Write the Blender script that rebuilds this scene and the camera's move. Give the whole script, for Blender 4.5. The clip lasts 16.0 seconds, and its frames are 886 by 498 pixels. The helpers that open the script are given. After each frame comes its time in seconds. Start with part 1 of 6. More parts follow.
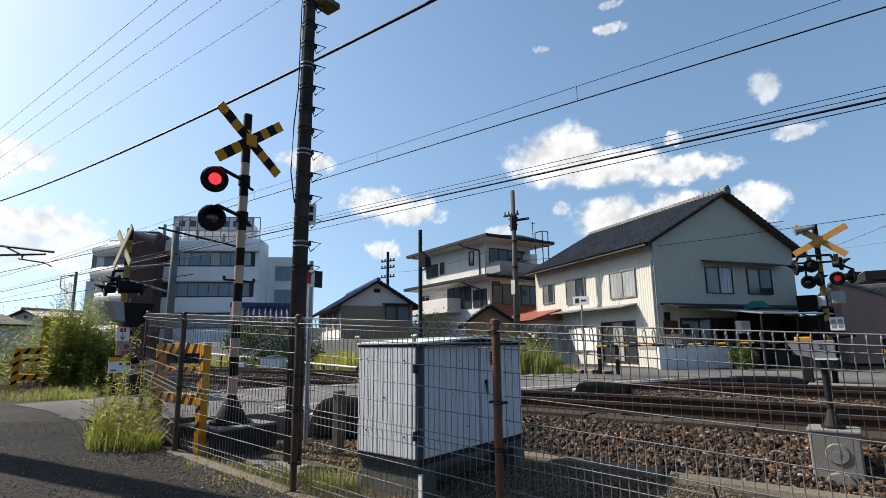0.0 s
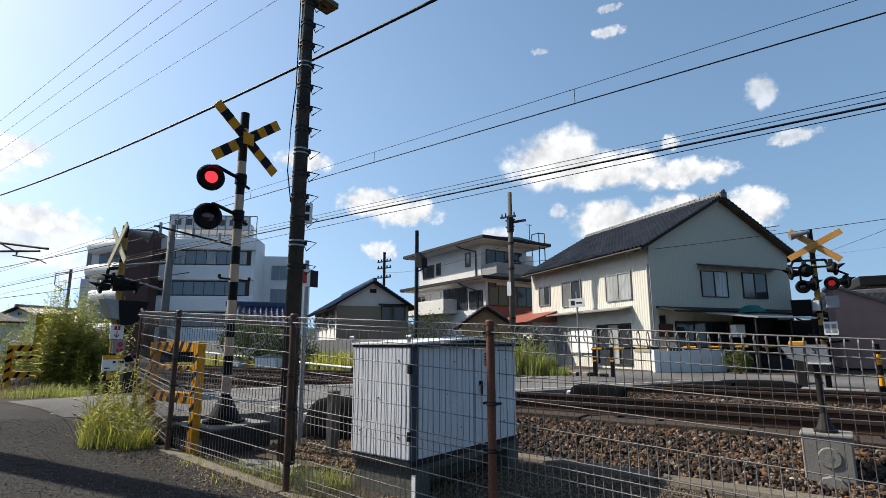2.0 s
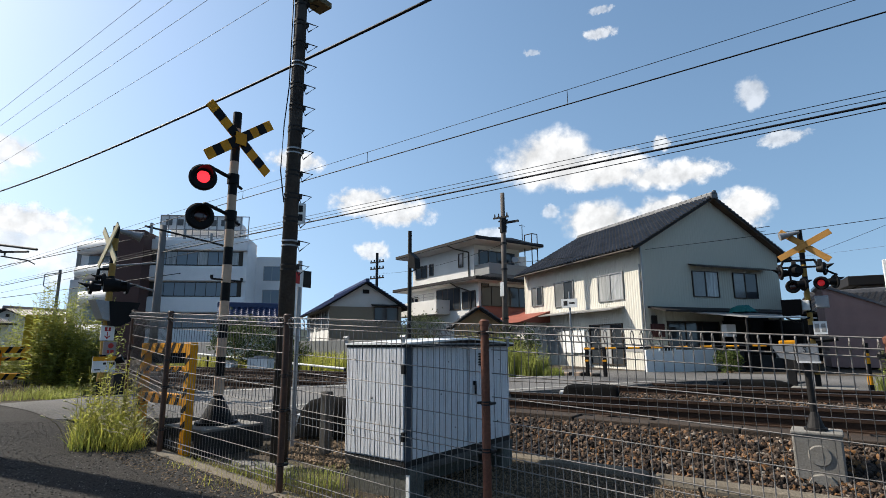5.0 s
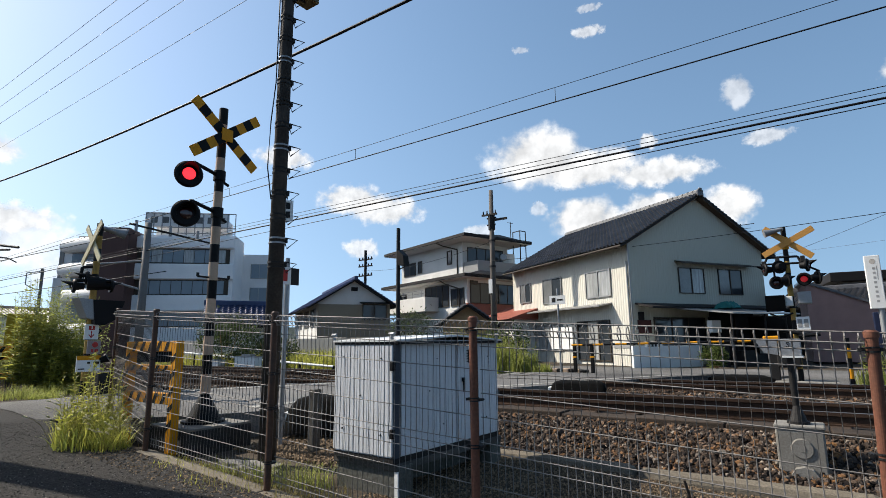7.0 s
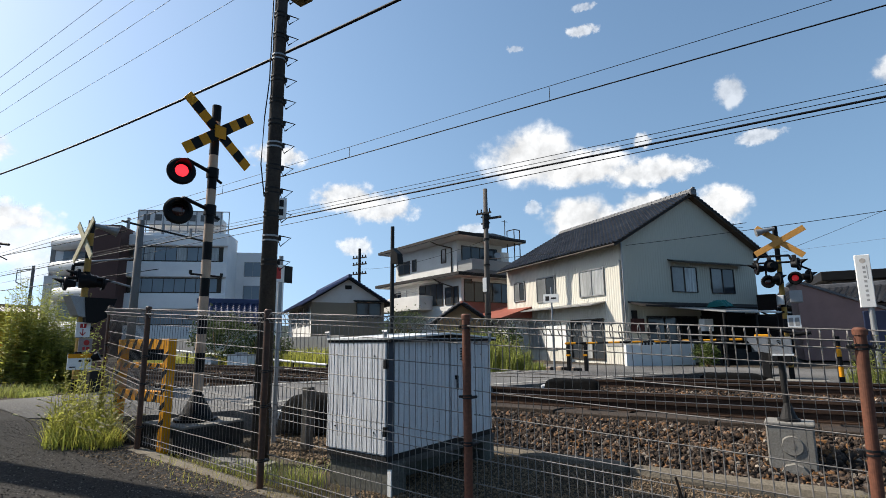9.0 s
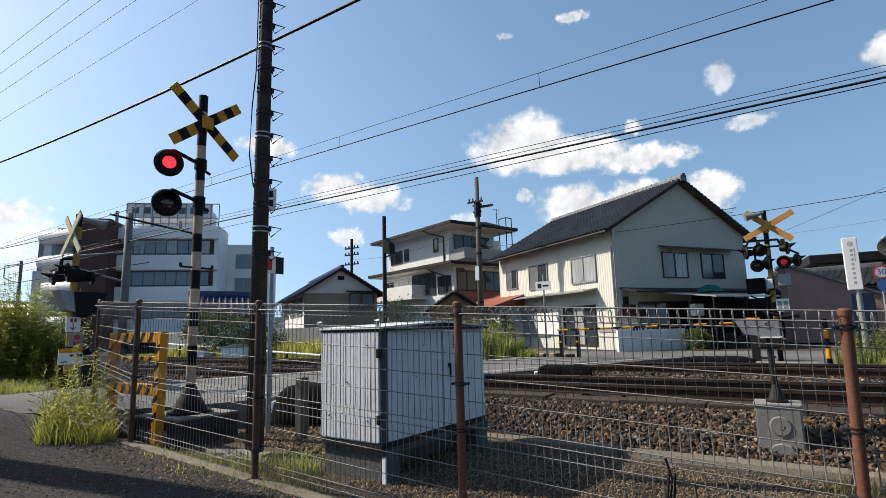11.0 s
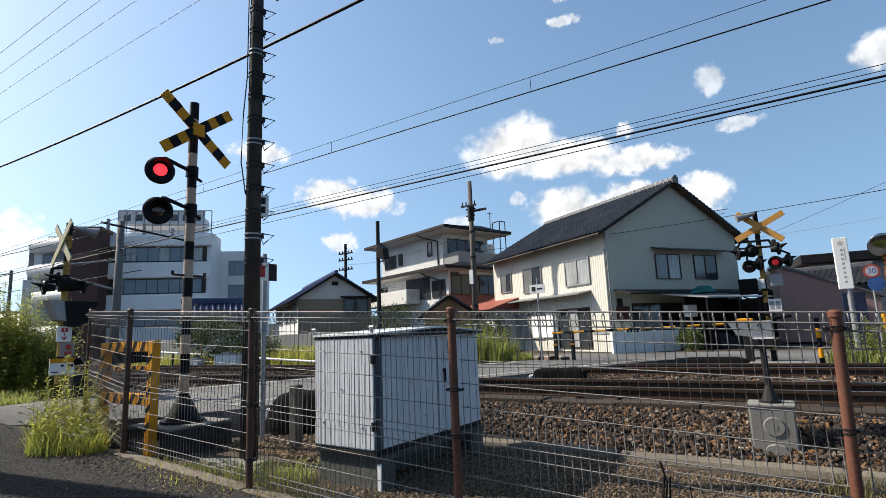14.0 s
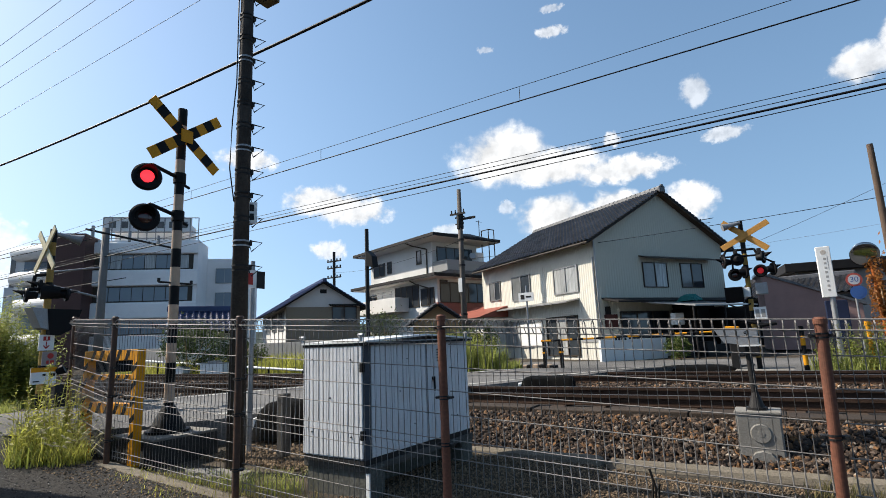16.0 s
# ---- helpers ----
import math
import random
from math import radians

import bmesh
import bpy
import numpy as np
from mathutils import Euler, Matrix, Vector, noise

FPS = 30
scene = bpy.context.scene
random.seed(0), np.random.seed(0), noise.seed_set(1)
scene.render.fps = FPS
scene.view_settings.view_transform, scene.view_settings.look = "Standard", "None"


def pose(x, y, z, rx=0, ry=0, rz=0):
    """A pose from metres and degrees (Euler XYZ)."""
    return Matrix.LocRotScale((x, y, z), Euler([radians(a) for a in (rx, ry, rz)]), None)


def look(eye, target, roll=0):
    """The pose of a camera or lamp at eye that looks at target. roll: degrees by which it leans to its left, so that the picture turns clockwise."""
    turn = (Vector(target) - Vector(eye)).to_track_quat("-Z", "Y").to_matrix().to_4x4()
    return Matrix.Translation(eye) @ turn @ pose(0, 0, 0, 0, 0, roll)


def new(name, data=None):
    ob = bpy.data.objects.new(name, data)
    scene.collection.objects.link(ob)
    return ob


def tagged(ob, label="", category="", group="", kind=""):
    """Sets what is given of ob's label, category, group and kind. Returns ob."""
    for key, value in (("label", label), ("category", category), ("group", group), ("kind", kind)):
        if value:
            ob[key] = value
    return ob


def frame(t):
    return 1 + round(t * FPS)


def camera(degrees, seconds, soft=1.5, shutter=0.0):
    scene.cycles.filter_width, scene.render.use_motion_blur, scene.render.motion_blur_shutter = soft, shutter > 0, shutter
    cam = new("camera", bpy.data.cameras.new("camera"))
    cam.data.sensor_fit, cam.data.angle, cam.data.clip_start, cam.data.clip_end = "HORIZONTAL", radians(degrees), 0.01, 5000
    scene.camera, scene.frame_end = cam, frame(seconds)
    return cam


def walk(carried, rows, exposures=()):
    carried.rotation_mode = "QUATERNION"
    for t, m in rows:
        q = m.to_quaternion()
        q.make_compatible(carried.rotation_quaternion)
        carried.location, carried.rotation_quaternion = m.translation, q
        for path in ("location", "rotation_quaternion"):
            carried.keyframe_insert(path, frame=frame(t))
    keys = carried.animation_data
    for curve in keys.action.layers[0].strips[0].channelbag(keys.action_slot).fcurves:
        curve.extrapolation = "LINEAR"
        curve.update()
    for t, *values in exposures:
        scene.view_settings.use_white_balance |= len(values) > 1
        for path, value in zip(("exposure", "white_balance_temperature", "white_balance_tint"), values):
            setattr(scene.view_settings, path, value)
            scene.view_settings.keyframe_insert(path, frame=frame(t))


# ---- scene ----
cam = camera(80.25, 16.0, soft=0.6)
ROWS = [
    (0.0, 0.000, 0.000, 1.500, 10.20, 0.62, 36.87),
    (0.5, 0.009, 0.007, 1.499, 10.18, 0.75, 36.89),
    (1.0, 0.013, 0.010, 1.498, 10.21, 0.29, 36.68),
    (1.5, 0.014, 0.010, 1.498, 10.23, 0.04, 36.60),
    (2.0, 0.006, 0.005, 1.497, 10.31, 0.09, 36.41),
    (2.5, 0.008, 0.006, 1.496, 10.37, 0.18, 36.45),
    (3.0, -0.001, -0.001, 1.500, 10.43, 0.15, 36.23),
    (3.5, -0.007, -0.005, 1.496, 10.54, -0.09, 36.25),
    (6.0, -0.000, -0.000, 1.492, 10.18, 0.66, 35.06),
    (6.5, -0.001, -0.001, 1.492, 10.08, 0.70, 34.79),
    (7.0, -0.000, -0.000, 1.488, 10.08, 0.57, 34.44),
    (7.5, 0.001, 0.001, 1.488, 10.12, 1.33, 34.37),
    (8.0, -0.000, -0.000, 1.487, 10.03, 1.35, 34.15),
    (8.5, 0.002, 0.001, 1.485, 9.96, 0.50, 33.93),
    (11.0, 0.014, 0.009, 1.475, 8.72, 1.48, 33.11),
    (11.5, 0.015, 0.010, 1.476, 8.17, 1.39, 33.01),
    (12.0, 0.015, 0.010, 1.478, 7.97, 1.65, 33.10),
    (12.5, 0.019, 0.013, 1.472, 7.70, 2.63, 33.19),
    (13.0, 0.016, 0.010, 1.479, 7.85, 1.96, 33.12),
    (13.5, 0.022, 0.014, 1.483, 8.57, 2.17, 32.88),
    (14.0, 0.021, 0.013, 1.486, 9.14, 2.24, 32.57),
    (14.5, 0.016, 0.010, 1.486, 9.42, 2.49, 32.02),
    (15.0, 0.014, 0.008, 1.486, 9.64, 2.35, 31.67),
    (15.5, 0.016, 0.009, 1.481, 9.75, 2.47, 31.36),
    (16.0, 0.015, 0.009, 1.482, 9.97, 2.31, 31.36),
]
walk(cam, [(t, pose(x, y, z, 90 + p, r, w)) for t, x, y, z, p, r, w in ROWS],
     exposures=[(0, 0.71, 6600, 10), (8.5, 0.70, 6600, 10), (11, 0.69, 6600, 10), (13, 0.80, 6600, 10), (16, 0.81, 6600, 10)])

# ---------------------------------------------------------------- light
SUN_EL = radians(42)
SUN_DIR = Vector((-0.96 * math.cos(SUN_EL), -0.28 * math.cos(SUN_EL), math.sin(SUN_EL)))
world = bpy.data.worlds.new("world")
scene.world = world
world.use_nodes = True
wn, wl = world.node_tree.nodes, world.node_tree.links
sky = wn.new("ShaderNodeTexSky")
sky.sky_type = "NISHITA"
sky.sun_disc = False
sky.sun_elevation = SUN_EL
sky.sun_rotation = math.atan2(SUN_DIR.x, SUN_DIR.y)
sky.air_density, sky.dust_density, sky.ozone_density = 1.05, 1.0, 1.6
wn["Background"].inputs["Strength"].default_value = 0.107
tone = wn.new("ShaderNodeHueSaturation")
tone.inputs["Saturation"].default_value = 1.05
tone.inputs["Hue"].default_value = 0.4925
# the haze band lies low: the sky is read a little above its horizon
aim = wn.new("ShaderNodeMapping")
aim.inputs["Scale"].default_value = (1, 1, 0.62)
aim.inputs["Location"].default_value = (0, 0, 0.20)
unit = wn.new("ShaderNodeVectorMath")
unit.operation = "NORMALIZE"
wl.new(wn.new("ShaderNodeTexCoord").outputs["Generated"], aim.inputs["Vector"])
wl.new(aim.outputs[0], unit.inputs[0])
wl.new(unit.outputs[0], sky.inputs["Vector"])
wl.new(sky.outputs[0], tone.inputs["Color"])
wl.new(tone.outputs[0], wn["Background"].inputs["Color"])
sun = new("sun", bpy.data.lights.new("sun", "SUN"))
sun.data.energy = 5.0
sun.data.angle = radians(0.55)
sun.data.color = (1.0, 0.93, 0.82)
sun.matrix_world = look(SUN_DIR * 60, (0, 0, 0))

# ---------------------------------------------------------------- materials
MATS = {}
TONE = 0.54       # all base colours, set against the sky


def mat(name, color, rough=0.7, metal=0.0, scale=6.0, vary=0.18, bump=0.15, bscale=60.0, island=0.0, per_object=0.0,
        stain=None, stain_amount=0.35, stain_scale=1.4, spec=0.2, stretch=None):
    """A procedural surface: colour varied at two scales, optional stains, fine relief."""
    if name in MATS:
        return MATS[name]
    m = bpy.data.materials.new(name)
    MATS[name] = m
    m.use_nodes = True
    n, l = m.node_tree.nodes, m.node_tree.links
    b = n["Principled BSDF"]
    b.inputs["Roughness"].default_value = rough
    b.inputs["Metallic"].default_value = metal
    b.inputs["Specular IOR Level"].default_value = spec
    tc = n.new("ShaderNodeTexCoord")
    co = tc.outputs["Object"]
    if stretch:
        mp = n.new("ShaderNodeMapping")
        mp.inputs["Scale"].default_value = stretch
        l.new(co, mp.inputs["Vector"])
        co = mp.outputs[0]
    big = n.new("ShaderNodeTexNoise")
    big.inputs["Scale"].default_value = scale * 0.3
    big.inputs["Detail"].default_value = 4
    l.new(co, big.inputs["Vector"])
    fine = n.new("ShaderNodeTexNoise")
    fine.inputs["Scale"].default_value = bscale
    fine.inputs["Detail"].default_value = 5
    l.new(co, fine.inputs["Vector"])
    add = n.new("ShaderNodeMath")
    add.operation = "ADD"
    l.new(big.outputs[0], add.inputs[0])
    l.new(fine.outputs[0], add.inputs[1])
    ramp = n.new("ShaderNodeMapRange")
    ramp.inputs["From Min"].default_value = 0.76
    ramp.inputs["From Max"].default_value = 1.24
    ramp.inputs["To Min"].default_value = 1 - vary
    ramp.inputs["To Max"].default_value = 1 + vary
    l.new(add.outputs[0], ramp.inputs["Value"])
    val = ramp.outputs[0]
    if island or per_object:
        src = n.new("ShaderNodeNewGeometry").outputs["Random Per Island"] if island else n.new("ShaderNodeObjectInfo").outputs["Random"]
        r2 = n.new("ShaderNodeMapRange")
        amount = island or per_object
        r2.inputs["To Min"].default_value = 1 - amount
        r2.inputs["To Max"].default_value = 1 + amount
        l.new(src, r2.inputs["Value"])
        mu = n.new("ShaderNodeMath")
        mu.operation = "MULTIPLY"
        l.new(val, mu.inputs[0])
        l.new(r2.outputs[0], mu.inputs[1])
        val = mu.outputs[0]
    hsv = n.new("ShaderNodeHueSaturation")
    hsv.inputs["Color"].default_value = (*[c * TONE for c in color], 1)
    l.new(val, hsv.inputs["Value"])
    out = hsv.outputs[0]
    if stain:
        st = n.new("ShaderNodeTexNoise")
        st.inputs["Scale"].default_value = stain_scale
        st.inputs["Detail"].default_value = 8
        st.inputs["Roughness"].default_value = 0.65
        l.new(co, st.inputs["Vector"])
        mr = n.new("ShaderNodeMapRange")
        mr.inputs["From Min"].default_value = 0.45
        mr.inputs["From Max"].default_value = 0.72
        mr.inputs["To Max"].default_value = stain_amount
        l.new(st.outputs[0], mr.inputs["Value"])
        mx = n.new("ShaderNodeMix")
        mx.data_type = "RGBA"
        l.new(mr.outputs[0], mx.inputs["Factor"])
        l.new(out, mx.inputs["A"])
        mx.inputs["B"].default_value = (*[c * 1.4 * TONE for c in stain], 1)
        out = mx.outputs["Result"]
    l.new(out, b.inputs["Base Color"])
    if bump:
        bp = n.new("ShaderNodeBump")
        bp.inputs["Strength"].default_value = bump
        bp.inputs["Distance"].default_value = 0.01
        l.new(fine.outputs[0], bp.inputs["Height"])
        l.new(bp.outputs[0], b.inputs["Normal"])
    return m


def glass_mat(name, color=(0.03, 0.04, 0.05), rough=0.08):
    m = mat(name, color, rough=rough, vary=0.05, bump=0.0, spec=0.5)
    return m


def leaf_mat(name, color, island=0.35):
    """Leaves: diffuse with light coming through."""
    m = mat(name, color, rough=0.55, vary=0.15, bump=0.0, island=island, spec=0.3)
    n, l = m.node_tree.nodes, m.node_tree.links
    tr = n.new("ShaderNodeBsdfTranslucent")
    hs = [x for x in n if x.type == "HUE_SAT"][0]
    l.new(hs.outputs[0], tr.inputs["Color"])
    mix = n.new("ShaderNodeMixShader")
    mix.inputs[0].default_value = 0.52
    l.new(n["Principled BSDF"].outputs[0], mix.inputs[1])
    l.new(tr.outputs[0], mix.inputs[2])
    l.new(mix.outputs[0], n["Material Output"].inputs["Surface"])
    return m


def ribbed(m, axis, pitch, strength=0.5, dark=0.0):
    """Adds vertical corrugation to a material along one object axis, as relief."""
    n, l = m.node_tree.nodes, m.node_tree.links
    tc = n.new("ShaderNodeTexCoord")
    w = n.new("ShaderNodeTexWave")
    w.bands_direction = axis
    w.inputs["Scale"].default_value = 0.314 / pitch
    l.new(tc.outputs["Object"], w.inputs["Vector"])
    bp = n.new("ShaderNodeBump")
    bp.inputs["Strength"].default_value = strength
    bp.inputs["Distance"].default_value = 0.02
    l.new(w.outputs["Fac"], bp.inputs["Height"])
    l.new(bp.outputs[0], n["Principled BSDF"].inputs["Normal"])
    return m


ASPHALT = mat("asphalt", (0.021, 0.0185, 0.016), rough=0.92, scale=1.2, vary=1.6, bump=1.0, bscale=48, stain=(0.05, 0.049, 0.047), stain_amount=0.4, stain_scale=0.5)
ASPHALT_PALE = mat("asphalt_worn", (0.18, 0.175, 0.168), rough=0.9, scale=1.0, vary=0.7, bump=0.8, bscale=45, stain=(0.11, 0.11, 0.11), stain_amount=0.6, stain_scale=0.6)
SOIL = mat("soil", (0.075, 0.056, 0.038), rough=0.95, scale=1.6, vary=0.9, bump=1.0, bscale=34, stain=(0.06, 0.055, 0.042), stain_amount=0.7, stain_scale=0.9)
GRAVEL = mat("gravel", (0.25, 0.178, 0.112), rough=0.95, vary=0.2, bump=0.3, bscale=80, island=0.6)


def stone_mat(name, stops):
    """Broken stones, each of its own colour out of a ramp, with fine grain."""
    m = mat(name, (1 / TONE, 1 / TONE, 1 / TONE), rough=0.85, vary=0.3, bump=0.5, bscale=60)
    n, l = m.node_tree.nodes, m.node_tree.links
    geo = n.new("ShaderNodeNewGeometry")
    ramp = n.new("ShaderNodeValToRGB")
    els = ramp.color_ramp.elements
    while len(els) < len(stops):
        els.new(0.5)
    for e, (at, col) in zip(els, stops):
        e.position = at
        e.color = (*[c * TONE for c in col], 1)
    l.new(geo.outputs["Random Per Island"], ramp.inputs[0])
    hs = [x for x in n if x.type == "HUE_SAT"][0]
    l.new(ramp.outputs[0], hs.inputs["Color"])
    return m


BALLAST = stone_mat("ballast_stone", [(0.0, (0.022, 0.017, 0.014)), (0.42, (0.07, 0.049, 0.036)), (0.68, (0.145, 0.10, 0.07)), (0.84, (0.28, 0.135, 0.05)), (0.94, (0.20, 0.165, 0.14)), (1.0, (0.50, 0.42, 0.33))])
BALLAST_BED = mat("ballast_bed", (0.03, 0.024, 0.02), rough=0.95, vary=0.5, bump=1.0, bscale=30)
CONCRETE = mat("concrete", (0.33, 0.315, 0.285), rough=0.9, scale=3, vary=0.25, bump=0.25, bscale=60, stain=(0.15, 0.13, 0.10), stain_amount=0.6, stain_scale=2.5)
CONCRETE_DARK = mat("concrete_dirty", (0.12, 0.112, 0.10), rough=0.9, scale=3, vary=0.3, bump=0.6, bscale=80, stain=(0.11, 0.095, 0.08), stain_amount=0.7, stain_scale=2.0)
RAIL_RUST = mat("rail_rust", (0.075, 0.043, 0.028), rough=0.75, metal=0.2, scale=4, vary=0.3, bump=0.4, bscale=90)
RAIL_TOP = mat("rail_head", (0.30, 0.27, 0.25), rough=0.42, metal=0.8, vary=0.15, bump=0.1)
SLEEPER = mat("sleeper", (0.08, 0.055, 0.04), rough=0.9, vary=0.35, bump=0.8, bscale=50, per_object=0.25)
BROWN_BEAM = mat("brown_beam", (0.06, 0.044, 0.033), rough=0.9, scale=3, vary=0.4, bump=0.7, bscale=60, stain=(0.07, 0.055, 0.042), stain_amount=0.6, stain_scale=2)
FENCE_POST = mat("fence_post_paint", (0.105, 0.06, 0.042), rough=0.5, scale=8, vary=0.25, bump=0.2, stain=(0.20, 0.085, 0.04), stain_amount=0.45, stain_scale=5)
RUST_POST = mat("rusty_post_paint", (0.24, 0.095, 0.058), rough=0.6, scale=8, vary=0.25, bump=0.12, stain=(0.11, 0.055, 0.035), stain_amount=0.7, stain_scale=4)
WIRE = mat("fence_wire", (0.33, 0.305, 0.28), rough=0.6, metal=0.0, vary=0.25, bump=0.0)
STEEL = mat("galvanised", (0.45, 0.46, 0.47), rough=0.5, metal=0.5, scale=8, vary=0.15, bump=0.1)
BLACK = mat("black_paint", (0.008, 0.008, 0.009), rough=0.55, vary=0.3, bump=0.1, spec=0.14)
DARK_METAL = mat("dark_metal", (0.034, 0.032, 0.031), rough=0.6, metal=0.2, vary=0.3, bump=0.1)
YELLOW = mat("yellow_paint", (1.0, 0.42, 0.010), rough=0.55, scale=9, vary=0.15, bump=0.1, stain=(0.5, 0.22, 0.02), stain_amount=0.35, stain_scale=7)
OCHRE = mat("ochre_paint", (0.55, 0.34, 0.08), rough=0.6, scale=9, vary=0.2, bump=0.1, stain=(0.25, 0.16, 0.06), stain_amount=0.6, stain_scale=5)
CREAM = mat("cream_paint", (0.70, 0.52, 0.38), rough=0.55, scale=9, vary=0.12, bump=0.1, stain=(0.45, 0.30, 0.2), stain_amount=0.5, stain_scale=6)
WHITE = mat("white_paint", (1.15, 1.15, 1.12), rough=0.55, vary=0.07, bump=0.1)
CABINET = mat("cabinet_paint", (0.97, 0.98, 1.0), rough=0.5, scale=3, vary=0.08, bump=0.08, stain=(0.45, 0.44, 0.42), stain_amount=0.3, stain_scale=3)
POLE = mat("weathered_pole", (0.062, 0.051, 0.043), rough=0.85, scale=5, vary=0.3, bump=0.5, bscale=50, stain=(0.11, 0.098, 0.085), stain_amount=0.6, stain_scale=3)
POLE_GREY = mat("concrete_pole", (0.27, 0.26, 0.25), rough=0.85, scale=4, vary=0.2, bump=0.3, stain=(0.17, 0.15, 0.13), stain_amount=0.5, stain_scale=2)
CABLE = mat("cable", (0.009, 0.009, 0.012), rough=0.6, vary=0.1, bump=0.0)
PALE_CABLE = mat("bare_cable", (0.10, 0.105, 0.12), rough=0.6, metal=0.2, vary=0.1, bump=0.0)
GLASS = glass_mat("window_glass", (0.05, 0.06, 0.07))
CURTAIN = mat("pale_curtain_glass", (0.46, 0.47, 0.46), rough=0.15, scale=20, vary=0.35, bump=0.0, bscale=30, spec=0.7, stretch=(1, 1, 0.04))
BLIND = mat("grey_screen_glass", (0.22, 0.23, 0.23), rough=0.2, scale=4, vary=0.2, bump=0.0, spec=0.7)
FRAME = mat("bronze_frame", (0.09, 0.075, 0.06), rough=0.5, metal=0.3, vary=0.15, bump=0.05)
ALU = mat("aluminium", (0.50, 0.50, 0.49), rough=0.4, metal=0.6, vary=0.1, bump=0.05)
LENS = mat("dark_red_lens", (0.05, 0.008, 0.008), rough=0.2, vary=0.1, bump=0.0, spec=0.7)
RED_PRINT = mat("red_print", (0.62, 0.06, 0.05), rough=0.5, vary=0.1, bump=0.0)
GRASS = leaf_mat("grass_blade", (0.60, 0.60, 0.12))
GRASS_DRY = leaf_mat("dry_grass", (0.34, 0.29, 0.11))
WEED = leaf_mat("weed_leaf", (0.46, 0.50, 0.13))
BUSH = leaf_mat("bush_leaf", (0.09, 0.125, 0.045))
LIT = bpy.data.materials.new("lit_red_lamp")
LIT.use_nodes = True
LIT.node_tree.nodes["Principled BSDF"].inputs["Base Color"].default_value = (0.6, 0.02, 0.02, 1)
LIT.node_tree.nodes["Principled BSDF"].inputs["Emission Color"].default_value = (1.0, 0.03, 0.045, 1)
LIT.node_tree.nodes["Principled BSDF"].inputs["Emission Strength"].default_value = 1.1
DIM = LIT.copy()
DIM.name = "dim_red_lamp"
DIM.node_tree.nodes["Principled BSDF"].inputs["Base Color"].default_value = (0.2, 0.01, 0.01, 1)
DIM.node_tree.nodes["Principled BSDF"].inputs["Emission Strength"].default_value = 0.14


# ---------------------------------------------------------------- mesh helpers
def thing(name, at, label, category, group="", kind="", rz=0.0):
    ob = new(name)
    ob.matrix_world = pose(*at, 0, 0, rz)
    return tagged(ob, label, category, group, kind)


def part(name, bm, material, parent=None, label=""):
    me = bpy.data.meshes.new(name)
    bm.to_mesh(me)
    bm.free()
    me.materials.append(material)
    ob = new(name, me)
    if parent:
        ob.parent = parent
    if label:
        ob["label"] = label
    return ob


def smooth(ob):
    for p in ob.data.polygons:
        p.use_smooth = True
    return ob


def raw(name, verts, faces, material, parent=None, label=""):
    me = bpy.data.meshes.new(name)
    me.from_pydata(verts, [], faces)
    me.materials.append(material)
    ob = new(name, me)
    if parent:
        ob.parent = parent
    if label:
        ob["label"] = label
    return ob


def box(bm, x0, x1, y0, y1, z0, z1, bevel=0.0):
    r = bmesh.ops.create_cube(bm, size=1, matrix=Matrix.Translation(((x0 + x1) / 2, (y0 + y1) / 2, (z0 + z1) / 2)) @ Matrix.Diagonal((x1 - x0, y1 - y0, z1 - z0, 1)))
    if bevel:
        es = {e for v in r["verts"] for e in v.link_edges}
        bmesh.ops.bevel(bm, geom=list(es), offset=bevel, segments=2, affect="EDGES", profile=0.5)
    return bm


def boxes(*items, bevel=0.0):
    bm = bmesh.new()
    for i in items:
        box(bm, *i, bevel=bevel)
    return bm


def rod(bm, a, b, r0, r1=None, seg=12, caps=True):
    a, b = Vector(a), Vector(b)
    d = b - a
    m = Matrix.Translation((a + b) / 2) @ d.to_track_quat("Z", "Y").to_matrix().to_4x4()
    bmesh.ops.create_cone(bm, cap_ends=caps, segments=seg, radius1=r0, radius2=r0 if r1 is None else r1, depth=d.length, matrix=m)
    return bm


def rods(*items, seg=12):
    bm = bmesh.new()
    for i in items:
        rod(bm, *i, seg=seg)
    return bm


def prism(poly, axis, a, b):
    """A solid from a polygon in the plane across an axis ('x', 'y' or 'z'), from a to b."""
    bm = bmesh.new()
    put = {"x": lambda u, v, w: (w, u, v), "y": lambda u, v, w: (u, w, v), "z": lambda u, v, w: (u, v, w)}[axis]
    lo = [bm.verts.new(put(u, v, a)) for u, v in poly]
    hi = [bm.verts.new(put(u, v, b)) for u, v in poly]
    bm.faces.new(lo)
    bm.faces.new(hi[::-1])
    for i in range(len(poly)):
        j = (i + 1) % len(poly)
        bm.faces.new((lo[i], hi[i], hi[j], lo[j]))
    bmesh.ops.recalc_face_normals(bm, faces=bm.faces)
    return bm


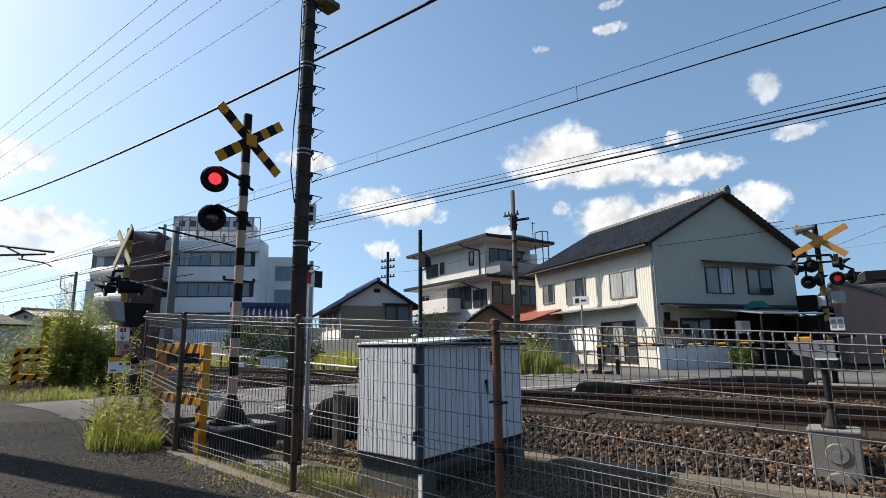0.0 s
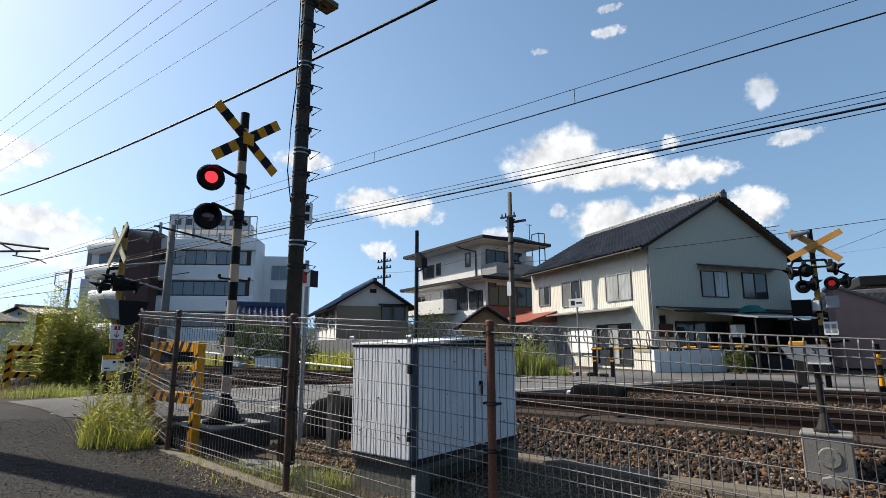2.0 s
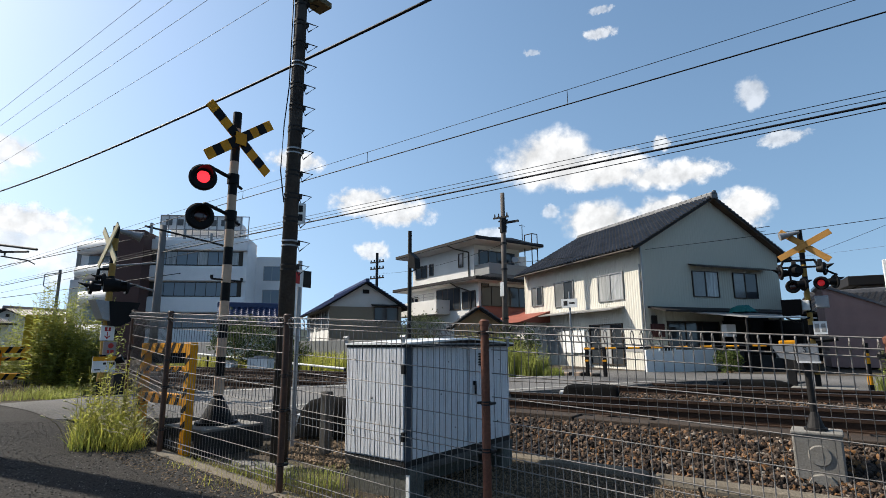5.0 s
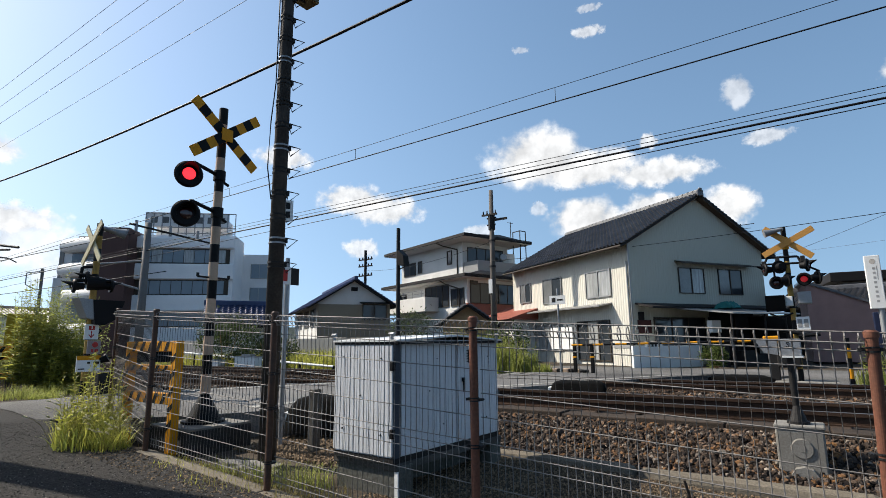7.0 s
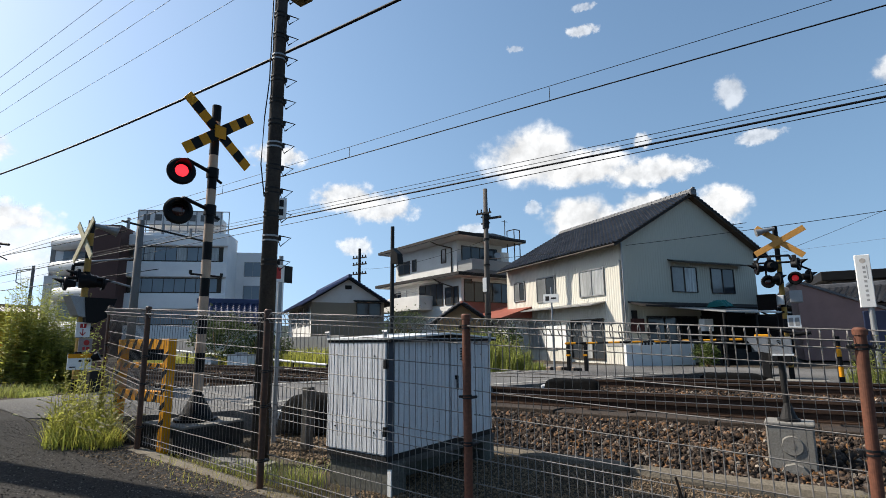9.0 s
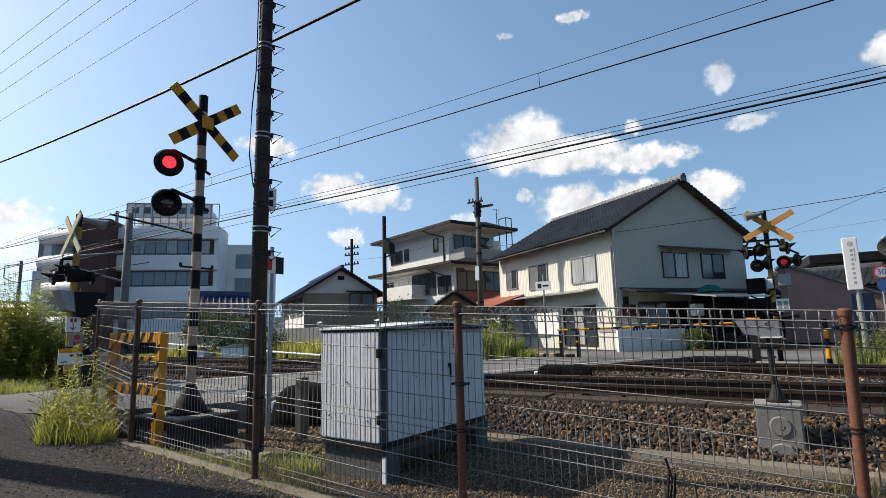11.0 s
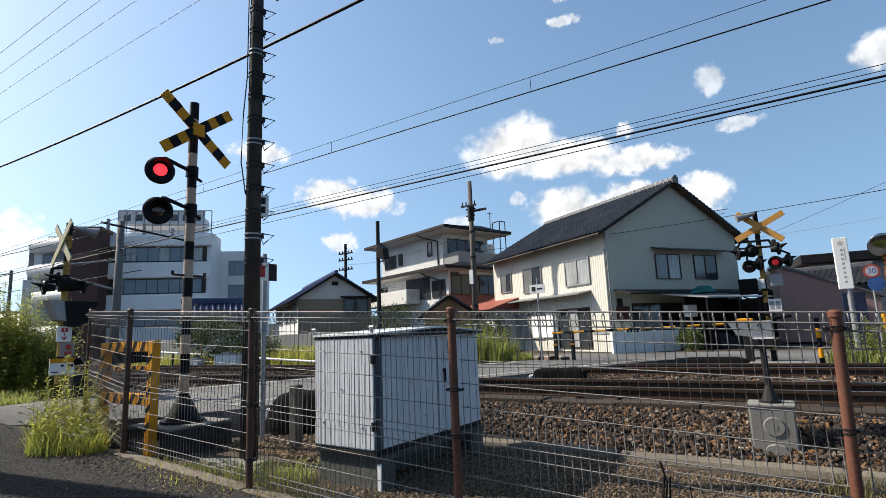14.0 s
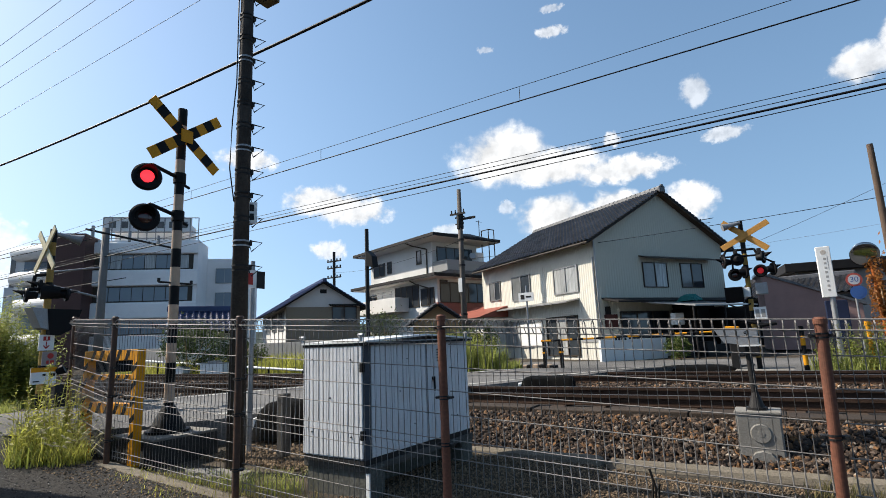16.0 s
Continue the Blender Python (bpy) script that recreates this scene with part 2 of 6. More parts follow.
def tube(points, r, seg=6):
    """Vertices and faces of a tube along points."""
    vs, fs = [], []
    pts = [Vector(p) for p in points]
    for i, p in enumerate(pts):
        d = (pts[min(i + 1, len(pts) - 1)] - pts[max(i - 1, 0)]).normalized()
        side = d.cross(Vector((0, 0, 1)))
        side = side.normalized() if side.length > 1e-4 else Vector((1, 0, 0))
        up = side.cross(d)
        for k in range(seg):
            a = 2 * math.pi * k / seg
            vs.append(p + side * (r * math.cos(a)) + up * (r * math.sin(a)))
    for i in range(len(pts) - 1):
        for k in range(seg):
            k2 = (k + 1) % seg
            fs.append((i * seg + k, i * seg + k2, (i + 1) * seg + k2, (i + 1) * seg + k))
    fs += [tuple(range(seg - 1, -1, -1)), tuple(range((len(pts) - 1) * seg, len(pts) * seg))]
    return vs, fs


def tubes(list_of, seg=6):
    V, F = [], []
    for points, r in list_of:
        v, f = tube(points, r, seg)
        F += [tuple(i + len(V) for i in q) for q in f]
        V += v
    return V, F


def cable(name, a, b, sag, r, material, label):
    a, b = Vector(a), Vector(b)
    n = 24
    pts = [a.lerp(b, i / n) - Vector((0, 0, sag * 4 * (i / n) * (1 - i / n))) for i in range(n + 1)]
    v, f = tube(pts, r, 6)
    return tagged(smooth(raw(name, v, f, material)), label, "cable")


def sstep(a, b, x):
    t = min(1, max(0, (x - a) / (b - a)))
    return t * t * (3 - 2 * t)


# ---------------------------------------------------------------- ground
RAIL_Z = 0.62
TRACK_1, TRACK_2 = 8.6, 12.35
GAUGE = 1.067


def road_z(x):
    """The lane climbs along the fence to the crossing."""
    return min(0.58, max(-0.02, 0.04 - 0.056 * (x - 0.2)))


def ground_z(x, y):
    lane = road_z(x)
    inner = max(0.10, min(lane, 0.17)) if x > -9 else lane
    z = lane + (inner - lane) * sstep(3.05, 3.6, y)
    z += (0.06 - z) * sstep(5.8, 6.3, y)
    z += (0.33 - z) * sstep(14.0, 15.2, y)
    return z


def sheet(name, xs, ys, zf, material, label, category, inside=None):
    vs, fs, idx = [], [], {}
    for j, y in enumerate(ys):
        for i, x in enumerate(xs):
            idx[i, j] = len(vs)
            vs.append((x, y, zf(x, y)))
    for j in range(len(ys) - 1):
        for i in range(len(xs) - 1):
            if inside is None or inside((xs[i] + xs[i + 1]) / 2, (ys[j] + ys[j + 1]) / 2):
                fs.append((idx[i, j], idx[i + 1, j], idx[i + 1, j + 1], idx[i, j + 1]))
    ob = raw(name, vs, fs, material)
    return tagged(smooth(ob), label, category, kind="structure")


def steps(*stretches):
    out = []
    for a, b, d in stretches:
        n = max(1, round((b - a) / d))
        out += [a + (b - a) * i / n for i in range(n)]
    return out + [stretches[-1][1]]


sheet("ground", steps((-2500, -120, 300), (-120, -20, 10), (-20, 12, 0.4), (12, 120, 10), (120, 2500, 300)),
      steps((-2500, -60, 300), (-60, -6, 6), (-6, 20, 0.4), (20, 100, 8), (100, 2500, 300)), lambda x, y: ground_z(x, y) - 0.012,
      SOIL, "dry brown earth and fine gravel beside the railway", "ground")


def deck_right(y):
    return -8.3 + (y - 3.1) * 0.75 if y < 5.2 else -6.72 + 0.44 * (y - 5.2)


def deck_left(y):
    return -10.9 + 0.44 * max(0, y - 5.0)


sheet("road", steps((-13, 30, 0.5)), steps((-14, 3.0, 0.5)), lambda x, y: road_z(x) + 0.012, ASPHALT,
      "dark worn asphalt lane climbing beside the fence", "road", inside=lambda x, y: x > -10.9 or y < 2.7)


def deck_z(x, y):
    a = road_z(x) + 0.02
    z = a + (RAIL_Z - 0.012 - a) * sstep(3.4, 7.2, y)
    return z + (0.40 - z) * sstep(14, 19, y)


def crossing_deck():
    vs, fs = [], []
    ys = steps((2.9, 19.5, 0.25))
    n = 16
    for y in ys:
        for i in range(n + 1):
            x = deck_left(y) + (deck_right(y) - deck_left(y)) * i / n
            vs.append((x, y, deck_z(x, y)))
    for j in range(len(ys) - 1):
        y = (ys[j] + ys[j + 1]) / 2
        for i in range(n):
            a = j * (n + 1) + i
            fs.append((a, a + 1, a + n + 2, a + n + 1))
    top = len(vs)
    for j, y in enumerate(ys):          # the sides of the raised deck
        for x in (deck_left(y), deck_right(y)):
            vs.append((x, y, ground_z(x, y) - 0.05))
    for j in range(len(ys) - 1):
        fs.append((j * (n + 1), (j + 1) * (n + 1), top + 2 * j + 2, top + 2 * j))
        fs.append((j * (n + 1) + n, top + 2 * j + 1, top + 2 * j + 3, (j + 1) * (n + 1) + n))
    return tagged(raw("road", vs, fs, ASPHALT_PALE), "worn grey asphalt deck of the level crossing", "road", kind="structure")


crossing_deck()
sheet("road", steps((-45, 40, 1.0)), steps((16.2, 24.0, 0.6)), lambda x, y: ground_z(x, y) + 0.02, ASPHALT_PALE,
      "pale worn asphalt street beyond the tracks", "road", inside=lambda x, y: x > -10.5)


def painted(name, pts, w, label):
    """A painted line on the deck along points."""
    vs, fs = [], []
    for i, (x, y) in enumerate(pts):
        vs += [(x, y, deck_z(x, y) + 0.006), (x + w, y, deck_z(x + w, y) + 0.006)]
        if i:
            fs.append((2 * i - 2, 2 * i - 1, 2 * i + 1, 2 * i))
    return tagged(raw(name, vs, fs, mat("road_paint", (0.55, 0.54, 0.50), rough=0.8, vary=0.35, bump=0.3, stain=(0.2, 0.2, 0.19), stain_amount=0.6, stain_scale=3)), label, "road marking", kind="structure")


painted("trim", [(deck_right(y) - 0.55, y) for y in steps((5.2, 17.5, 0.4))], 0.16, "worn white edge line on the crossing deck")
painted("trim", [(deck_left(y) + 0.3, y) for y in steps((5.2, 17.5, 0.4))], 0.16, "worn white edge line on the crossing deck")


# ---------------------------------------------------------------- railway
def stones(name, count, xr, yr, zf, size, material, label, seed):
    """Many broken stones, as one mesh."""
    rng = np.random.default_rng(seed)
    base = bmesh.new()
    bmesh.ops.create_icosphere(base, subdivisions=1, radius=1)
    bv = np.array([v.co[:] for v in base.verts])
    bf = np.array([[v.index for v in f.verts] for f in base.faces])
    base.free()
    xs = rng.uniform(*xr, count)
    ys = rng.uniform(*yr, count)
    keep = np.array([not (deck_left(y) - 0.05 < x < deck_right(y) + 0.1) for x, y in zip(xs, ys)])
    xs, ys = xs[keep], ys[keep]
    k = len(xs)
    zs = np.array([zf(x, y) for x, y in zip(xs, ys)])
    rad = rng.uniform(size[0], size[1], (k, 1, 1)) * rng.uniform(0.65, 1.3, (k, 1, 3))
    jit = rng.uniform(0.55, 1.3, (k, len(bv), 1))
    v = bv[None] * jit * rad
    a = rng.uniform(0, 6.28, k)
    b = rng.uniform(-0.7, 0.7, k)
    ca, sa, cb, sb = np.cos(a)[:, None], np.sin(a)[:, None], np.cos(b)[:, None], np.sin(b)[:, None]
    x, y, z = v[..., 0], v[..., 1], v[..., 2]
    y, z = y * cb - z * sb, y * sb + z * cb
    x, y = x * ca - y * sa, x * sa + y * ca
    v = np.stack([x + xs[:, None], y + ys[:, None], z + zs[:, None]], -1).reshape(-1, 3)
    f = (bf[None] + (np.arange(k) * len(bv))[:, None, None]).reshape(-1, 3)
    ob = raw(name, v.tolist(), f.tolist(), material)
    return tagged(ob, label, "ballast", kind="stuff")


def bed_z(x, y):
    """Top of the ballast."""
    z = 0.15 + (0.47 - 0.15) * sstep(5.9, 7.2, y) if y < 7.2 else 0.45
    if y > TRACK_1 + 0.4:
        z = 0.46 - 0.04 * math.sin(min(1, max(0, (y - 9.3) / 2.3)) * math.pi)
    return z + (0.30 - z) * sstep(13.6, 15.2, y)


sheet("ballast_bed", steps((-60, -12, 2), (-12, 14, 0.25), (14, 60, 2)), steps((5.98, 15.3, 0.16)), lambda x, y: bed_z(x, y) - 0.02 + 0.012 * noise.noise((x * 6, y * 6, 0)), BALLAST_BED,
      "dark bed of broken stone under the tracks", "ballast", inside=lambda x, y: not deck_left(y) < x < deck_right(y))
stones("ballast", 18500, (-6.5, 6.0), (5.97, 7.25), bed_z, (0.014, 0.036), BALLAST, "rust-brown broken ballast stones on the track shoulder", 1)
stones("ballast", 10000, (-4.5, 9.0), (9.2, 12.0), bed_z, (0.016, 0.036), BALLAST, "brown ballast stones between the two tracks", 2)
stones("ballast", 3000, (-4.0, 9.0), (12.9, 15.0), bed_z, (0.02, 0.045), BALLAST, "brown ballast stones on the far shoulder", 3)
stones("ballast", 5000, (-30, -11), (6.1, 13.5), bed_z, (0.025, 0.05), BALLAST, "brown ballast stones beyond the crossing", 4)
stones("gravel", 34000, (-3.4, 3.2), (3.5, 5.76), lambda x, y: ground_z(x, y) - 0.006, (0.004, 0.012), GRAVEL, "loose pale gravel on the earth behind the fence", 5)
stones("gravel", 5000, (-6.3, -3.9), (4.3, 5.9), lambda x, y: ground_z(x, y), (0.012, 0.03), GRAVEL, "loose broken stones beside the pole", 6)


stones("gravel", 30000, (-9.4, -1.6), (0.7, 2.95), lambda x, y: road_z(x) + 0.010, (0.003, 0.0085), stone_mat("grit", [(0.0, (0.012, 0.011, 0.010)), (0.6, (0.052, 0.048, 0.044)), (0.86, (0.14, 0.13, 0.12)), (1.0, (0.34, 0.32, 0.29))]), "coarse worn aggregate and grit on the lane", 8)
stones("gravel", 1500, (-6.6, -2.0), (2.55, 2.97), lambda x, y: road_z(x) + 0.01, (0.004, 0.016), GRAVEL, "loose gravel along the lane edge", 9)


def rail_profile(bm, y, x0, x1):
    for half, za, zb in ((0.064, -0.153, -0.135), (0.010, -0.135, -0.045), (0.0325, -0.045, -0.004)):
        box(bm, x0, x1, y - half, y + half, RAIL_Z + za, RAIL_Z + zb)
    return bm


for track in (TRACK_1, TRACK_2):
    t_ob = thing("railway_track", (0, track, 0), "rusty steel rails on dark sleepers in brown ballast", "railway track", group="railway tracks")
    for side in (-1, 1):
        y = side * (GAUGE / 2 + 0.03)
        r_ob = part("rail", rail_profile(bmesh.new(), y, -160, 160), RAIL_RUST, t_ob)
        part("rail_head", boxes((-160, 160, y - 0.031, y + 0.031, RAIL_Z - 0.004, RAIL_Z)), RAIL_TOP, r_ob, "polished running surface")
    sl = boxes((-0.1, 0.1, -1.0, 1.0, RAIL_Z - 0.31, RAIL_Z - 0.155), bevel=0.01)
    first = part("sleeper", sl, SLEEPER, t_ob)
    for i in range(1, 62):
        s = new("sleeper", first.data)
        s.parent = t_ob
        s.location.x = -22 + i * 0.6
    first.location.x = -22

beam = thing("cable_trough", (0, 0, 0), "long brown weathered trough edge along the near track", "trough")
for i in range(14):
    x = -4.9 + i * 1.0
    part("trough_cover", boxes((x, x + 0.985, 7.08, 7.44, 0.36, 0.525 + 0.012 * math.sin(i * 2.3)), bevel=0.012), BROWN_BEAM, beam)

kerb = thing("kerb", (0, 0, 0), "long grey concrete kerb holding back the ballast", "kerb")
for i in range(9):
    x = -5.6 + i * 2.0
    part("kerb_stone", boxes((x, x + 1.985, 5.77, 5.98, -0.1, max(0.195, ground_z(x + 0.6, 5.75) + 0.05) + 0.004 * math.sin(i * 4.1)), bevel=0.075), mat("dirty_kerb", (0.25, 0.215, 0.165), rough=0.9, scale=3, vary=0.35, bump=0.6, stain=(0.12, 0.10, 0.075), stain_amount=0.7, stain_scale=2.2), kerb)
low = thing("drain_cover", (-2.75, 5.22, 0.1), "flat pale concrete slab lying beside the kerb", "slab", rz=-4)
part("slab", boxes((-0.34, 0.02, -0.34, 0.36, -0.1, 0.055), bevel=0.012), CONCRETE, low)
part("slab", boxes((0.035, 0.40, -0.34, 0.36, -0.1, 0.05), bevel=0.012), CONCRETE, low)


# ---------------------------------------------------------------- fence
PANEL = 2.02
FX0 = -3.87


def fence_panel(parent, a, b, za, zb, top=1.47, pitch=0.05):
    """One welded wire panel between two posts, rolled over at its head, following the slope."""
    a, b = Vector((*a, 0)), Vector((*b, 0))
    d = (b - a).normalized()
    nrm = Vector((d.y, -d.x, 0))
    if nrm.y > 0:
        nrm = -nrm
    ln = (b - a).length

    def at(s, h, off=0.0):
        p = a + d * s + nrm * off
        return (p.x, p.y, za + (zb - za) * s / ln + h)
    wires = []
    n = int((ln - 0.07) / pitch)
    for i in range(n + 1):
        s = 0.045 + i * (ln - 0.09) / n
        pts = [at(s, 0.06, 0.0), at(s, 0.62, 0.0), at(s, 0.66, 0.005), at(s, 0.70, 0.005), at(s, 0.74, 0.0), at(s, top - 0.06, 0.0)]
        pts += [at(s, top - 0.02, 0.008), at(s, top, 0.03), at(s, top - 0.015, 0.055), at(s, top - 0.05, 0.062), at(s, top - 0.075, 0.04)]
        wires.append((pts, 0.0034))
    v, f = tubes(wires, 6)
    part_v = raw("wire_mesh", v, f, WIRE, parent)
    hor = []
    for h, off in ((0.09, 0), (0.14, 0), (0.29, 0), (0.44, 0), (0.59, 0), (0.655, 0.008), (0.705, 0.008), (0.86, 0), (1.01, 0), (1.16, 0), (1.31, 0), (top - 0.045, 0.066), (top - 0.045, -0.004), (top + 0.004, 0.03), (top - 0.08, 0.036)):
        hor.append(([at(0.03, h, off), at(ln - 0.03, h, off)], 0.0042 if h > top - 0.1 else 0.0034))
    v, f = tubes(hor, 5)
    raw("wire_rail", v, f, WIRE, part_v)
    return part_v


def fence_post(parent, x, y, z, material, h=1.5, r=0.031, lean=0.0):
    p = part("post", rods(((x - lean, y, z - 0.1), (x, y, z + h - 0.02), r), seg=20), material, parent)
    smooth_cap = rods(((x, y, z + h - 0.028), (x, y, z + h - 0.004), r + 0.005), ((x, y, z + h - 0.004), (x, y, z + h + 0.006), r + 0.005, r * 0.8), seg=20)
    part("post_cap", smooth_cap, material, p)
    for h2 in (0.24, 0.68, 0.97, 1.42):
        c = bmesh.new()
        x_ = x - lean * (1 - h2 / h)
        for dz in (-0.009, 0.009):
            rod(c, (x_, y, z + h2 + dz - 0.004), (x_, y, z + h2 + dz + 0.004), r + 0.004, seg=16)
        for sx in (-1, 1):
            box(c, x_ + sx * r, x_ + sx * (r + 0.03), y - 0.006, y + 0.03, z + h2 - 0.007, z + h2 + 0.007)
            rod(c, (x_ + sx * (r + 0.02), y - 0.016, z + h2), (x_ + sx * (r + 0.02), y + 0.036, z + h2), 0.009, seg=8)
        part("clamp", c, DARK_METAL, p)
    return p


fence = thing("mesh_fence", (0, 0, 0), "dark brown welded wire mesh fence with rusty round posts", "fence")


def fence_base(x):
    return 0.04 - 0.0555 * (x - 0.2)


posts = [(FX0 - PANEL * 1, 3.02, FENCE_POST), (FX0, 3.02, FENCE_POST), (FX0 + PANEL + 0.02, 3.02, RUST_POST), (FX0 + 2 * PANEL + 0.06, 3.02, RUST_POST), (FX0 + 3 * PANEL, 3.02, RUST_POST), (FX0 + 4 * PANEL, 3.02, RUST_POST)]
for x, y, m in posts:
    fence_post(fence, x, y, fence_base(x) - (0.02 if x > 0 else 0.0), m, r=0.028 if x < 0 else 0.0245, lean=0.04 if x > 0 else 0.0)
for p, q in zip(posts, posts[1:]):
    fence_panel(fence, (p[0], p[1] + 0.034), (q[0], q[1] + 0.034), fence_base(p[0]), fence_base(q[0]))
fence_post(fence, -7.84, 3.50, fence_base(-7.84) + 0.01, FENCE_POST, r=0.029)
fence_panel(fence, (-7.84, 3.50), posts[0][:2], fence_base(-7.84) + 0.01, fence_base(posts[0][0]))
for i, (x0, x1) in enumerate(((-5.95, -3.9), (-3.88, -1.85), (-1.83, 0.2), (0.22, 2.2), (2.22, 4.2))):
    zz = fence_base((x0 + x1) / 2)
    bmk = bmesh.new()
    box(bmk, x0, x1, 2.94, 3.10, zz - 0.3, zz + 0.02, bevel=0.012)
    for v in bmk.verts:
        v.co.z += fence_base(v.co.x) - zz
    tagged(part("kerb", bmk, mat("dirty_kerb", (0.25, 0.215, 0.165), rough=0.9, scale=3, vary=0.35, bump=0.6, stain=(0.12, 0.10, 0.075), stain_amount=0.7, stain_scale=2.2)), "low concrete footing strip under the mesh fence", "kerb", group="fence footings")


def dead_stems():
    """Dark dry stems that climbed the wire mesh."""
    rng = np.random.default_rng(71)
    lines = []
    for x0, n, z1 in ((-0.6, 4, 0.75), (-0.46, 5, 0.6), (-0.26, 3, 0.62), (-0.9, 2, 0.4)):
        for _ in range(n):
            x, z = x0 + rng.normal(0, 0.03), fence_base(x0)
            pts = []
            for k in range(9):
                pts.append((x, 3.035 + rng.normal(0, 0.006), z))
                x += rng.normal(0.002, 0.014)
                z += z1 * rng.uniform(0.5, 1.1) / 7
            lines.append((pts, rng.uniform(0.004, 0.0075)))
    v, f = tubes(lines, 5)
    return tagged(raw("dead_stems", v, f, mat("dead_stem", (0.03, 0.024, 0.02), rough=0.9)), "dark dry stems tangled in the wire mesh", "weeds", kind="stuff")


dead_stems()


# ---------------------------------------------------------------- equipment cabinet
def cabinet():
    ph = -2.5
    c = thing("equipment_cabinet", (-3.10, 3.73, 0.08), "pale grey double-door steel trackside cabinet on a concrete plinth", "cabinet", rz=ph)
    L1, L2 = 0.76, 1.76          # width of the sunny side, depth of the door side
    zb, zt = 0.41, 1.41
    part("plinth", boxes((-L1, 0.03, 0.04, 0.24, -0.15, 0.345), (-L1, -0.30, 0.24, L2 - 0.16, -0.15, 0.345), (-L1, 0.0, L2 - 0.16, L2 + 0.06, -0.15, 0.345), bevel=0.012), mat("mossy_concrete", (0.17, 0.17, 0.15), rough=0.9, scale=3, vary=0.4, bump=0.5, bscale=40, stain=(0.08, 0.08, 0.06), stain_amount=0.8, stain_scale=3), c, "stained concrete plinth")
    part("ledge", boxes((-L1 - 0.02, 0.02, 0.02, L2 + 0.05, 0.30, 0.36), bevel=0.008), CONCRETE_DARK, c, "dirty concrete ledge overhanging a dark recess")
    part("edge_strip", boxes((-0.005, 0.034, 0.026, 0.04, -0.1, 0.30)), WHITE, c, "pale strip on the plinth corner")
    part("base_frame", boxes((-L1, 0.0, 0.0, L2 + 0.02, 0.36, 0.41)), DARK_METAL, c)
    part("body", boxes((-L1 + 0.012, -0.012, 0.012, L2 - 0.012, zb, zt)), CABINET, c)
    edge = [(0.0, 0.014), (-L1, 0.014)]
    for i in range(17):
        x = -L1 + i * 0.0445
        edge += [(x, -0.008), (x + 0.036, -0.008), (x + 0.038, -0.004), (x + 0.0413, -0.004)]
    lit = prism(edge, "z", zb + 0.015, zt - 0.02)
    part("side_panel", lit, CABINET, c)
    part("corner_post", boxes((-0.03, 0.012, 0.002, 0.085, zb, zt - 0.005)), mat("cabinet_edge", (0.07, 0.085, 0.11), rough=0.5, vary=0.1), c)
    for k, (y0, y1) in enumerate(((0.095, 0.935), (0.965, L2))):
        edge = [(-0.008, y1), (-0.008, y0)]
        nr = int((y1 - y0) / 0.062)
        st = (y1 - y0) / nr
        for i in range(nr):
            y = y0 + i * st
            edge += [(0.016, y), (0.016, y + st - 0.008), (0.011, y + st - 0.006), (0.011, y + st - 0.001)]
        d = prism(edge, "z", zb + 0.01, zt + 0.02)
        door = part("door", d, CABINET, c)
        if k:
            part("handle", boxes((0.014, 0.035, y0 + 0.075, y0 + 0.11, 1.005, 1.045), (0.026, 0.045, y0 + 0.087, y0 + 0.099, 0.90, 1.04)), BLACK, door, "black lever handle")
            bars = bmesh.new()
            for r in range(5):
                box(bars, 0.019, 0.021, y0 + 0.17, y0 + 0.25, 1.20 + r * 0.028, 1.212 + r * 0.028)
            box(bars, 0.019, 0.021, y0 + 0.2, y0 + 0.215, 1.19, 1.33)
            part("stencilled_mark", bars, BLACK, door)
    for z in (0.62, 1.20):
        for x, y in ((-L1 - 0.012, 0.02), (0.0, -0.02)):
            part("hinge", boxes((x - 0.016, x + 0.02, y - 0.012, y + 0.03, z - 0.04, z + 0.04), bevel=0.004), BLACK, c)
    for x, z in ((-0.64, 0.62), (-0.64, 1.28), (-0.14, 0.6), (-0.14, 1.27), (-0.40, 0.93)):
        part("rivet", rods(((x, -0.018, z), (x, -0.008, z), 0.007), seg=10), DARK_METAL, c)
    roof = prism([(-0.02, zt + 0.01), (0.94, zt + 0.06), (L2 + 0.06, zt + 0.01), (L2 + 0.06, zt + 0.026), (0.94, zt + 0.078), (-0.02, zt + 0.026)], "x", -L1 - 0.02, 0.06)
    part("roof", roof, WHITE, c, "shallow pitched white sheet roof")
    # black strips drawn in for the shadow gap below the roof sheet
    part("roof_edge", boxes((0.04, 0.066, -0.018, L2 + 0.06, zt - 0.012, zt + 0.010), (-L1 - 0.01, 0.04, -0.012, 0.02, zt - 0.016, zt + 0.008)), BLACK, c)
    for y, z in ((0.3, 0.62), (0.62, 1.25), (0.72, 0.62), (1.55, 1.25), (1.5, 0.6), (0.5, 0.95)):
        part("rivet", rods(((0.012, y, z), (0.022, y, z), 0.006), seg=10), DARK_METAL, c)
    for x, y in ((0.075, L2 - 0.1), (-L1, L2 - 0.1)):
        part("lifting_eye", rods(((x, y, zt - 0.02), (x, y, zt + 0.075), 0.016), ((x, y - 0.03, zt + 0.08), (x, y + 0.03, zt + 0.08), 0.016), seg=8), STEEL, c)
    for x in (-L1 - 0.03, -0.02):
        part("lifting_eye", rods(((x, 0.0, zt + 0.02), (x, 0.0, zt + 0.075), 0.016), ((x - 0.03, 0, zt + 0.08), (x + 0.03, 0, zt + 0.08), 0.016), seg=8), STEEL, c)
    return c


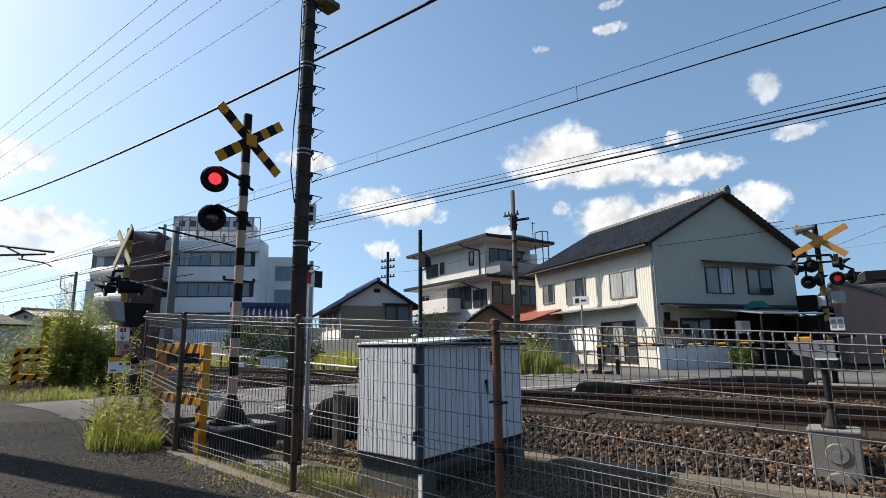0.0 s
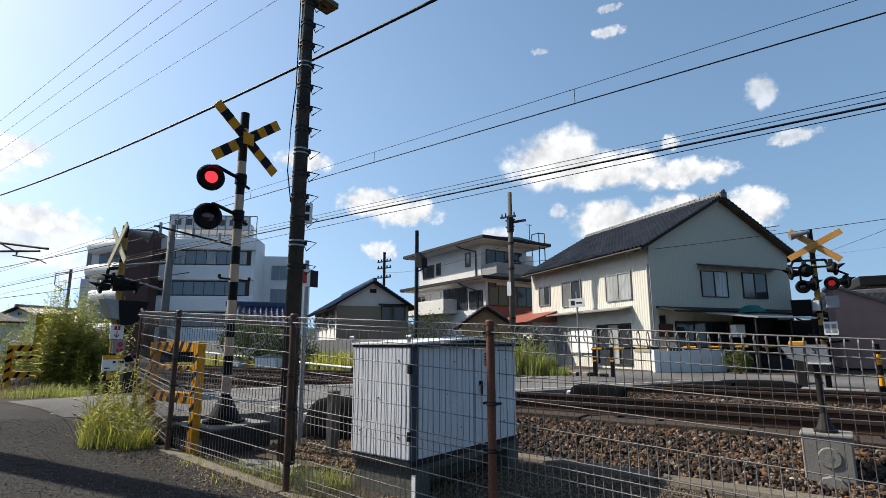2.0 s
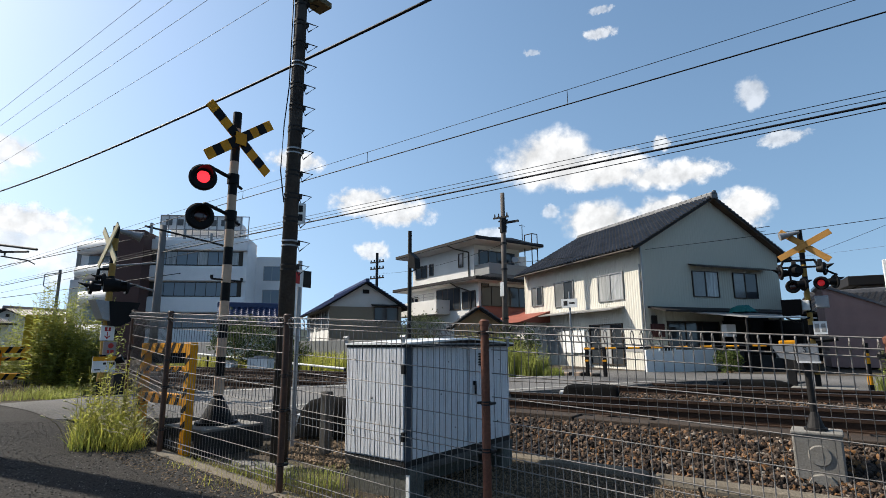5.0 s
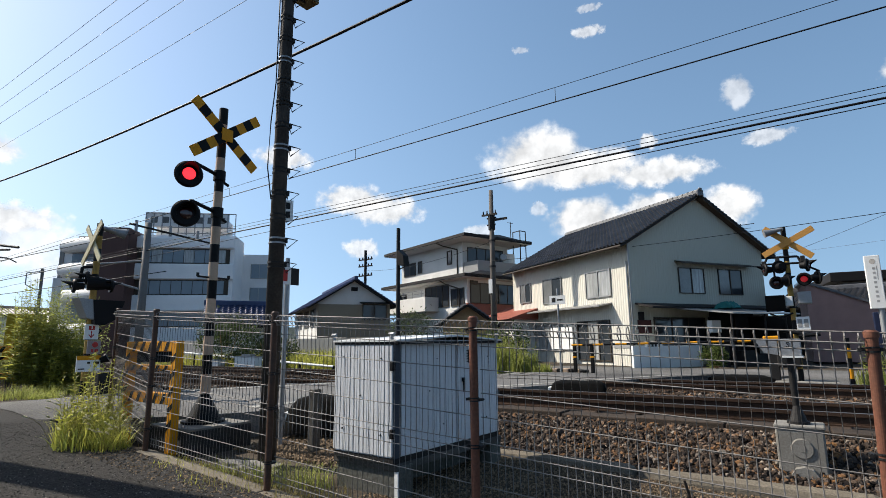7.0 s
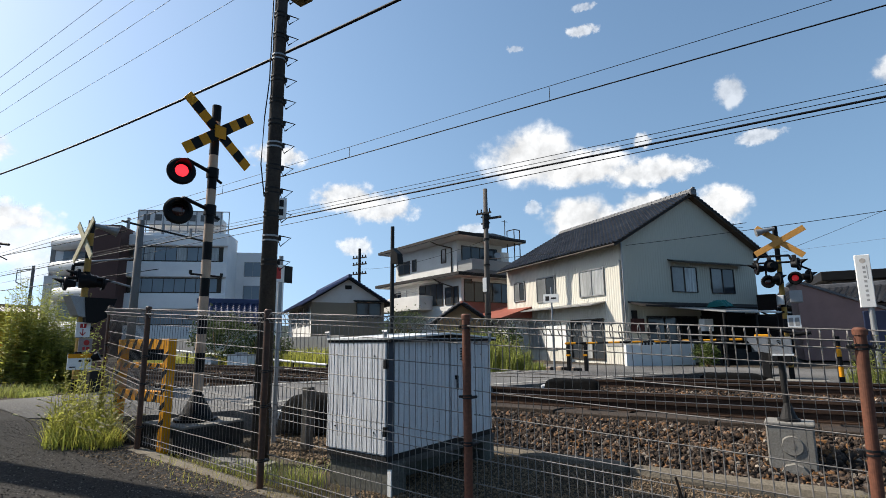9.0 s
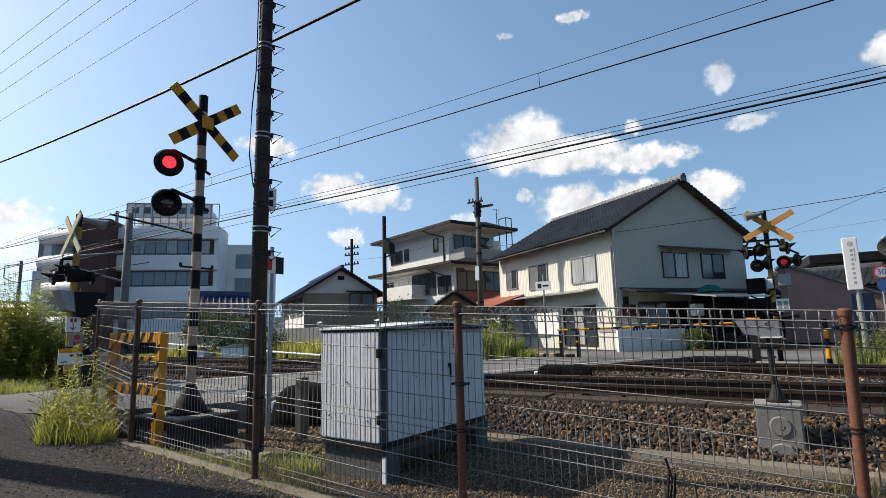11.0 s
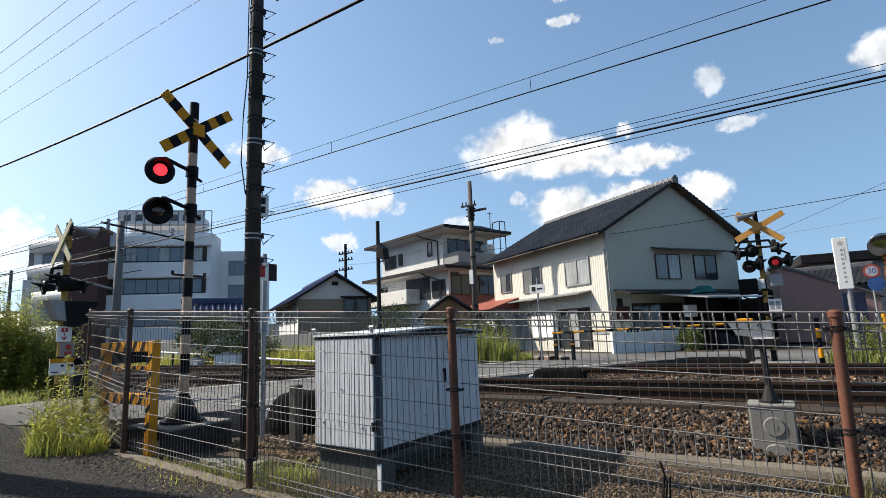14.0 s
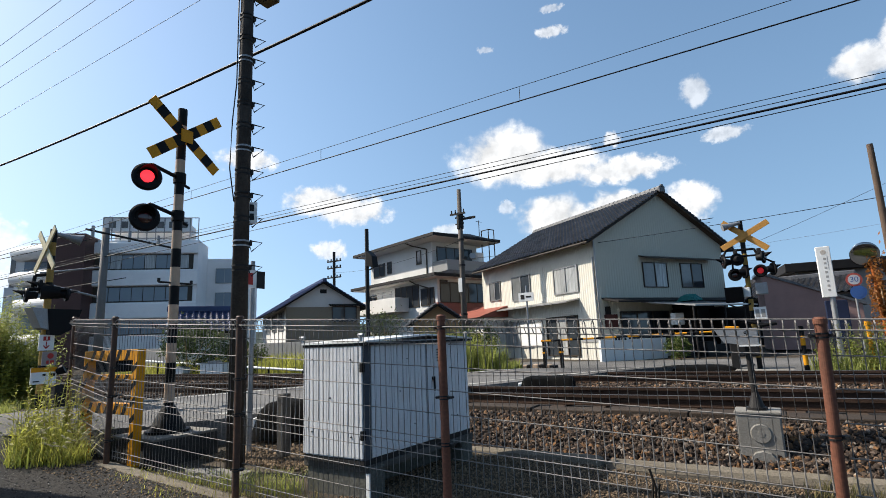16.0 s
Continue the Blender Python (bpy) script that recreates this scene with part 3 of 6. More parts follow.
cabinet()
conduit = thing("conduit", (-3.2, 3.55, 0.1), "short rusty bent pipe end at the foot of the cabinet", "pipe")
v, f = tubes([([(0, 0, 0), (-0.02, 0.0, 0.03), (-0.07, -0.02, 0.055), (-0.13, -0.05, 0.04)], 0.04)], 10)
smooth(raw("pipe", v, f, CONCRETE_DARK, conduit))


# ---------------------------------------------------------------- poles and signals
def banded(parent, name, x, y, z0, z1, r, first_black=True, step=0.235, pale=CREAM):
    z, black = z1, first_black
    while z > z0 + 0.01:
        a = max(z0, z - step)
        part(name, rods(((x, y, a), (x, y, z), r), seg=24), BLACK if black else pale, parent)
        z, black = a, not black


def striped_board(parent, name, length, width, thick, angle, y_axis, at, n=6, mats=(None, None), face=1):
    """A diagonal striped board in the vertical plane along local y, as one base board and dark stripes."""
    m = Matrix.Translation(at) @ Matrix.Rotation(radians(angle), 4, "X")
    b = boxes((-thick / 2, thick / 2, -length / 2, length / 2, -width / 2, width / 2), bevel=0.004)
    bmesh.ops.transform(b, matrix=m, verts=b.verts)
    ob = part(name, b, mats[0], parent)
    if mats[1]:
        s = bmesh.new()
        for i in range(n):
            y = -length / 2 + length * (i + 0.5) / n
            if i % 2:
                w = length / n * 0.5
                bmesh.ops.create_cube(s, size=1, matrix=m @ Matrix.Translation((face * thick / 2, y, 0)) @ Matrix.Diagonal((0.004, w * 2, width * 0.995, 1)))
        part("stripe", s, mats[1], ob)
    return ob


def lamp_unit(parent, at, facing, lit, r=0.21):
    """A round signal lamp: black backing disc, lens with hood."""
    m = Matrix.Translation(at) @ Matrix.Rotation(math.atan2(facing[1], facing[0]), 4, "Z")
    b = bmesh.new()
    rod(b, (0, 0, 0), (0.03, 0, 0), r, seg=32)
    rod(b, (0.03, 0, 0), (0.05, 0, 0), r, r * 0.88, seg=32)
    rod(b, (-0.14, 0, 0), (0, 0, 0), r * 0.45, r * 0.62, seg=20)
    bmesh.ops.transform(b, matrix=m, verts=b.verts)
    body = part("signal_lamp", b, BLACK, parent)
    ln = bmesh.new()
    bmesh.ops.create_uvsphere(ln, u_segments=24, v_segments=12, radius=r * 0.47, matrix=m @ Matrix.Translation((0.045, 0, 0)) @ Matrix.Diagonal((0.35, 1, 1, 1)))
    smooth(part("lens", ln, (DIM if lit == 2 else LIT) if lit else LENS, body, "glowing red lens" if lit else "unlit dark red lens"))
    hv, hf = [], []
    nseg = 18
    for i in range(nseg + 1):
        a = math.pi * (-0.12 + 1.24 * i / nseg)
        for rad, x in ((r * 0.62, 0.04), (r * 0.64, 0.04 + 0.19 * max(0.15, math.sin(max(0, min(math.pi, a)))))):
            hv.append(m @ Vector((x, rad * math.cos(a), rad * math.sin(a))))
    for i in range(nseg):
        hf.append((2 * i, 2 * i + 1, 2 * i + 3, 2 * i + 2))
    hood = raw("hood", hv, hf, BLACK, body)
    so = hood.modifiers.new("solid", "SOLIDIFY")
    so.thickness = 0.006
    return body


MAST = (-6.70, 4.16)
mast = thing("crossing_signal", (MAST[0], MAST[1], 0.25), "black and cream banded crossing signal, striped crossbuck, one lamp lit", "crossing signal")
# shade on the block is put into its colour; the pale cap reads lit
part("footing", boxes((-0.5, 0.46, -0.45, 0.42, -0.3, 0.205), bevel=0.02), mat("shaded_concrete", (0.055, 0.052, 0.048), rough=0.9, vary=0.4, bump=0.5, bscale=40), mast, "dirty concrete footing block, darkened further for shade")
part("footing_cap", boxes((-0.49, 0.45, -0.44, 0.41, 0.205, 0.235), bevel=0.008), CONCRETE, mast)
part("base_cone", rods(((0, 0, 0.23), (0, 0, 0.265), 0.27), ((0, 0, 0.265), (0, 0, 0.56), 0.22, 0.075), seg=24), BLACK, mast)
banded(mast, "mast_band", 0, 0, 0.54, 4.63, 0.062, True, 0.252)
striped_board(mast, "crossbuck_board", 1.27, 0.150, 0.02, -38, None, (0.09, 0, 4.20), 9, (YELLOW, BLACK))
striped_board(mast, "crossbuck_board", 1.27, 0.150, 0.02, 38, None, (0.115, 0, 4.20), 9, (YELLOW, BLACK))
part("crossbuck_plate", boxes((0.12, 0.135, -0.085, 0.085, 4.11, 4.29)), YELLOW, mast)
for z, on in ((3.49, True), (2.95, False)):
    part("lamp_arm", rods(((0, 0, z + 0.12), (0.05, -0.42, z + 0.20), 0.026), ((0.05, -0.42, z + 0.20), (0.05, -0.48, z + 0.1), 0.03), ((0, 0, z + 0.07), (-0.02, 0.16, z + 0.02), 0.02), seg=10), BLACK, mast)
    part("arm_collar", rods(((0, 0, z + 0.05), (0, 0, z + 0.19), 0.082), seg=20), BLACK, mast)
    lamp_unit(mast, (0.08, -0.50, z), (1, -0.35, 0), on, r=0.18)
for z in (1.55, 2.15):
    part("cable_bracket", rods(((0, -0.22, z), (0, 0.24, z), 0.014), ((0, -0.22, z), (0, -0.22, z + 0.05), 0.02), ((0, 0.24, z), (0, 0.24, z + 0.05), 0.02), seg=8), DARK_METAL, mast)

pole = thing("utility_pole", (-5.10, 3.96, 0.2), "tall dark weathered pole with climbing steps and band clamps", "utility pole")
smooth(part("pole_shaft", rods(((0, 0, -0.35), (0, 0, 9.5), 0.100, 0.062), seg=28), POLE, pole))
for i in range(15):
    z = 2.2 + i * 0.29
    rr = 0.100 - 0.038 * z / 9.5 + 0.006
    part("band", rods(((0, 0, z + 0.025), (0, 0, z + 0.045), rr), ((0, 0, z - 0.03), (0, 0, z - 0.012), rr), seg=24), STEEL if i % 4 == 1 else DARK_METAL, pole)
    ax, ay = 0.55, 0.83
    part("band_clamp", boxes((ax * rr - 0.015, ax * rr + 0.022, ay * rr - 0.02, ay * rr + 0.02, z - 0.012, z + 0.045), bevel=0.005), DARK_METAL, pole)
    v, f = tubes([([(ax * rr, ay * rr, z + 0.05), (ax * (rr + 0.14), ay * (rr + 0.14), z + 0.03), (ax * (rr + 0.02), ay * (rr + 0.02), z - 0.08), (ax * rr, ay * rr, z - 0.02)], 0.009)], 6)
    raw("step_bracket", v, f, DARK_METAL, pole)
plate = boxes((0.05, 0.17, -0.03, -0.018, 2.74, 3.0), bevel=0.003)
bmesh.ops.transform(plate, matrix=Matrix.Rotation(radians(52), 4, "Z"), verts=plate.verts)
plate = part("number_plate", plate, WHITE, pole, "small white plate with dark bars")
for z in (2.78, 2.89):
    bar = boxes((0.085, 0.135, -0.034, -0.03, z, z + 0.08))
    bmesh.ops.transform(bar, matrix=Matrix.Rotation(radians(52), 4, "Z"), verts=bar.verts)
    part("plate_bar", bar, DARK_METAL, plate)
part("pole_box", boxes((-0.02, 0.22, 0.08, 0.33, 5.72, 5.80), bevel=0.01), mat("weathered_brass", (0.22, 0.17, 0.08), rough=0.6), pole)
v, f = tubes([([(-0.04, -0.085, 3.0), (-0.08, -0.125, 3.4), (-0.07, -0.115, 4.0), (-0.05, -0.085, 4.5), (-0.05, -0.085, 6)], 0.008)], 6)
raw("pole_cable", v, f, CABLE, pole)

post = thing("sign_post", (-5.9, 4.78, 0.25), "thin galvanised post with two small plates", "sign post")
part("post", rods(((0, 0, -0.1), (0, 0, 2.42), 0.03), seg=16), STEEL, post)
part("sign_plate", boxes((0.034, 0.044, -0.20, 0.03, 2.05, 2.29)), WHITE, post, "white plate with red print")
part("sign_print", boxes((0.044, 0.047, -0.14, -0.03, 2.09, 2.25)), RED_PRINT, post)
part("sign_plate", boxes((-0.05, -0.038, 0.02, 0.24, 2.06, 2.30)), DARK_METAL, post, "dark back of a small plate")


def stripes_frame(name, at, w, h, rz, label):
    """A guard frame of square tube with slanting black stripes."""
    g = thing(name, at, label, "guard frame", rz=rz)
    t = 0.10
    bars = [("post", (0, t, -0.04, 0.06, -0.22, h)), ("post", (w - t, w, -0.04, 0.06, -0.22, h)), ("rail", (t, w - t, -0.04, 0.06, h - 0.13, h)), ("rail", (t, w - t, -0.04, 0.06, 0.37, 0.50)), ("rail", (t, w - t, -0.02, 0.04, 0.77, 0.84))]
    for nm, b in bars:
        o = part(nm, boxes(b, bevel=0.006), YELLOW, g)
        s = bmesh.new()
        x0, x1, _, _, z0, z1 = b
        horiz = (x1 - x0) > (z1 - z0)
        n = int(max(x1 - x0, z1 - max(z0, 0)) / 0.2)
        for i in range(n):
            c = 0.06 + i * 0.2
            q = 0.07
            if horiz:
                poly = [(x0 + c, z0 + 0.002), (x0 + c + q, z0 + 0.002), (x0 + c + q + 0.07, z1 - 0.002), (x0 + c + 0.07, z1 - 0.002)]
            else:
                poly = [(x0 + 0.002, c), (x1 - 0.002, c + 0.07), (x1 - 0.002, c + 0.07 + q), (x0 + 0.002, c + q)]
            poly = [(min(max(px, x0), x1), min(pz, z1)) for px, pz in poly]
            pb = prism(poly, "y", -0.0425, -0.0395)
            me = bpy.data.meshes.new("tmp")
            pb.to_mesh(me)
            s.from_mesh(me)
            pb.free()
            bpy.data.meshes.remove(me)
        part("stripe", s, BLACK, o)
    return g


stripes_frame("guard_frame", (-7.69, 3.62, 0.40), 1.25, 1.14, 0, "yellow steel guard frame with black slanting stripes behind the fence")
stripes_frame("guard_frame", (-14.40, 3.72, 0.44), 1.02, 1.06, 62, "black and yellow striped guard frame among tall weeds")
stake = thing("stake", (-5.04, 4.58, 0.32), "short grey weathered concrete stake", "stake")
bk = boxes((-0.055, 0.055, -0.055, 0.055, -0.1, 0.62), bevel=0.01)
part("stake_body", bk, CONCRETE_DARK, stake)


def slab_piece(at, lx, ly, rz, tilt, label):
    g = thing("broken_slab", at, label, "slab", rz=rz, group="broken slabs by the pole")
    bm = prism([(-lx, -ly), (lx * 0.7, -ly * 0.9), (lx, ly * 0.3), (lx * 0.4, ly), (-lx * 0.8, ly * 0.8)], "z", -0.03, 0.03)
    bmesh.ops.transform(bm, matrix=Matrix.Rotation(radians(tilt), 4, "X"), verts=bm.verts)
    part("slab", bm, CONCRETE, g)
    return g


slab_piece((-5.05, 3.76, 0.19), 0.32, 0.17, 24, 4, "flat broken concrete slab lying by the pole")
slab_piece((-5.32, 3.70, 0.20), 0.16, 0.12, -20, -7, "small broken concrete slab lying by the pole")
slab_piece((-4.72, 3.62, 0.18), 0.17, 0.10, 60, 5, "small broken concrete slab lying by the pole")


def mound(at, lx, ly, h, rz, label):
    g = thing("asphalt_mound", at, label, "mound", rz=rz, group="asphalt mounds at the deck edge")
    vs, fs = [], []
    nx, ny = 18, 10
    for j in range(ny + 1):
        for i in range(nx + 1):
            u, w = -1 + 2 * i / nx, -1 + 2 * j / ny
            prof = (1 - abs(u) ** 9) * (1 - abs(w) ** 6)
            z = h * max(0, prof) ** 0.55 + 0.02 * noise.noise((u * 3 + at[0], w * 3, 1))
            vs.append((u * lx, w * ly, z - 0.06))
    for j in range(ny):
        for i in range(nx):
            a = j * (nx + 1) + i
            fs.append((a, a + 1, a + nx + 2, a + nx + 1))
    smooth(raw("mound_body", vs, fs, mat("black_asphalt", (0.006, 0.0058, 0.0056), rough=0.9, vary=0.5, bump=0.8, bscale=40, spec=0.06), g))
    part("painted_end", boxes((-lx - 0.02, -lx + 0.10, -ly * 0.7, ly * 0.3, -0.05, h * 0.45), bevel=0.02), WHITE, g, "worn white painted end")
    return g


mound((-3.95, 10.6, 0.45), 0.58, 0.4, 0.30, 20, "black asphalt mound with a white painted end beside the rails")
mound((-1.75, 16.0, 0.33), 1.0, 0.6, 0.3, 15, "low dark asphalt mound beside the far rails")
mound((-5.75, 5.75, 0.30), 0.75, 0.4, 0.50, 25, "black asphalt mound with a white painted end beside the deck edge")


def lettering(body, size, parent, m, material, name="letters"):
    """Raised letters as one mesh, in the built-in font."""
    c = bpy.data.curves.new(name, "FONT")
    c.body, c.size, c.extrude = body, size, 0.002
    c.align_x, c.align_y = "CENTER", "CENTER"
    tmp = bpy.data.objects.new("tmp", c)
    scene.collection.objects.link(tmp)
    me = bpy.data.meshes.new_from_object(tmp.evaluated_get(bpy.context.evaluated_depsgraph_get()))
    bpy.data.objects.remove(tmp)
    bpy.data.curves.remove(c)
    ob = new(name, me)
    me.materials.clear()
    me.materials.append(material)
    ob.parent = parent
    ob.matrix_basis = m
    return ob


sb = thing("signal_box", (-0.17, 6.30, 0.12), "small grey angled signal box on a post and concrete block", "signal box")
part("block", boxes((-0.20, 0.20, 0.0, 0.34, -0.1, 0.53), bevel=0.018), CONCRETE, sb, "moulded concrete block with a round recess")
ring = bmesh.new()
for r0, r1, y in ((0.10, 0.085, -0.012), (0.035, 0.03, -0.015)):
    rod(ring, (0.01, 0.004, 0.33), (0.01, y, 0.33), r0, r1, seg=28)
part("block_ring", ring, CONCRETE, sb)
part("block_foot", prism([(-0.10, -0.1), (0.12, -0.1), (0.12, 0.10), (0.08, 0.155), (0.01, 0.175), (-0.06, 0.155), (-0.10, 0.10)], "y", -0.09, 0.01), CONCRETE, sb)
part("block_lip", boxes((-0.21, 0.21, -0.012, 0.35, 0.51, 0.545), bevel=0.012), CONCRETE, sb)
part("bracket", rods(((0, 0.15, 0.53), (0, 0.15, 0.57), 0.1), ((0, 0.15, 0.55), (0, 0.15, 0.72), 0.085, 0.03), seg=14), DARK_METAL, sb)
part("post", rods(((0, 0.15, 0.55), (-0.01, 0.15, 1.21), 0.03), seg=16), DARK_METAL, sb)
part("housing", boxes((-0.09, 0.10, 0.04, 0.26, 1.20, 1.37), bevel=0.006), STEEL, sb)
part("hood", prism([(-0.10, 1.37), (-0.30, 1.37), (-0.22, 1.23), (-0.10, 1.21)], "y", 0.05, 0.25), STEEL, sb, "slanted pale grey hood")
part("base_plate", boxes((-0.08, 0.11, 0.02, 0.28, 1.185, 1.20)), WHITE, sb)
lettering("S", 0.075, sb, Matrix.Translation((-0.01, 0.036, 1.31)) @ Matrix.Rotation(radians(90), 4, "X"), BLACK)


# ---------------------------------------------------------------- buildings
# one siding in two tones: sun in the first colour, shade in the next
SIDING = ribbed(mat("sunlit_cream_siding", (0.92, 0.89, 0.78), rough=0.6, scale=0.6, vary=0.06, bump=0.0, stain=(0.55, 0.50, 0.40), stain_amount=0.3, stain_scale=0.8), "Y", 0.16, 0.9)
SHADED_SIDING = ribbed(mat("shaded_cream_siding", (0.74, 0.72, 0.60), rough=0.6, scale=0.5, vary=0.06, bump=0.0, stain=(0.5, 0.5, 0.45), stain_amount=0.25, stain_scale=0.6), "X", 0.16, 0.5)
TILE = mat("dark_roof_tile", (0.12, 0.12, 0.13), rough=0.36, scale=3, vary=0.4, bump=0.1, bscale=12, spec=0.5)
BLUE_TILE = mat("blue_roof_tile", (0.045, 0.075, 0.19), rough=0.5, scale=3, vary=0.25, bump=0.1, bscale=12, spec=0.4)
STUCCO = mat("white_stucco", (1.0, 0.985, 0.94), rough=0.85, scale=1, vary=0.08, bump=0.2, stain=(0.5, 0.48, 0.43), stain_amount=0.35, stain_scale=0.7)
GREY_STUCCO = mat("grey_stucco", (0.42, 0.42, 0.41), rough=0.85, scale=1, vary=0.1, bump=0.2, stain=(0.3, 0.3, 0.29), stain_amount=0.4, stain_scale=0.7)
TAN = mat("tan_wall", (0.40, 0.34, 0.25), rough=0.85, scale=1, vary=0.1, bump=0.2)
SOFFIT = mat("brown_soffit", (0.16, 0.11, 0.075), rough=0.8, scale=3, vary=0.3, bump=0.2)
# near-black of the eaves, also put on boards that imitate shade
EAVE_AND_SHADE = mat("dark_eave_and_shade", (0.024, 0.021, 0.02), rough=0.7, vary=0.2, bump=0.1)
RED_ROOF = mat("red_sheet_roof", (0.42, 0.13, 0.09), rough=0.6, scale=2, vary=0.12, bump=0.1)
BROWN_TILE_WALL = mat("brown_tile_wall", (0.15, 0.078, 0.066), rough=0.6, scale=1, vary=0.15, bump=0.1)
OFFICE = mat("office_panel", (1.36, 1.33, 1.30), rough=0.6, scale=0.4, vary=0.06, bump=0.05, stain=(0.45, 0.47, 0.5), stain_amount=0.3, stain_scale=0.3)
OFFICE_GLASS = glass_mat("office_glass", (0.27, 0.34, 0.40), 0.12)
TEAL = mat("teal_sheet", (0.02, 0.20, 0.19), rough=0.6, vary=0.2)
PINK_WALL = mat("mauve_wall", (0.46, 0.29, 0.26), rough=0.85, vary=0.1)
WOOD = mat("pale_timber", (0.62, 0.40, 0.22), rough=0.75, vary=0.2, bump=0.2)


def window(parent, face, a0, a1, z0, z1, pane=GLASS, frame_m=FRAME, t=0.06, mullions=1, half=None):
    """A window on a wall: face 'x' (wall at local x=0 looking to -x) or ('y', y)/('x', x) for other planes."""
    axis, pos = face if isinstance(face, tuple) else (face, 0.0)

    def bx(u0, u1, w0, w1, d0, d1):
        return (pos - d1, pos - d0, u0, u1, w0, w1) if axis == "x" else (u0, u1, pos - d1, pos - d0, w0, w1)
    def at(u, w, d):
        return (pos - d, u, w) if axis == "x" else (u, pos - d, w)
    rect = lambda e: [(a0 - e, z0 - e), (a1 + e, z0 - e), (a1 + e, z1 + e), (a0 - e, z1 + e)]
    fr = bmesh.new()
    loops = [[fr.verts.new(at(u, v, d)) for u, v in rect(e)] for e, d in ((t, 0.0), (t, 0.07), (0.0, 0.07), (0.0, 0.0))]
    for k in range(4):
        la, lb = loops[k], loops[(k + 1) % 4]
        for q in range(4):
            fr.faces.new((la[q], la[(q + 1) % 4], lb[(q + 1) % 4], lb[q]))
    bmesh.ops.recalc_face_normals(fr, faces=fr.faces)
    w = part("window", fr, frame_m, parent)
    for i in range(mullions):
        u = a0 + (a1 - a0) * (i + 1) / (mullions + 1)
        part("mullion", boxes(bx(u - 0.025, u + 0.025, z0, z1, 0.0, 0.06)), frame_m, w)
    n = mullions + 1
    for i in range(n):
        u0, u1 = a0 + (a1 - a0) * i / n + 0.012, a0 + (a1 - a0) * (i + 1) / n - 0.012
        m = pane if not isinstance(pane, (list, tuple)) else pane[i % len(pane)]
        part("pane", boxes(bx(u0, u1, z0, z1, 0.0, 0.025 + 0.012 * (i % 2))), m, w)
    return w


def tile_roof(parent, name, x0, z0, x1, z1, ya, yb, material, wave=0.27, row=0.26, thick=0.10):
    """A pitched roof of wavy tiles in stepped rows, from the eave (x0, z0) to the ridge (x1, z1), along y."""
    slope = Vector((x1 - x0, 0, z1 - z0))
    ln = slope.length
    s = slope.normalized()
    up = Vector((-s.z, 0, s.x)) if x1 > x0 else Vector((s.z, 0, -s.x))
    rows = max(2, round(ln / row))
    n = round((yb - ya) / wave)
    sub = 5
    vs, fs = [], []
    for r in range(rows):
        for e in (0, 1):
            d = ln * (r + e) / rows
            lift = 0.06 * (1 - e)
            for i in range(n * sub + 1):
                y = ya + (yb - ya) * i / (n * sub)
                ph = (i % sub) / sub
                h = 0.08 * math.sin(2 * math.pi * ph) if ph < 0.5 else -0.012
                p = Vector((x0, y, z0)) + s * d + up * (h + lift + thick)
                vs.append(p)
    w = n * sub + 1
    for r in range(2 * rows - 1):
        for i in range(n * sub):
            a = r * w + i
            fs.append((a, a + 1, a + w + 1, a + w))
    ob = raw(name, vs, fs, material, parent)
    q = [(x0, z0), (x1, z1), (x1, z1 + thick * 0.9), (x0 + up.x * thick * 0.9, z0 + up.z * thick * 0.9)]
    part("roof_board", prism(q, "y", ya + 0.01, yb - 0.01), EAVE_AND_SHADE, ob)
    return ob


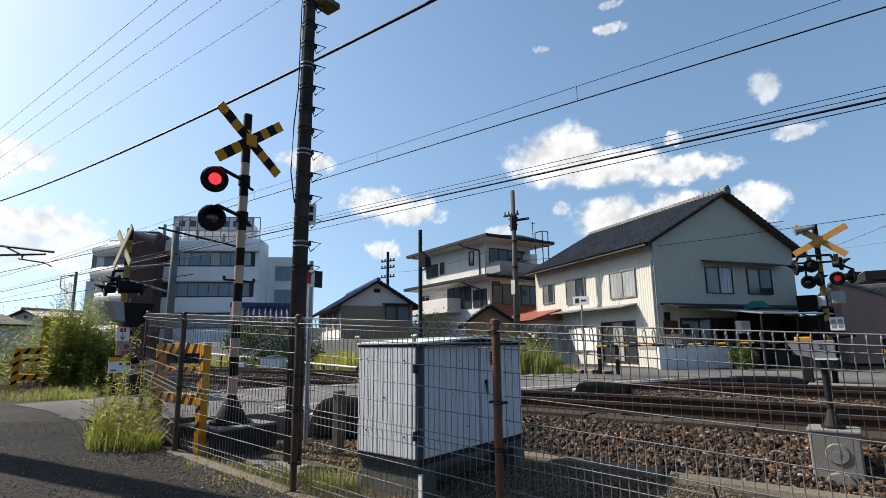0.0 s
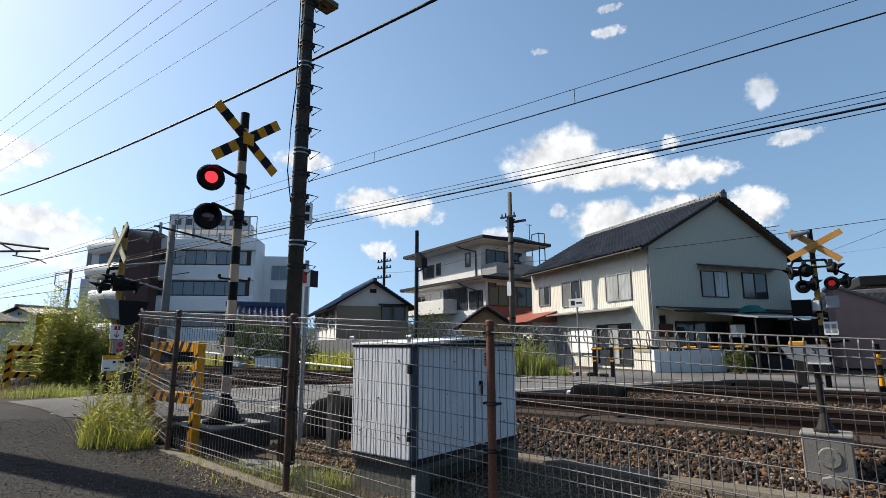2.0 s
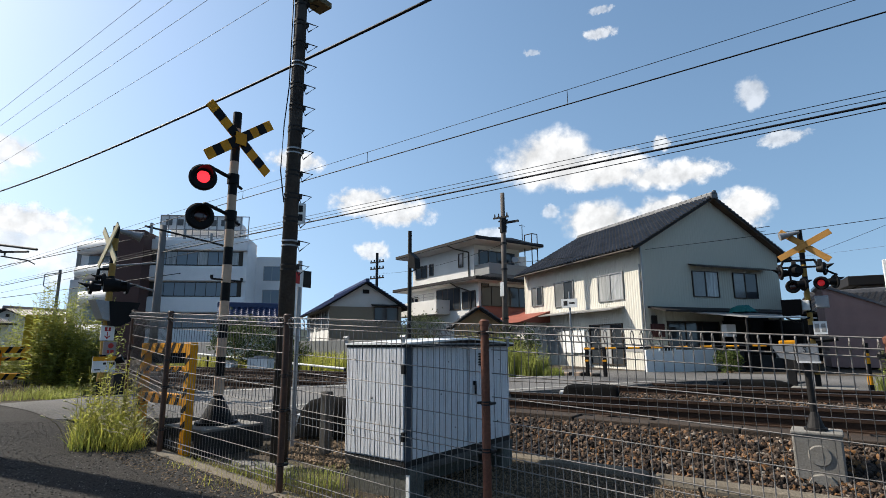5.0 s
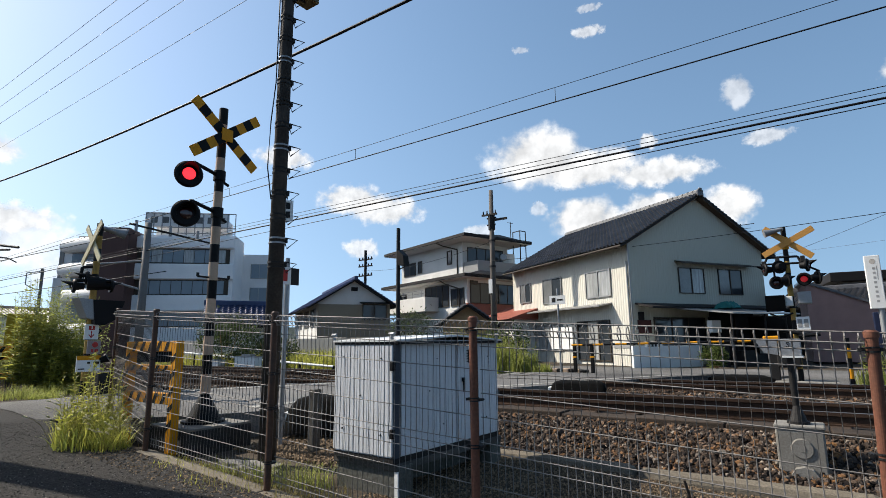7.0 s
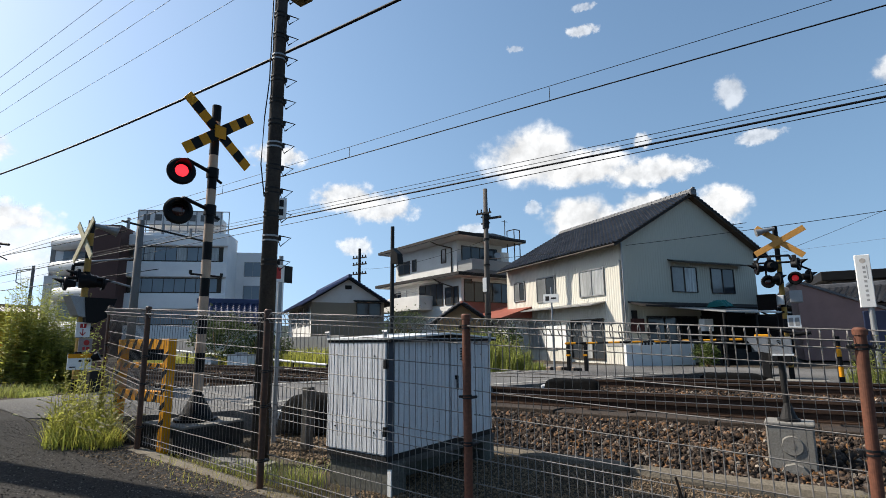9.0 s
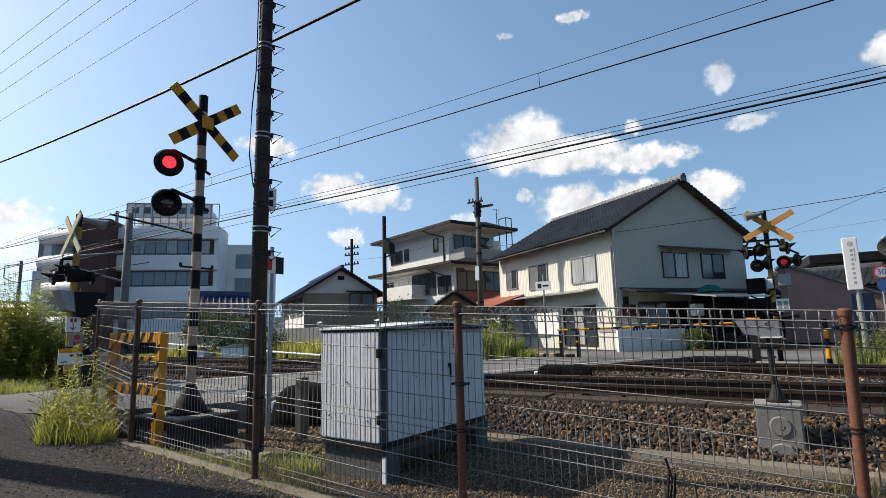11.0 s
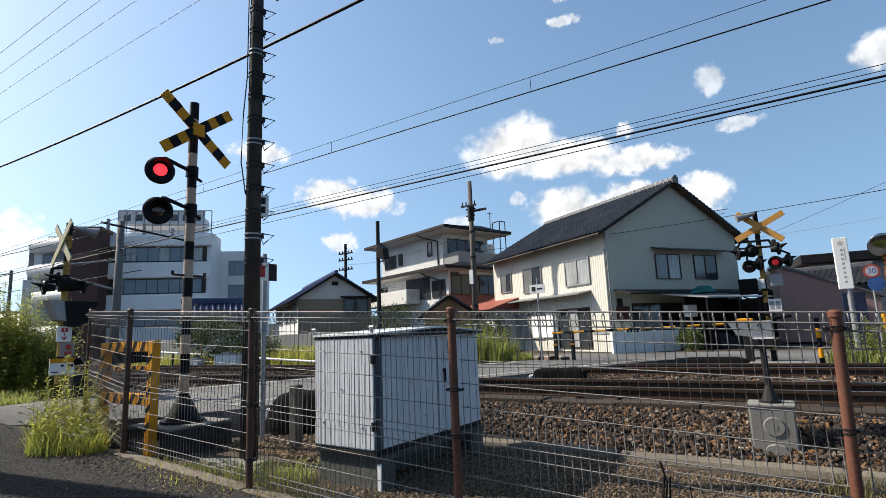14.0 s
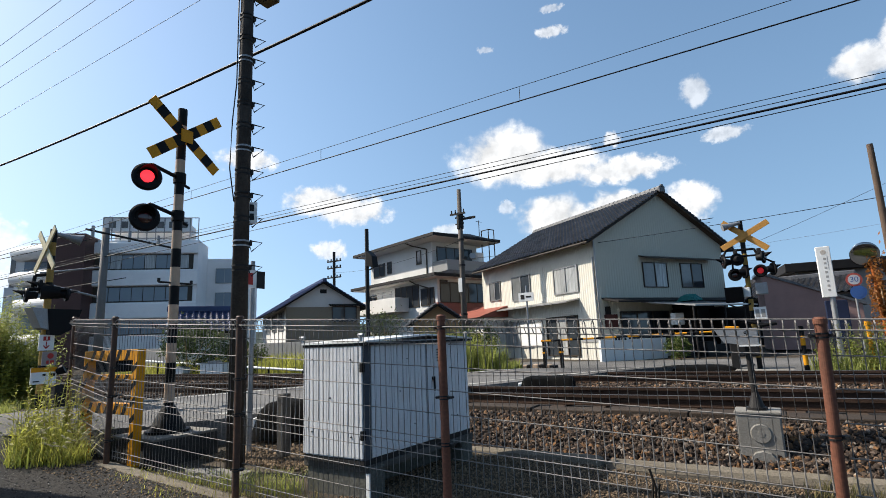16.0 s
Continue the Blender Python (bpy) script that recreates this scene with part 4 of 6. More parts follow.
def white_house():
    h = thing("house", (-6.63, 25.2, 0.30), "two-storey cream house with ribbed siding and dark wavy tile roof", "house", rz=56.5)
    W, L, E, A = 9.05, 10.8, 5.86, 8.42
    part("wall", boxes((0, 0.16, 0.16, L, 0, E)), SIDING, h, "cream ribbed siding with sunlight in its colour")
    part("white_sheet", boxes((-0.10, -0.02, 4.55, 6.6, 0.75, 1.95)), WHITE, h, "white board leaning on the wall")
    part("notice_plate", boxes((-0.03, -0.004, 0.2, 1.4, 0.85, 1.05)), GREY_STUCCO, h, "small grey plate on the wall")
    part("wall", boxes((W - 0.16, W, 0.16, L, 0, E)), SIDING, h)
    part("gable_wall", prism([(0, 0), (W, 0), (W, E), (W / 2 + 0.05, A), (0, E)], "y", 0, 0.16), SHADED_SIDING, h, "ribbed gable wall with shade put into its pale colour")
    part("gable_wall", prism([(0, 0), (W, 0), (W, E), (W / 2, A), (0, E)], "y", L, L + 0.16), SHADED_SIDING, h)
    part("corner_trim", boxes((-0.02, 0.05, -0.02, 0.05, 0, E - 0.1)), ALU, h)
    k = (A - E) / (W / 2)
    ov = 0.62
    tile_roof(h, "roof", -ov, E - ov * k, W / 2, A, -0.38, L + 0.25, TILE)
    tile_roof(h, "roof", W + ov, E - ov * k, W / 2, A, -0.38, L + 0.25, TILE)
    rid = bmesh.new()
    n = 34
    for i in range(n):
        y = -0.42 + (L + 0.7) * i / n
        rod(rid, (W / 2, y, A + 0.24), (W / 2, y + (L + 0.7) / n * 0.93, A + 0.24), 0.12, 0.105, seg=10)
    box(rid, W / 2 - 0.16, W / 2 + 0.16, -0.38, L + 0.27, A + 0.03, A + 0.20)
    part("ridge", rid, mat("pale_ridge_tile", (0.30, 0.30, 0.30), rough=0.5, vary=0.3), h)
    part("ridge_end", boxes((W / 2 - 0.2, W / 2 + 0.2, -0.5, -0.38, A - 0.05, A + 0.30), (W / 2 - 0.1, W / 2 + 0.1, -0.52, -0.4, A + 0.2, A + 0.40), bevel=0.05), TILE, h)
    for sx in (-1, 1):
        vb = prism([(W / 2, A - 0.04), (W / 2 + sx * (W / 2 + ov - 0.1), E - (ov - 0.1) * k - 0.04), (W / 2 + sx * (W / 2 + ov - 0.1), E - (ov - 0.1) * k + 0.12), (W / 2, A + 0.12)], "y", -0.36, -0.02)
        part("bargeboard", vb, SOFFIT, h, "weathered brown timber bargeboard")
    part("gutter", rods(((-ov - 0.05, -0.35, E - ov * k + 0.02), (-ov - 0.05, L + 0.25, E - ov * k + 0.02), 0.06), seg=10), FRAME, h)
    # sunny side
    window(h, "x", 8.75, 9.95, 3.63, 4.72, (GLASS, BLIND), ALU)
    window(h, "x", 5.5, 7.3, 3.40, 4.74, (GLASS, BLIND), ALU)
    window(h, "x", 1.35, 3.2, 3.40, 4.66, (CURTAIN, CURTAIN), ALU)
    cp = prism([(-0.8, 2.82), (0, 2.98), (0, 3.04), (-0.8, 2.88)], "y", 1.35, 10.9)
    part("canopy", cp, ALU, h, "thin pale sheet canopy over the ground floor")
    window(h, "x", 1.6, 4.1, 0.25, 2.15, (GLASS, CURTAIN, GLASS), FRAME, mullions=2)
    window(h, "x", 5.6, 8.6, 0.7, 2.1, (CURTAIN, CURTAIN), ALU)
    # gable side
    window(h, "y", 3.05, 4.66, 3.48, 4.68, (BLIND, CURTAIN), FRAME, t=0.035)
    window(h, "y", 5.72, 7.3, 3.48, 4.70, (BLIND, GLASS), FRAME, t=0.035)
    part("awning", prism([(-0.5, 4.86), (0, 5.0), (0, 5.06), (-0.5, 4.92)], "x", 2.85, 8.0), FRAME, h, "narrow window awning")
    part("lower_canopy", prism([(-1.1, 2.62), (0, 2.85), (0, 2.93), (-1.1, 2.70)], "x", 0.2, 9.2), EAVE_AND_SHADE, h)
    window(h, "y", 1.3, 4.4, 0.4, 2.2, (GLASS, GLASS, GLASS), FRAME, mullions=2)
    window(h, "y", 4.9, 8.7, 0.2, 2.35, (GLASS, GLASS, GLASS, GLASS), FRAME, mullions=3)
    part("meter_box", boxes((0.28, 0.92, -0.2, 0.0, 1.52, 2.12)), mat("brown_box", (0.10, 0.035, 0.03), rough=0.6), h)
    part("vent_box", boxes((0.35, 0.6, -0.12, 0.0, 2.1, 2.5)), EAVE_AND_SHADE, h)
    part("rain_pipe", rods(((-0.06, 0.1, 0), (-0.06, 0.1, 4.9), 0.04), seg=10), ALU, h)
    return h


white_house()

# dark boards added where only the shade under the canopy lies
lean = thing("shade_boards_low_wall", (-6.7, 25.1, 0.30), "dark boards added for canopy shade, with a low wall", "lean-to", rz=56.5)
part("back_board", boxes((4.85, 7.9, -0.12, -0.09, 0.0, 2.55)), EAVE_AND_SHADE, lean)
part("side_board", boxes((7.5, 7.6, -2.4, -0.1, 0.0, 2.3)), EAVE_AND_SHADE, lean)
part("side_board", boxes((4.75, 4.85, -1.6, -0.1, 0.0, 2.3)), EAVE_AND_SHADE, lean)
part("low_wall", boxes((-1.3, 2.6, -1.5, -1.38, 0.0, 0.95)), WHITE, lean, "low pale painted wall")
for x0 in (-0.6,):
    part("notice_plate", boxes((x0, x0 + 0.9, -1.53, -1.505, 0.86, 1.08)), WHITE, lean, "small white plate with dark bars")
    for i in range(4):
        part("plate_bar", boxes((x0 + 0.1 + i * 0.18, x0 + 0.22 + i * 0.18, -1.536, -1.53, 0.92, 1.02)), DARK_METAL, lean)
part("front_board", boxes((4.4, 7.5, -2.4, -2.3, 0.0, 0.55)), DARK_METAL, lean)
carport = thing("carport", (-4.4, 26.6, 0.30), "low corrugated carport roof with a teal sheet beside the house", "carport", rz=56.5)
part("roof_sheet", prism([(-2.6, 2.25), (0.4, 2.62), (0.4, 2.68), (-2.6, 2.31)], "x", -0.4, 3.7), ALU, carport, "thin pale corrugated sheets")
tb_ = bmesh.new()
bmesh.ops.create_grid(tb_, x_segments=12, y_segments=12, size=0.5)
for v in tb_.verts:
    v.co = Vector((1.75 + v.co.x * 0.75, -0.55 + v.co.y * 1.1, 2.62 + 0.30 * max(0.0, 1 - (2.1 * v.co.x) ** 4) * max(0.0, 1 - (2.1 * v.co.y) ** 4) + 0.09 * noise.noise(v.co * 6)))
part("tarpaulin", tb_, TEAL, carport, "crumpled teal sheet")
for x in (-0.3, 1.7, 3.0):
    part("carport_post", rods(((x, -2.4, 0), (x, -2.4, 2.3), 0.04), seg=10), DARK_METAL, carport)
for i, (x, w, hh) in enumerate(((0.6, 0.5, 0.9), (2.0, 0.7, 0.7), (3.6, 0.6, 1.1), (5.0, 0.8, 0.8))):
    sh = thing("storage_box", (-4.4 + x * 0.552 + 0.9, 26.6 + x * 0.834 - 1.2, 0.3), "dark clutter box under the carport roof", "box", group="clutter under the carport", rz=56.5)
    part("box_body", boxes((0, w, 0, 0.5, 0, hh), bevel=0.03), (EAVE_AND_SHADE, DARK_METAL, GREY_STUCCO, FRAME)[i], sh)
ac = thing("outdoor_unit", (-3.75, 26.65, 1.8), "small white outdoor unit hung under the canopy", "air conditioner", rz=56.5)
part("unit_body", boxes((0, 0.55, -0.3, 0.0, 0, 0.55), bevel=0.02), WHITE, ac)


def three_storey():
    h = thing("house", (-20.14, 32.56, 0.9), "white three-storey house with dark flat eaves and balconies", "house", rz=70)
    L, W = 9.9, 5.0
    part("wall", boxes((0, W, 0, L, 0, 5.2)), STUCCO, h, "white stuccoed lower storeys")
    part("wall", boxes((0.4, W, 1.0, L, 5.2, 8.14)), STUCCO, h, "white stuccoed top storey")
    part("wall", boxes((-0.012, W + 0.012, -0.012, 0.5, 1.5, 3.4)), mat("brick_red_panel", (0.45, 0.16, 0.12), rough=0.8, vary=0.1), h, "red lower panel")

    def slab(x0, x1, y0, y1, z):
        part("eave", boxes((x0, x1, y0, y1, z, z + 0.24), bevel=0.02), EAVE_AND_SHADE, h, "dark overhanging eave")
        part("soffit", boxes((x0 + 0.08, x1 - 0.08, y0 + 0.08, y1 - 0.08, z - 0.03, z)), STUCCO, h)
    slab(-0.9, W + 0.9, -0.9, L + 0.9, 8.15)
    part("roof", prism([(-0.9, 8.27), (W / 2, 8.55), (W + 0.9, 8.27)], "y", -0.9, L + 0.9), TILE, h)
    slab(-1.0, W + 1.0, -1.0, L + 1.2, 5.2)
    part("lower_roof", prism([(-1.0, 5.32), (0.4, 5.70), (W + 1, 5.70), (W + 1, 5.32)], "y", -1.0, L + 1.2), TILE, h)
    part("balcony", boxes((-1.3, 0.0, 3.6, L + 0.6, 2.95, 4.05), bevel=0.02), STUCCO, h, "solid white balcony front")
    part("balcony", boxes((0.4, W, -0.8, 0.9, 5.55, 6.5), bevel=0.02), GREY_STUCCO, h)
    for y0, y1, z0, z1, m in ((7.6, 9.3, 6.3, 7.3, 1), (6.6, 7.1, 6.4, 7.3, 0), (2.4, 2.9, 6.6, 7.6, 0)):
        window(h, ("x", 0.4), y0, y1, z0, z1, (GLASS, GLASS), FRAME, mullions=m)
    for y0, y1, z0, z1, m in ((8.4, 9.6, 3.3, 4.6, 1), (2.3, 5.4, 3.3, 4.9, 3), (0.4, 1.9, 3.3, 4.5, 1)):
        window(h, "x", y0, y1, z0, z1, (GLASS, GLASS), FRAME, mullions=m)
    window(h, ("y", 1.0), 0.9, 4.4, 6.3, 7.7, (GLASS, GLASS), FRAME, mullions=3)
    window(h, ("y", 1.0), 4.5, 4.9, 6.4, 7.2, (GLASS,), FRAME, mullions=1)
    window(h, "y", 0.3, 4.8, 3.45, 4.85, (GLASS, GLASS, GLASS), FRAME, mullions=4)
    window(h, "y", 0.3, 0.9, 5.0 - 0.2, 5.0, (GLASS,), FRAME, mullions=0)
    part("downpipe", rods(((-0.06, 0.9, 0), (-0.06, 0.9, 4.5), 0.05), ((-0.06, 0.9, 4.5), (-0.5, 2.1, 4.95), 0.05), ((-0.5, 2.1, 4.95), (-0.95, 2.2, 5.2), 0.05), ((0.34, 1.6, 5.3), (0.34, 1.6, 7.6), 0.05), ((0.34, 1.6, 7.6), (-0.3, 2.6, 7.95), 0.05), ((-0.3, 2.6, 7.95), (-0.85, 2.7, 8.15), 0.05), seg=8), FRAME, h)
    part("roof_frame", rods(((4.9, -0.6, 6.5), (4.9, -0.6, 9.2), 0.04), ((5.5, -0.6, 6.5), (5.5, -0.6, 9.2), 0.04), ((4.9, 0.2, 6.5), (4.9, 0.2, 9.2), 0.04), ((4.9, -0.6, 9.2), (5.5, -0.6, 9.2), 0.04), ((4.9, -0.6, 8.0), (5.5, -0.6, 8.0), 0.04), ((4.9, -0.6, 9.2), (4.9, 0.2, 9.2), 0.04), ((4.2, -0.3, 8.4), (4.2, -0.3, 9.9), 0.03), ((3.9, -0.3, 9.8), (4.5, -0.3, 9.8), 0.02), seg=6), DARK_METAL, h, "thin steel frame and aerial on the roof terrace")
    rk = bmesh.new()
    for y in (4.2, 5.6, 7.0):
        rod(rk, (-1.2, y, 4.05), (-1.2, y, 4.6), 0.025, seg=6)
    rod(rk, (-1.2, 4.0, 4.6), (-1.2, 7.2, 4.6), 0.025, seg=6)
    rod(rk, (-1.2, 4.0, 4.35), (-1.2, 7.2, 4.35), 0.025, seg=6)
    part("balcony_rail", rk, ALU, h)
    part("satellite_dish", rods(((3.0, -0.7, 6.9), (2.95, -0.78, 6.92), 0.28, 0.24), ((3.0, -0.65, 6.5), (3.0, -0.65, 6.95), 0.03), seg=16), ALU, h)
    part("water_tank", rods(((4.2, 0.0, 6.5), (4.2, 0.0, 7.3), 0.45), seg=18), STUCCO, h)
    return h


three_storey()


def small_house(at, rz, w, length, eave, apex, roof_m, label, porch=0.0, wall_m=STUCCO, band=None, peak=None):
    h = thing("house", at, label, "house", rz=rz)
    pk = peak or w / 2
    part("gable_wall", prism([(0, 0), (w, 0), (w, eave), (pk, apex), (0, eave)], "y", 0, 0.15), wall_m, h)
    part("gable_wall", prism([(0, 0), (w, 0), (w, eave), (pk, apex), (0, eave)], "y", length - 0.15, length), wall_m, h)
    part("wall", boxes((0, 0.15, 0.15, length - 0.15, 0, eave)), wall_m, h)
    part("wall", boxes((w - 0.15, w, 0.15, length - 0.15, 0, eave)), wall_m, h)
    k = (apex - eave) / pk
    k2 = (apex - eave) / (w - pk)
    tile_roof(h, "roof", -0.5 - porch, eave - k * (0.5 + porch) * 0.9, pk, apex, -0.5, length + 0.4, roof_m, wave=0.3)
    tile_roof(h, "roof", w + 0.5, eave - k2 * 0.5, pk, apex, -0.5, length + 0.4, roof_m, wave=0.3)
    part("ridge", boxes((pk - 0.15, pk + 0.15, -0.55, length + 0.45, apex + 0.05, apex + 0.36), bevel=0.05), roof_m, h)
    if band:
        part("wall_band", boxes((-0.02, w + 0.02, -0.025, 0.0, 0, band)), TAN, h, "tan lower cladding")
    part("gable_vent", boxes((pk - 0.25, pk + 0.25, -0.04, 0, apex - 0.75, apex - 0.45)), EAVE_AND_SHADE, h)
    return h


bh = small_house((-29.6, 26.9, 0.6), 57, 5.5, 13, 3.85, 5.55, BLUE_TILE, "white gabled house with blue glazed tile roof", porch=0.3, band=3.78, peak=2.7)
window(bh, ("y", -0.025), 3.4, 5.2, 2.7, 3.75, (GLASS, GLASS), FRAME)
part("window_awning", prism([(-0.5, 3.82), (-0.03, 3.95), (-0.03, 4.0), (-0.5, 3.87)], "x", 3.1, 5.5), EAVE_AND_SHADE, bh)
for y0 in (0.8, 4.2, 8.0):
    window(bh, "x", y0, y0 + 2.4, 2.2, 3.5, (CURTAIN, GLASS), ALU, mullions=3)
shed = small_house((-28.6, 18.0, 0.6), -32.7, 2.8, 2.7, 2.1, 3.0, BLUE_TILE, "small pale shed with blue tile roof", wall_m=STUCCO)
rh = thing("house", (-17.5, 25.6, 0.6), "small house with timber gable and dark tile roof", "house", rz=35)
part("gable_wall", prism([(0, 0), (2.8, 0), (2.8, 2.0), (1.4, 2.95), (0, 2.0)], "y", 0, 3.0), WOOD, rh, "pale timber gable")
tile_roof(rh, "roof", -0.4, 1.72, 1.4, 2.97, -0.5, 3.4, TILE)
tile_roof(rh, "roof", 3.2, 1.72, 1.4, 2.97, -0.5, 3.4, TILE)
rr = thing("house", (-14.5, 28.6, 0.6), "low house with red sheet roof", "house", rz=56)
part("wall", boxes((0, 6, 0, 5, 0, 2.2)), STUCCO, rr)
part("roof", prism([(-0.6, 2.2), (2.5, 3.2), (6, 3.2), (6.4, 2.2)], "y", -0.4, 5.4), RED_ROOF, rr)


def office():
    o = thing("office_building", (-54.3, 25.5, 0.5), "grey-white four-storey office building with band windows and roof parapet sign", "office building", rz=42.3)
    W, D = 9.2, 4.0
    part("wall", boxes((-0.4, W, 0, D, 0, 11.75)), OFFICE, o, "pale grey panel facade")
    for z in (2.75, 5.9, 9.05):
        part("window_band_frame", boxes((-0.3, W - 0.4, -0.05, 0.0, z, z + 1.5)), FRAME, o)
        for i in range(8):
            x = 0.35 + i * (W - 1.1) / 8
            m = (OFFICE_GLASS, CURTAIN if z > 9 else OFFICE_GLASS, OFFICE_GLASS)[i % 3]
            part("window", boxes((x, x + (W - 1.1) / 8 - 0.07, -0.09, -0.04, z + 0.1, z + 1.4)), m, o)
        part("spandrel", boxes((-0.4, W + 0.1, -0.36, 0.0, z + 1.53, z + (3.1 if z < 9 else 2.68)), bevel=0.14), OFFICE, o, "smooth projecting spandrel")
    part("parapet", boxes((0.0, W, 0.2, D, 11.75, 12.0)), OFFICE, o)
    scr = bmesh.new()
    for i in range(12):
        x = 0.2 + i * (W - 0.4) / 11
        rod(scr, (x, 0.6, 11.9), (x, 0.6, 14.4), 0.05, seg=6)
    for z in (12.3, 12.9, 14.4):
        rod(scr, (0.2, 0.6, z), (W - 0.2, 0.6, z), 0.05, seg=6)
    part("roof_screen_frame", scr, STEEL, o)
    part("sign_board", boxes((0.2, W - 0.9, 0.65, 0.85, 13.0, 14.4)), OFFICE, o, "faded roof sign with dark bars")
    for i in range(7):
        x = 0.7 + i * 1.1
        part("sign_bar", boxes((x, x + 0.62, 0.60, 0.65, 13.35, 14.0)), mat("faded_print", (0.22, 0.22, 0.22), rough=0.7), o)
    part("penthouse", boxes((1.0, 8.0, 1.4, 3.6, 11.9, 13.9)), OFFICE, o)
    part("tower_wall", boxes((-3.0, -0.05, -2.2, 6, 0, 12.2)), BROWN_TILE_WALL, o, "dark brown tiled stair tower")
    for i, z in enumerate((0.9, 4.3, 7.0, 9.5)):
        part("balcony", rods(((-8.1, 2.85, z + 1.6), (-3.0, -0.45, z + 1.6), 0.72), seg=22), WHITE, o, "rounded white balcony front")
        part("window", boxes((-7.2, -3.02, 2.3, 2.6, z - 1.4, z + 0.8)), OFFICE_GLASS, o)
    part("wall", boxes((-8.2, -3.0, 2.6, 9, 0, 11.4)), OFFICE, o)
    part("corner_post", boxes((-8.5, -8.1, 2.5, 3.1, 0, 11.6)), GREY_STUCCO, o, "grey corner pier")
    part("roof_rail", rods(((-7, 2.8, 12.2), (-4.2, 2.8, 12.2), 0.05), ((-7, 2.8, 11.4), (-7, 2.8, 12.2), 0.05), ((-5.6, 2.8, 11.4), (-5.6, 2.8, 12.2), 0.05), seg=6), STEEL, o)
    part("wing_wall", boxes((W, W + 3.6, 4, 14, 0, 10.7)), OFFICE, o, "lower grey wing")
    for z in (2.6, 5.5, 8.1):
        for i in range(1):
            window(o, ("y", 4.0), W + 0.9 + i * 2.8, W + 2.6 + i * 2.8, z, z + 1.5, (OFFICE_GLASS,), ALU, mullions=1)
    return o


office()
for at, rz, w, ln, e, a, lab in (((-70, 16, 0.6), 20, 9, 10, 3.2, 4.6, "distant low house with grey roof beyond the weeds"), ((-66, 5, 0.6), 10, 12, 8, 2.8, 3.9, "distant low house with dark roof beyond the weeds"), ((3.70, 35.81, 0.5), 78.5, 6.6, 4.8, 2.75, 3.8, "house with low grey tiled roof behind the street")):
    small_house(at, rz, w, ln, e, a, TILE, lab, wall_m=EAVE_AND_SHADE if "street" in lab else STUCCO)
sd = thing("shed", (0.12, 31.0, 0.4), "mauve rendered shed with a sloping dark roof edge", "shed", rz=6)
part("wall", prism([(0, 0), (3.9, 0), (3.9, 2.05), (0, 3.75)], "y", 0, 3.0), PINK_WALL, sd, "mauve rendered wall")
part("roof", prism([(-0.15, 3.80), (4.05, 1.97), (4.05, 2.09), (-0.15, 3.92)], "y", -0.12, 3.1), TILE, sd)
fb = thing("house", (2.5, 50, 0.5), "long grey building with flat dark roof", "building", rz=8)
part("wall", boxes((0, 22, 0, 9, 0, 5.2)), GREY_STUCCO, fb)
part("roof", boxes((-0.8, 22.8, -0.8, 9.8, 5.2, 5.9), bevel=0.05), EAVE_AND_SHADE, fb)
for i in range(6):
    window(fb, "y", 1.2 + i * 3.4, 3.4 + i * 3.4, 2.6, 4.2, (GLASS, CURTAIN), ALU)
tagged(part("boundary_wall", boxes((-34, -15.8, 18.6, 18.8, 0.2, 1.75), bevel=0.02), GREY_STUCCO), "long grey block boundary wall along the far street", "wall")


# ---------------------------------------------------------------- other crossing equipment
lm = thing("crossing_signal", (-11.22, 4.52, 0.55), "crossing signal seen from its side, hooded black lamps and horn speaker", "crossing signal")
banded(lm, "mast_band", 0, 0, 0.0, 3.3, 0.058, True, 0.25, OCHRE)
# these boards hold their sunlight in a paler colour than YELLOW
for s, y in ((43, -0.09), (-43, -0.115)):
    m4 = Matrix.Translation((0, y, 2.90)) @ Matrix.Rotation(radians(-3), 4, "Z") @ Matrix.Rotation(radians(s), 4, "Y")
    b = boxes((-0.54, 0.54, -0.012, 0.012, -0.065, 0.065), bevel=0.004)
    bmesh.ops.transform(b, matrix=m4, verts=b.verts)
    part("crossbuck_board", b, mat("sunlit_yellow", (0.78, 0.70, 0.45), rough=0.6, vary=0.1), lm)
part("horn_speaker", rods(((0.0, 0.06, 3.22), (0.10, 0.24, 3.17), 0.04, 0.06), ((0.10, 0.24, 3.17), (0.17, 0.40, 3.13), 0.06, 0.105), ((0.17, 0.40, 3.13), (0.175, 0.415, 3.125), 0.115), seg=18), STEEL, lm)
part("cross_arm", rods(((-0.05, -0.30, 2.16), (0.1, 0.3, 2.18), 0.03), ((0, 0, 2.45), (-0.08, -0.2, 2.42), 0.03), ((-0.08, -0.2, 2.42), (-0.09, -0.22, 2.2), 0.03), seg=10), BLACK, lm)
for y, z, fx in ((-0.30, 2.05, -1), (0.26, 2.09, 1), (-0.10, 2.22, -1)):
    lamp_unit(lm, (0.04 * fx, y, z), (0.2 * fx, -1.0 if fx < 0 else 1.0, 0), False, r=0.13)
part("lamp_back", rods(((-0.02, -0.12, 2.12), (0.04, 0.06, 2.13), 0.14), ((0.02, 0.04, 2.12), (0.06, 0.16, 2.12), 0.12), seg=18), BLACK, lm, "black backs of the lamp pair")
part("control_box", prism([(-0.06, 1.80), (0.50, 1.80), (0.40, 1.46), (0.16, 1.32), (0.0, 1.34)], "x", -0.16, 0.2), BLACK, lm)
part("shade_plate", prism([(-0.30, 1.82), (-0.04, 1.80), (0.02, 1.42), (-0.14, 1.46)], "x", -0.14, 0.18), STEEL, lm, "slanted grey shade")
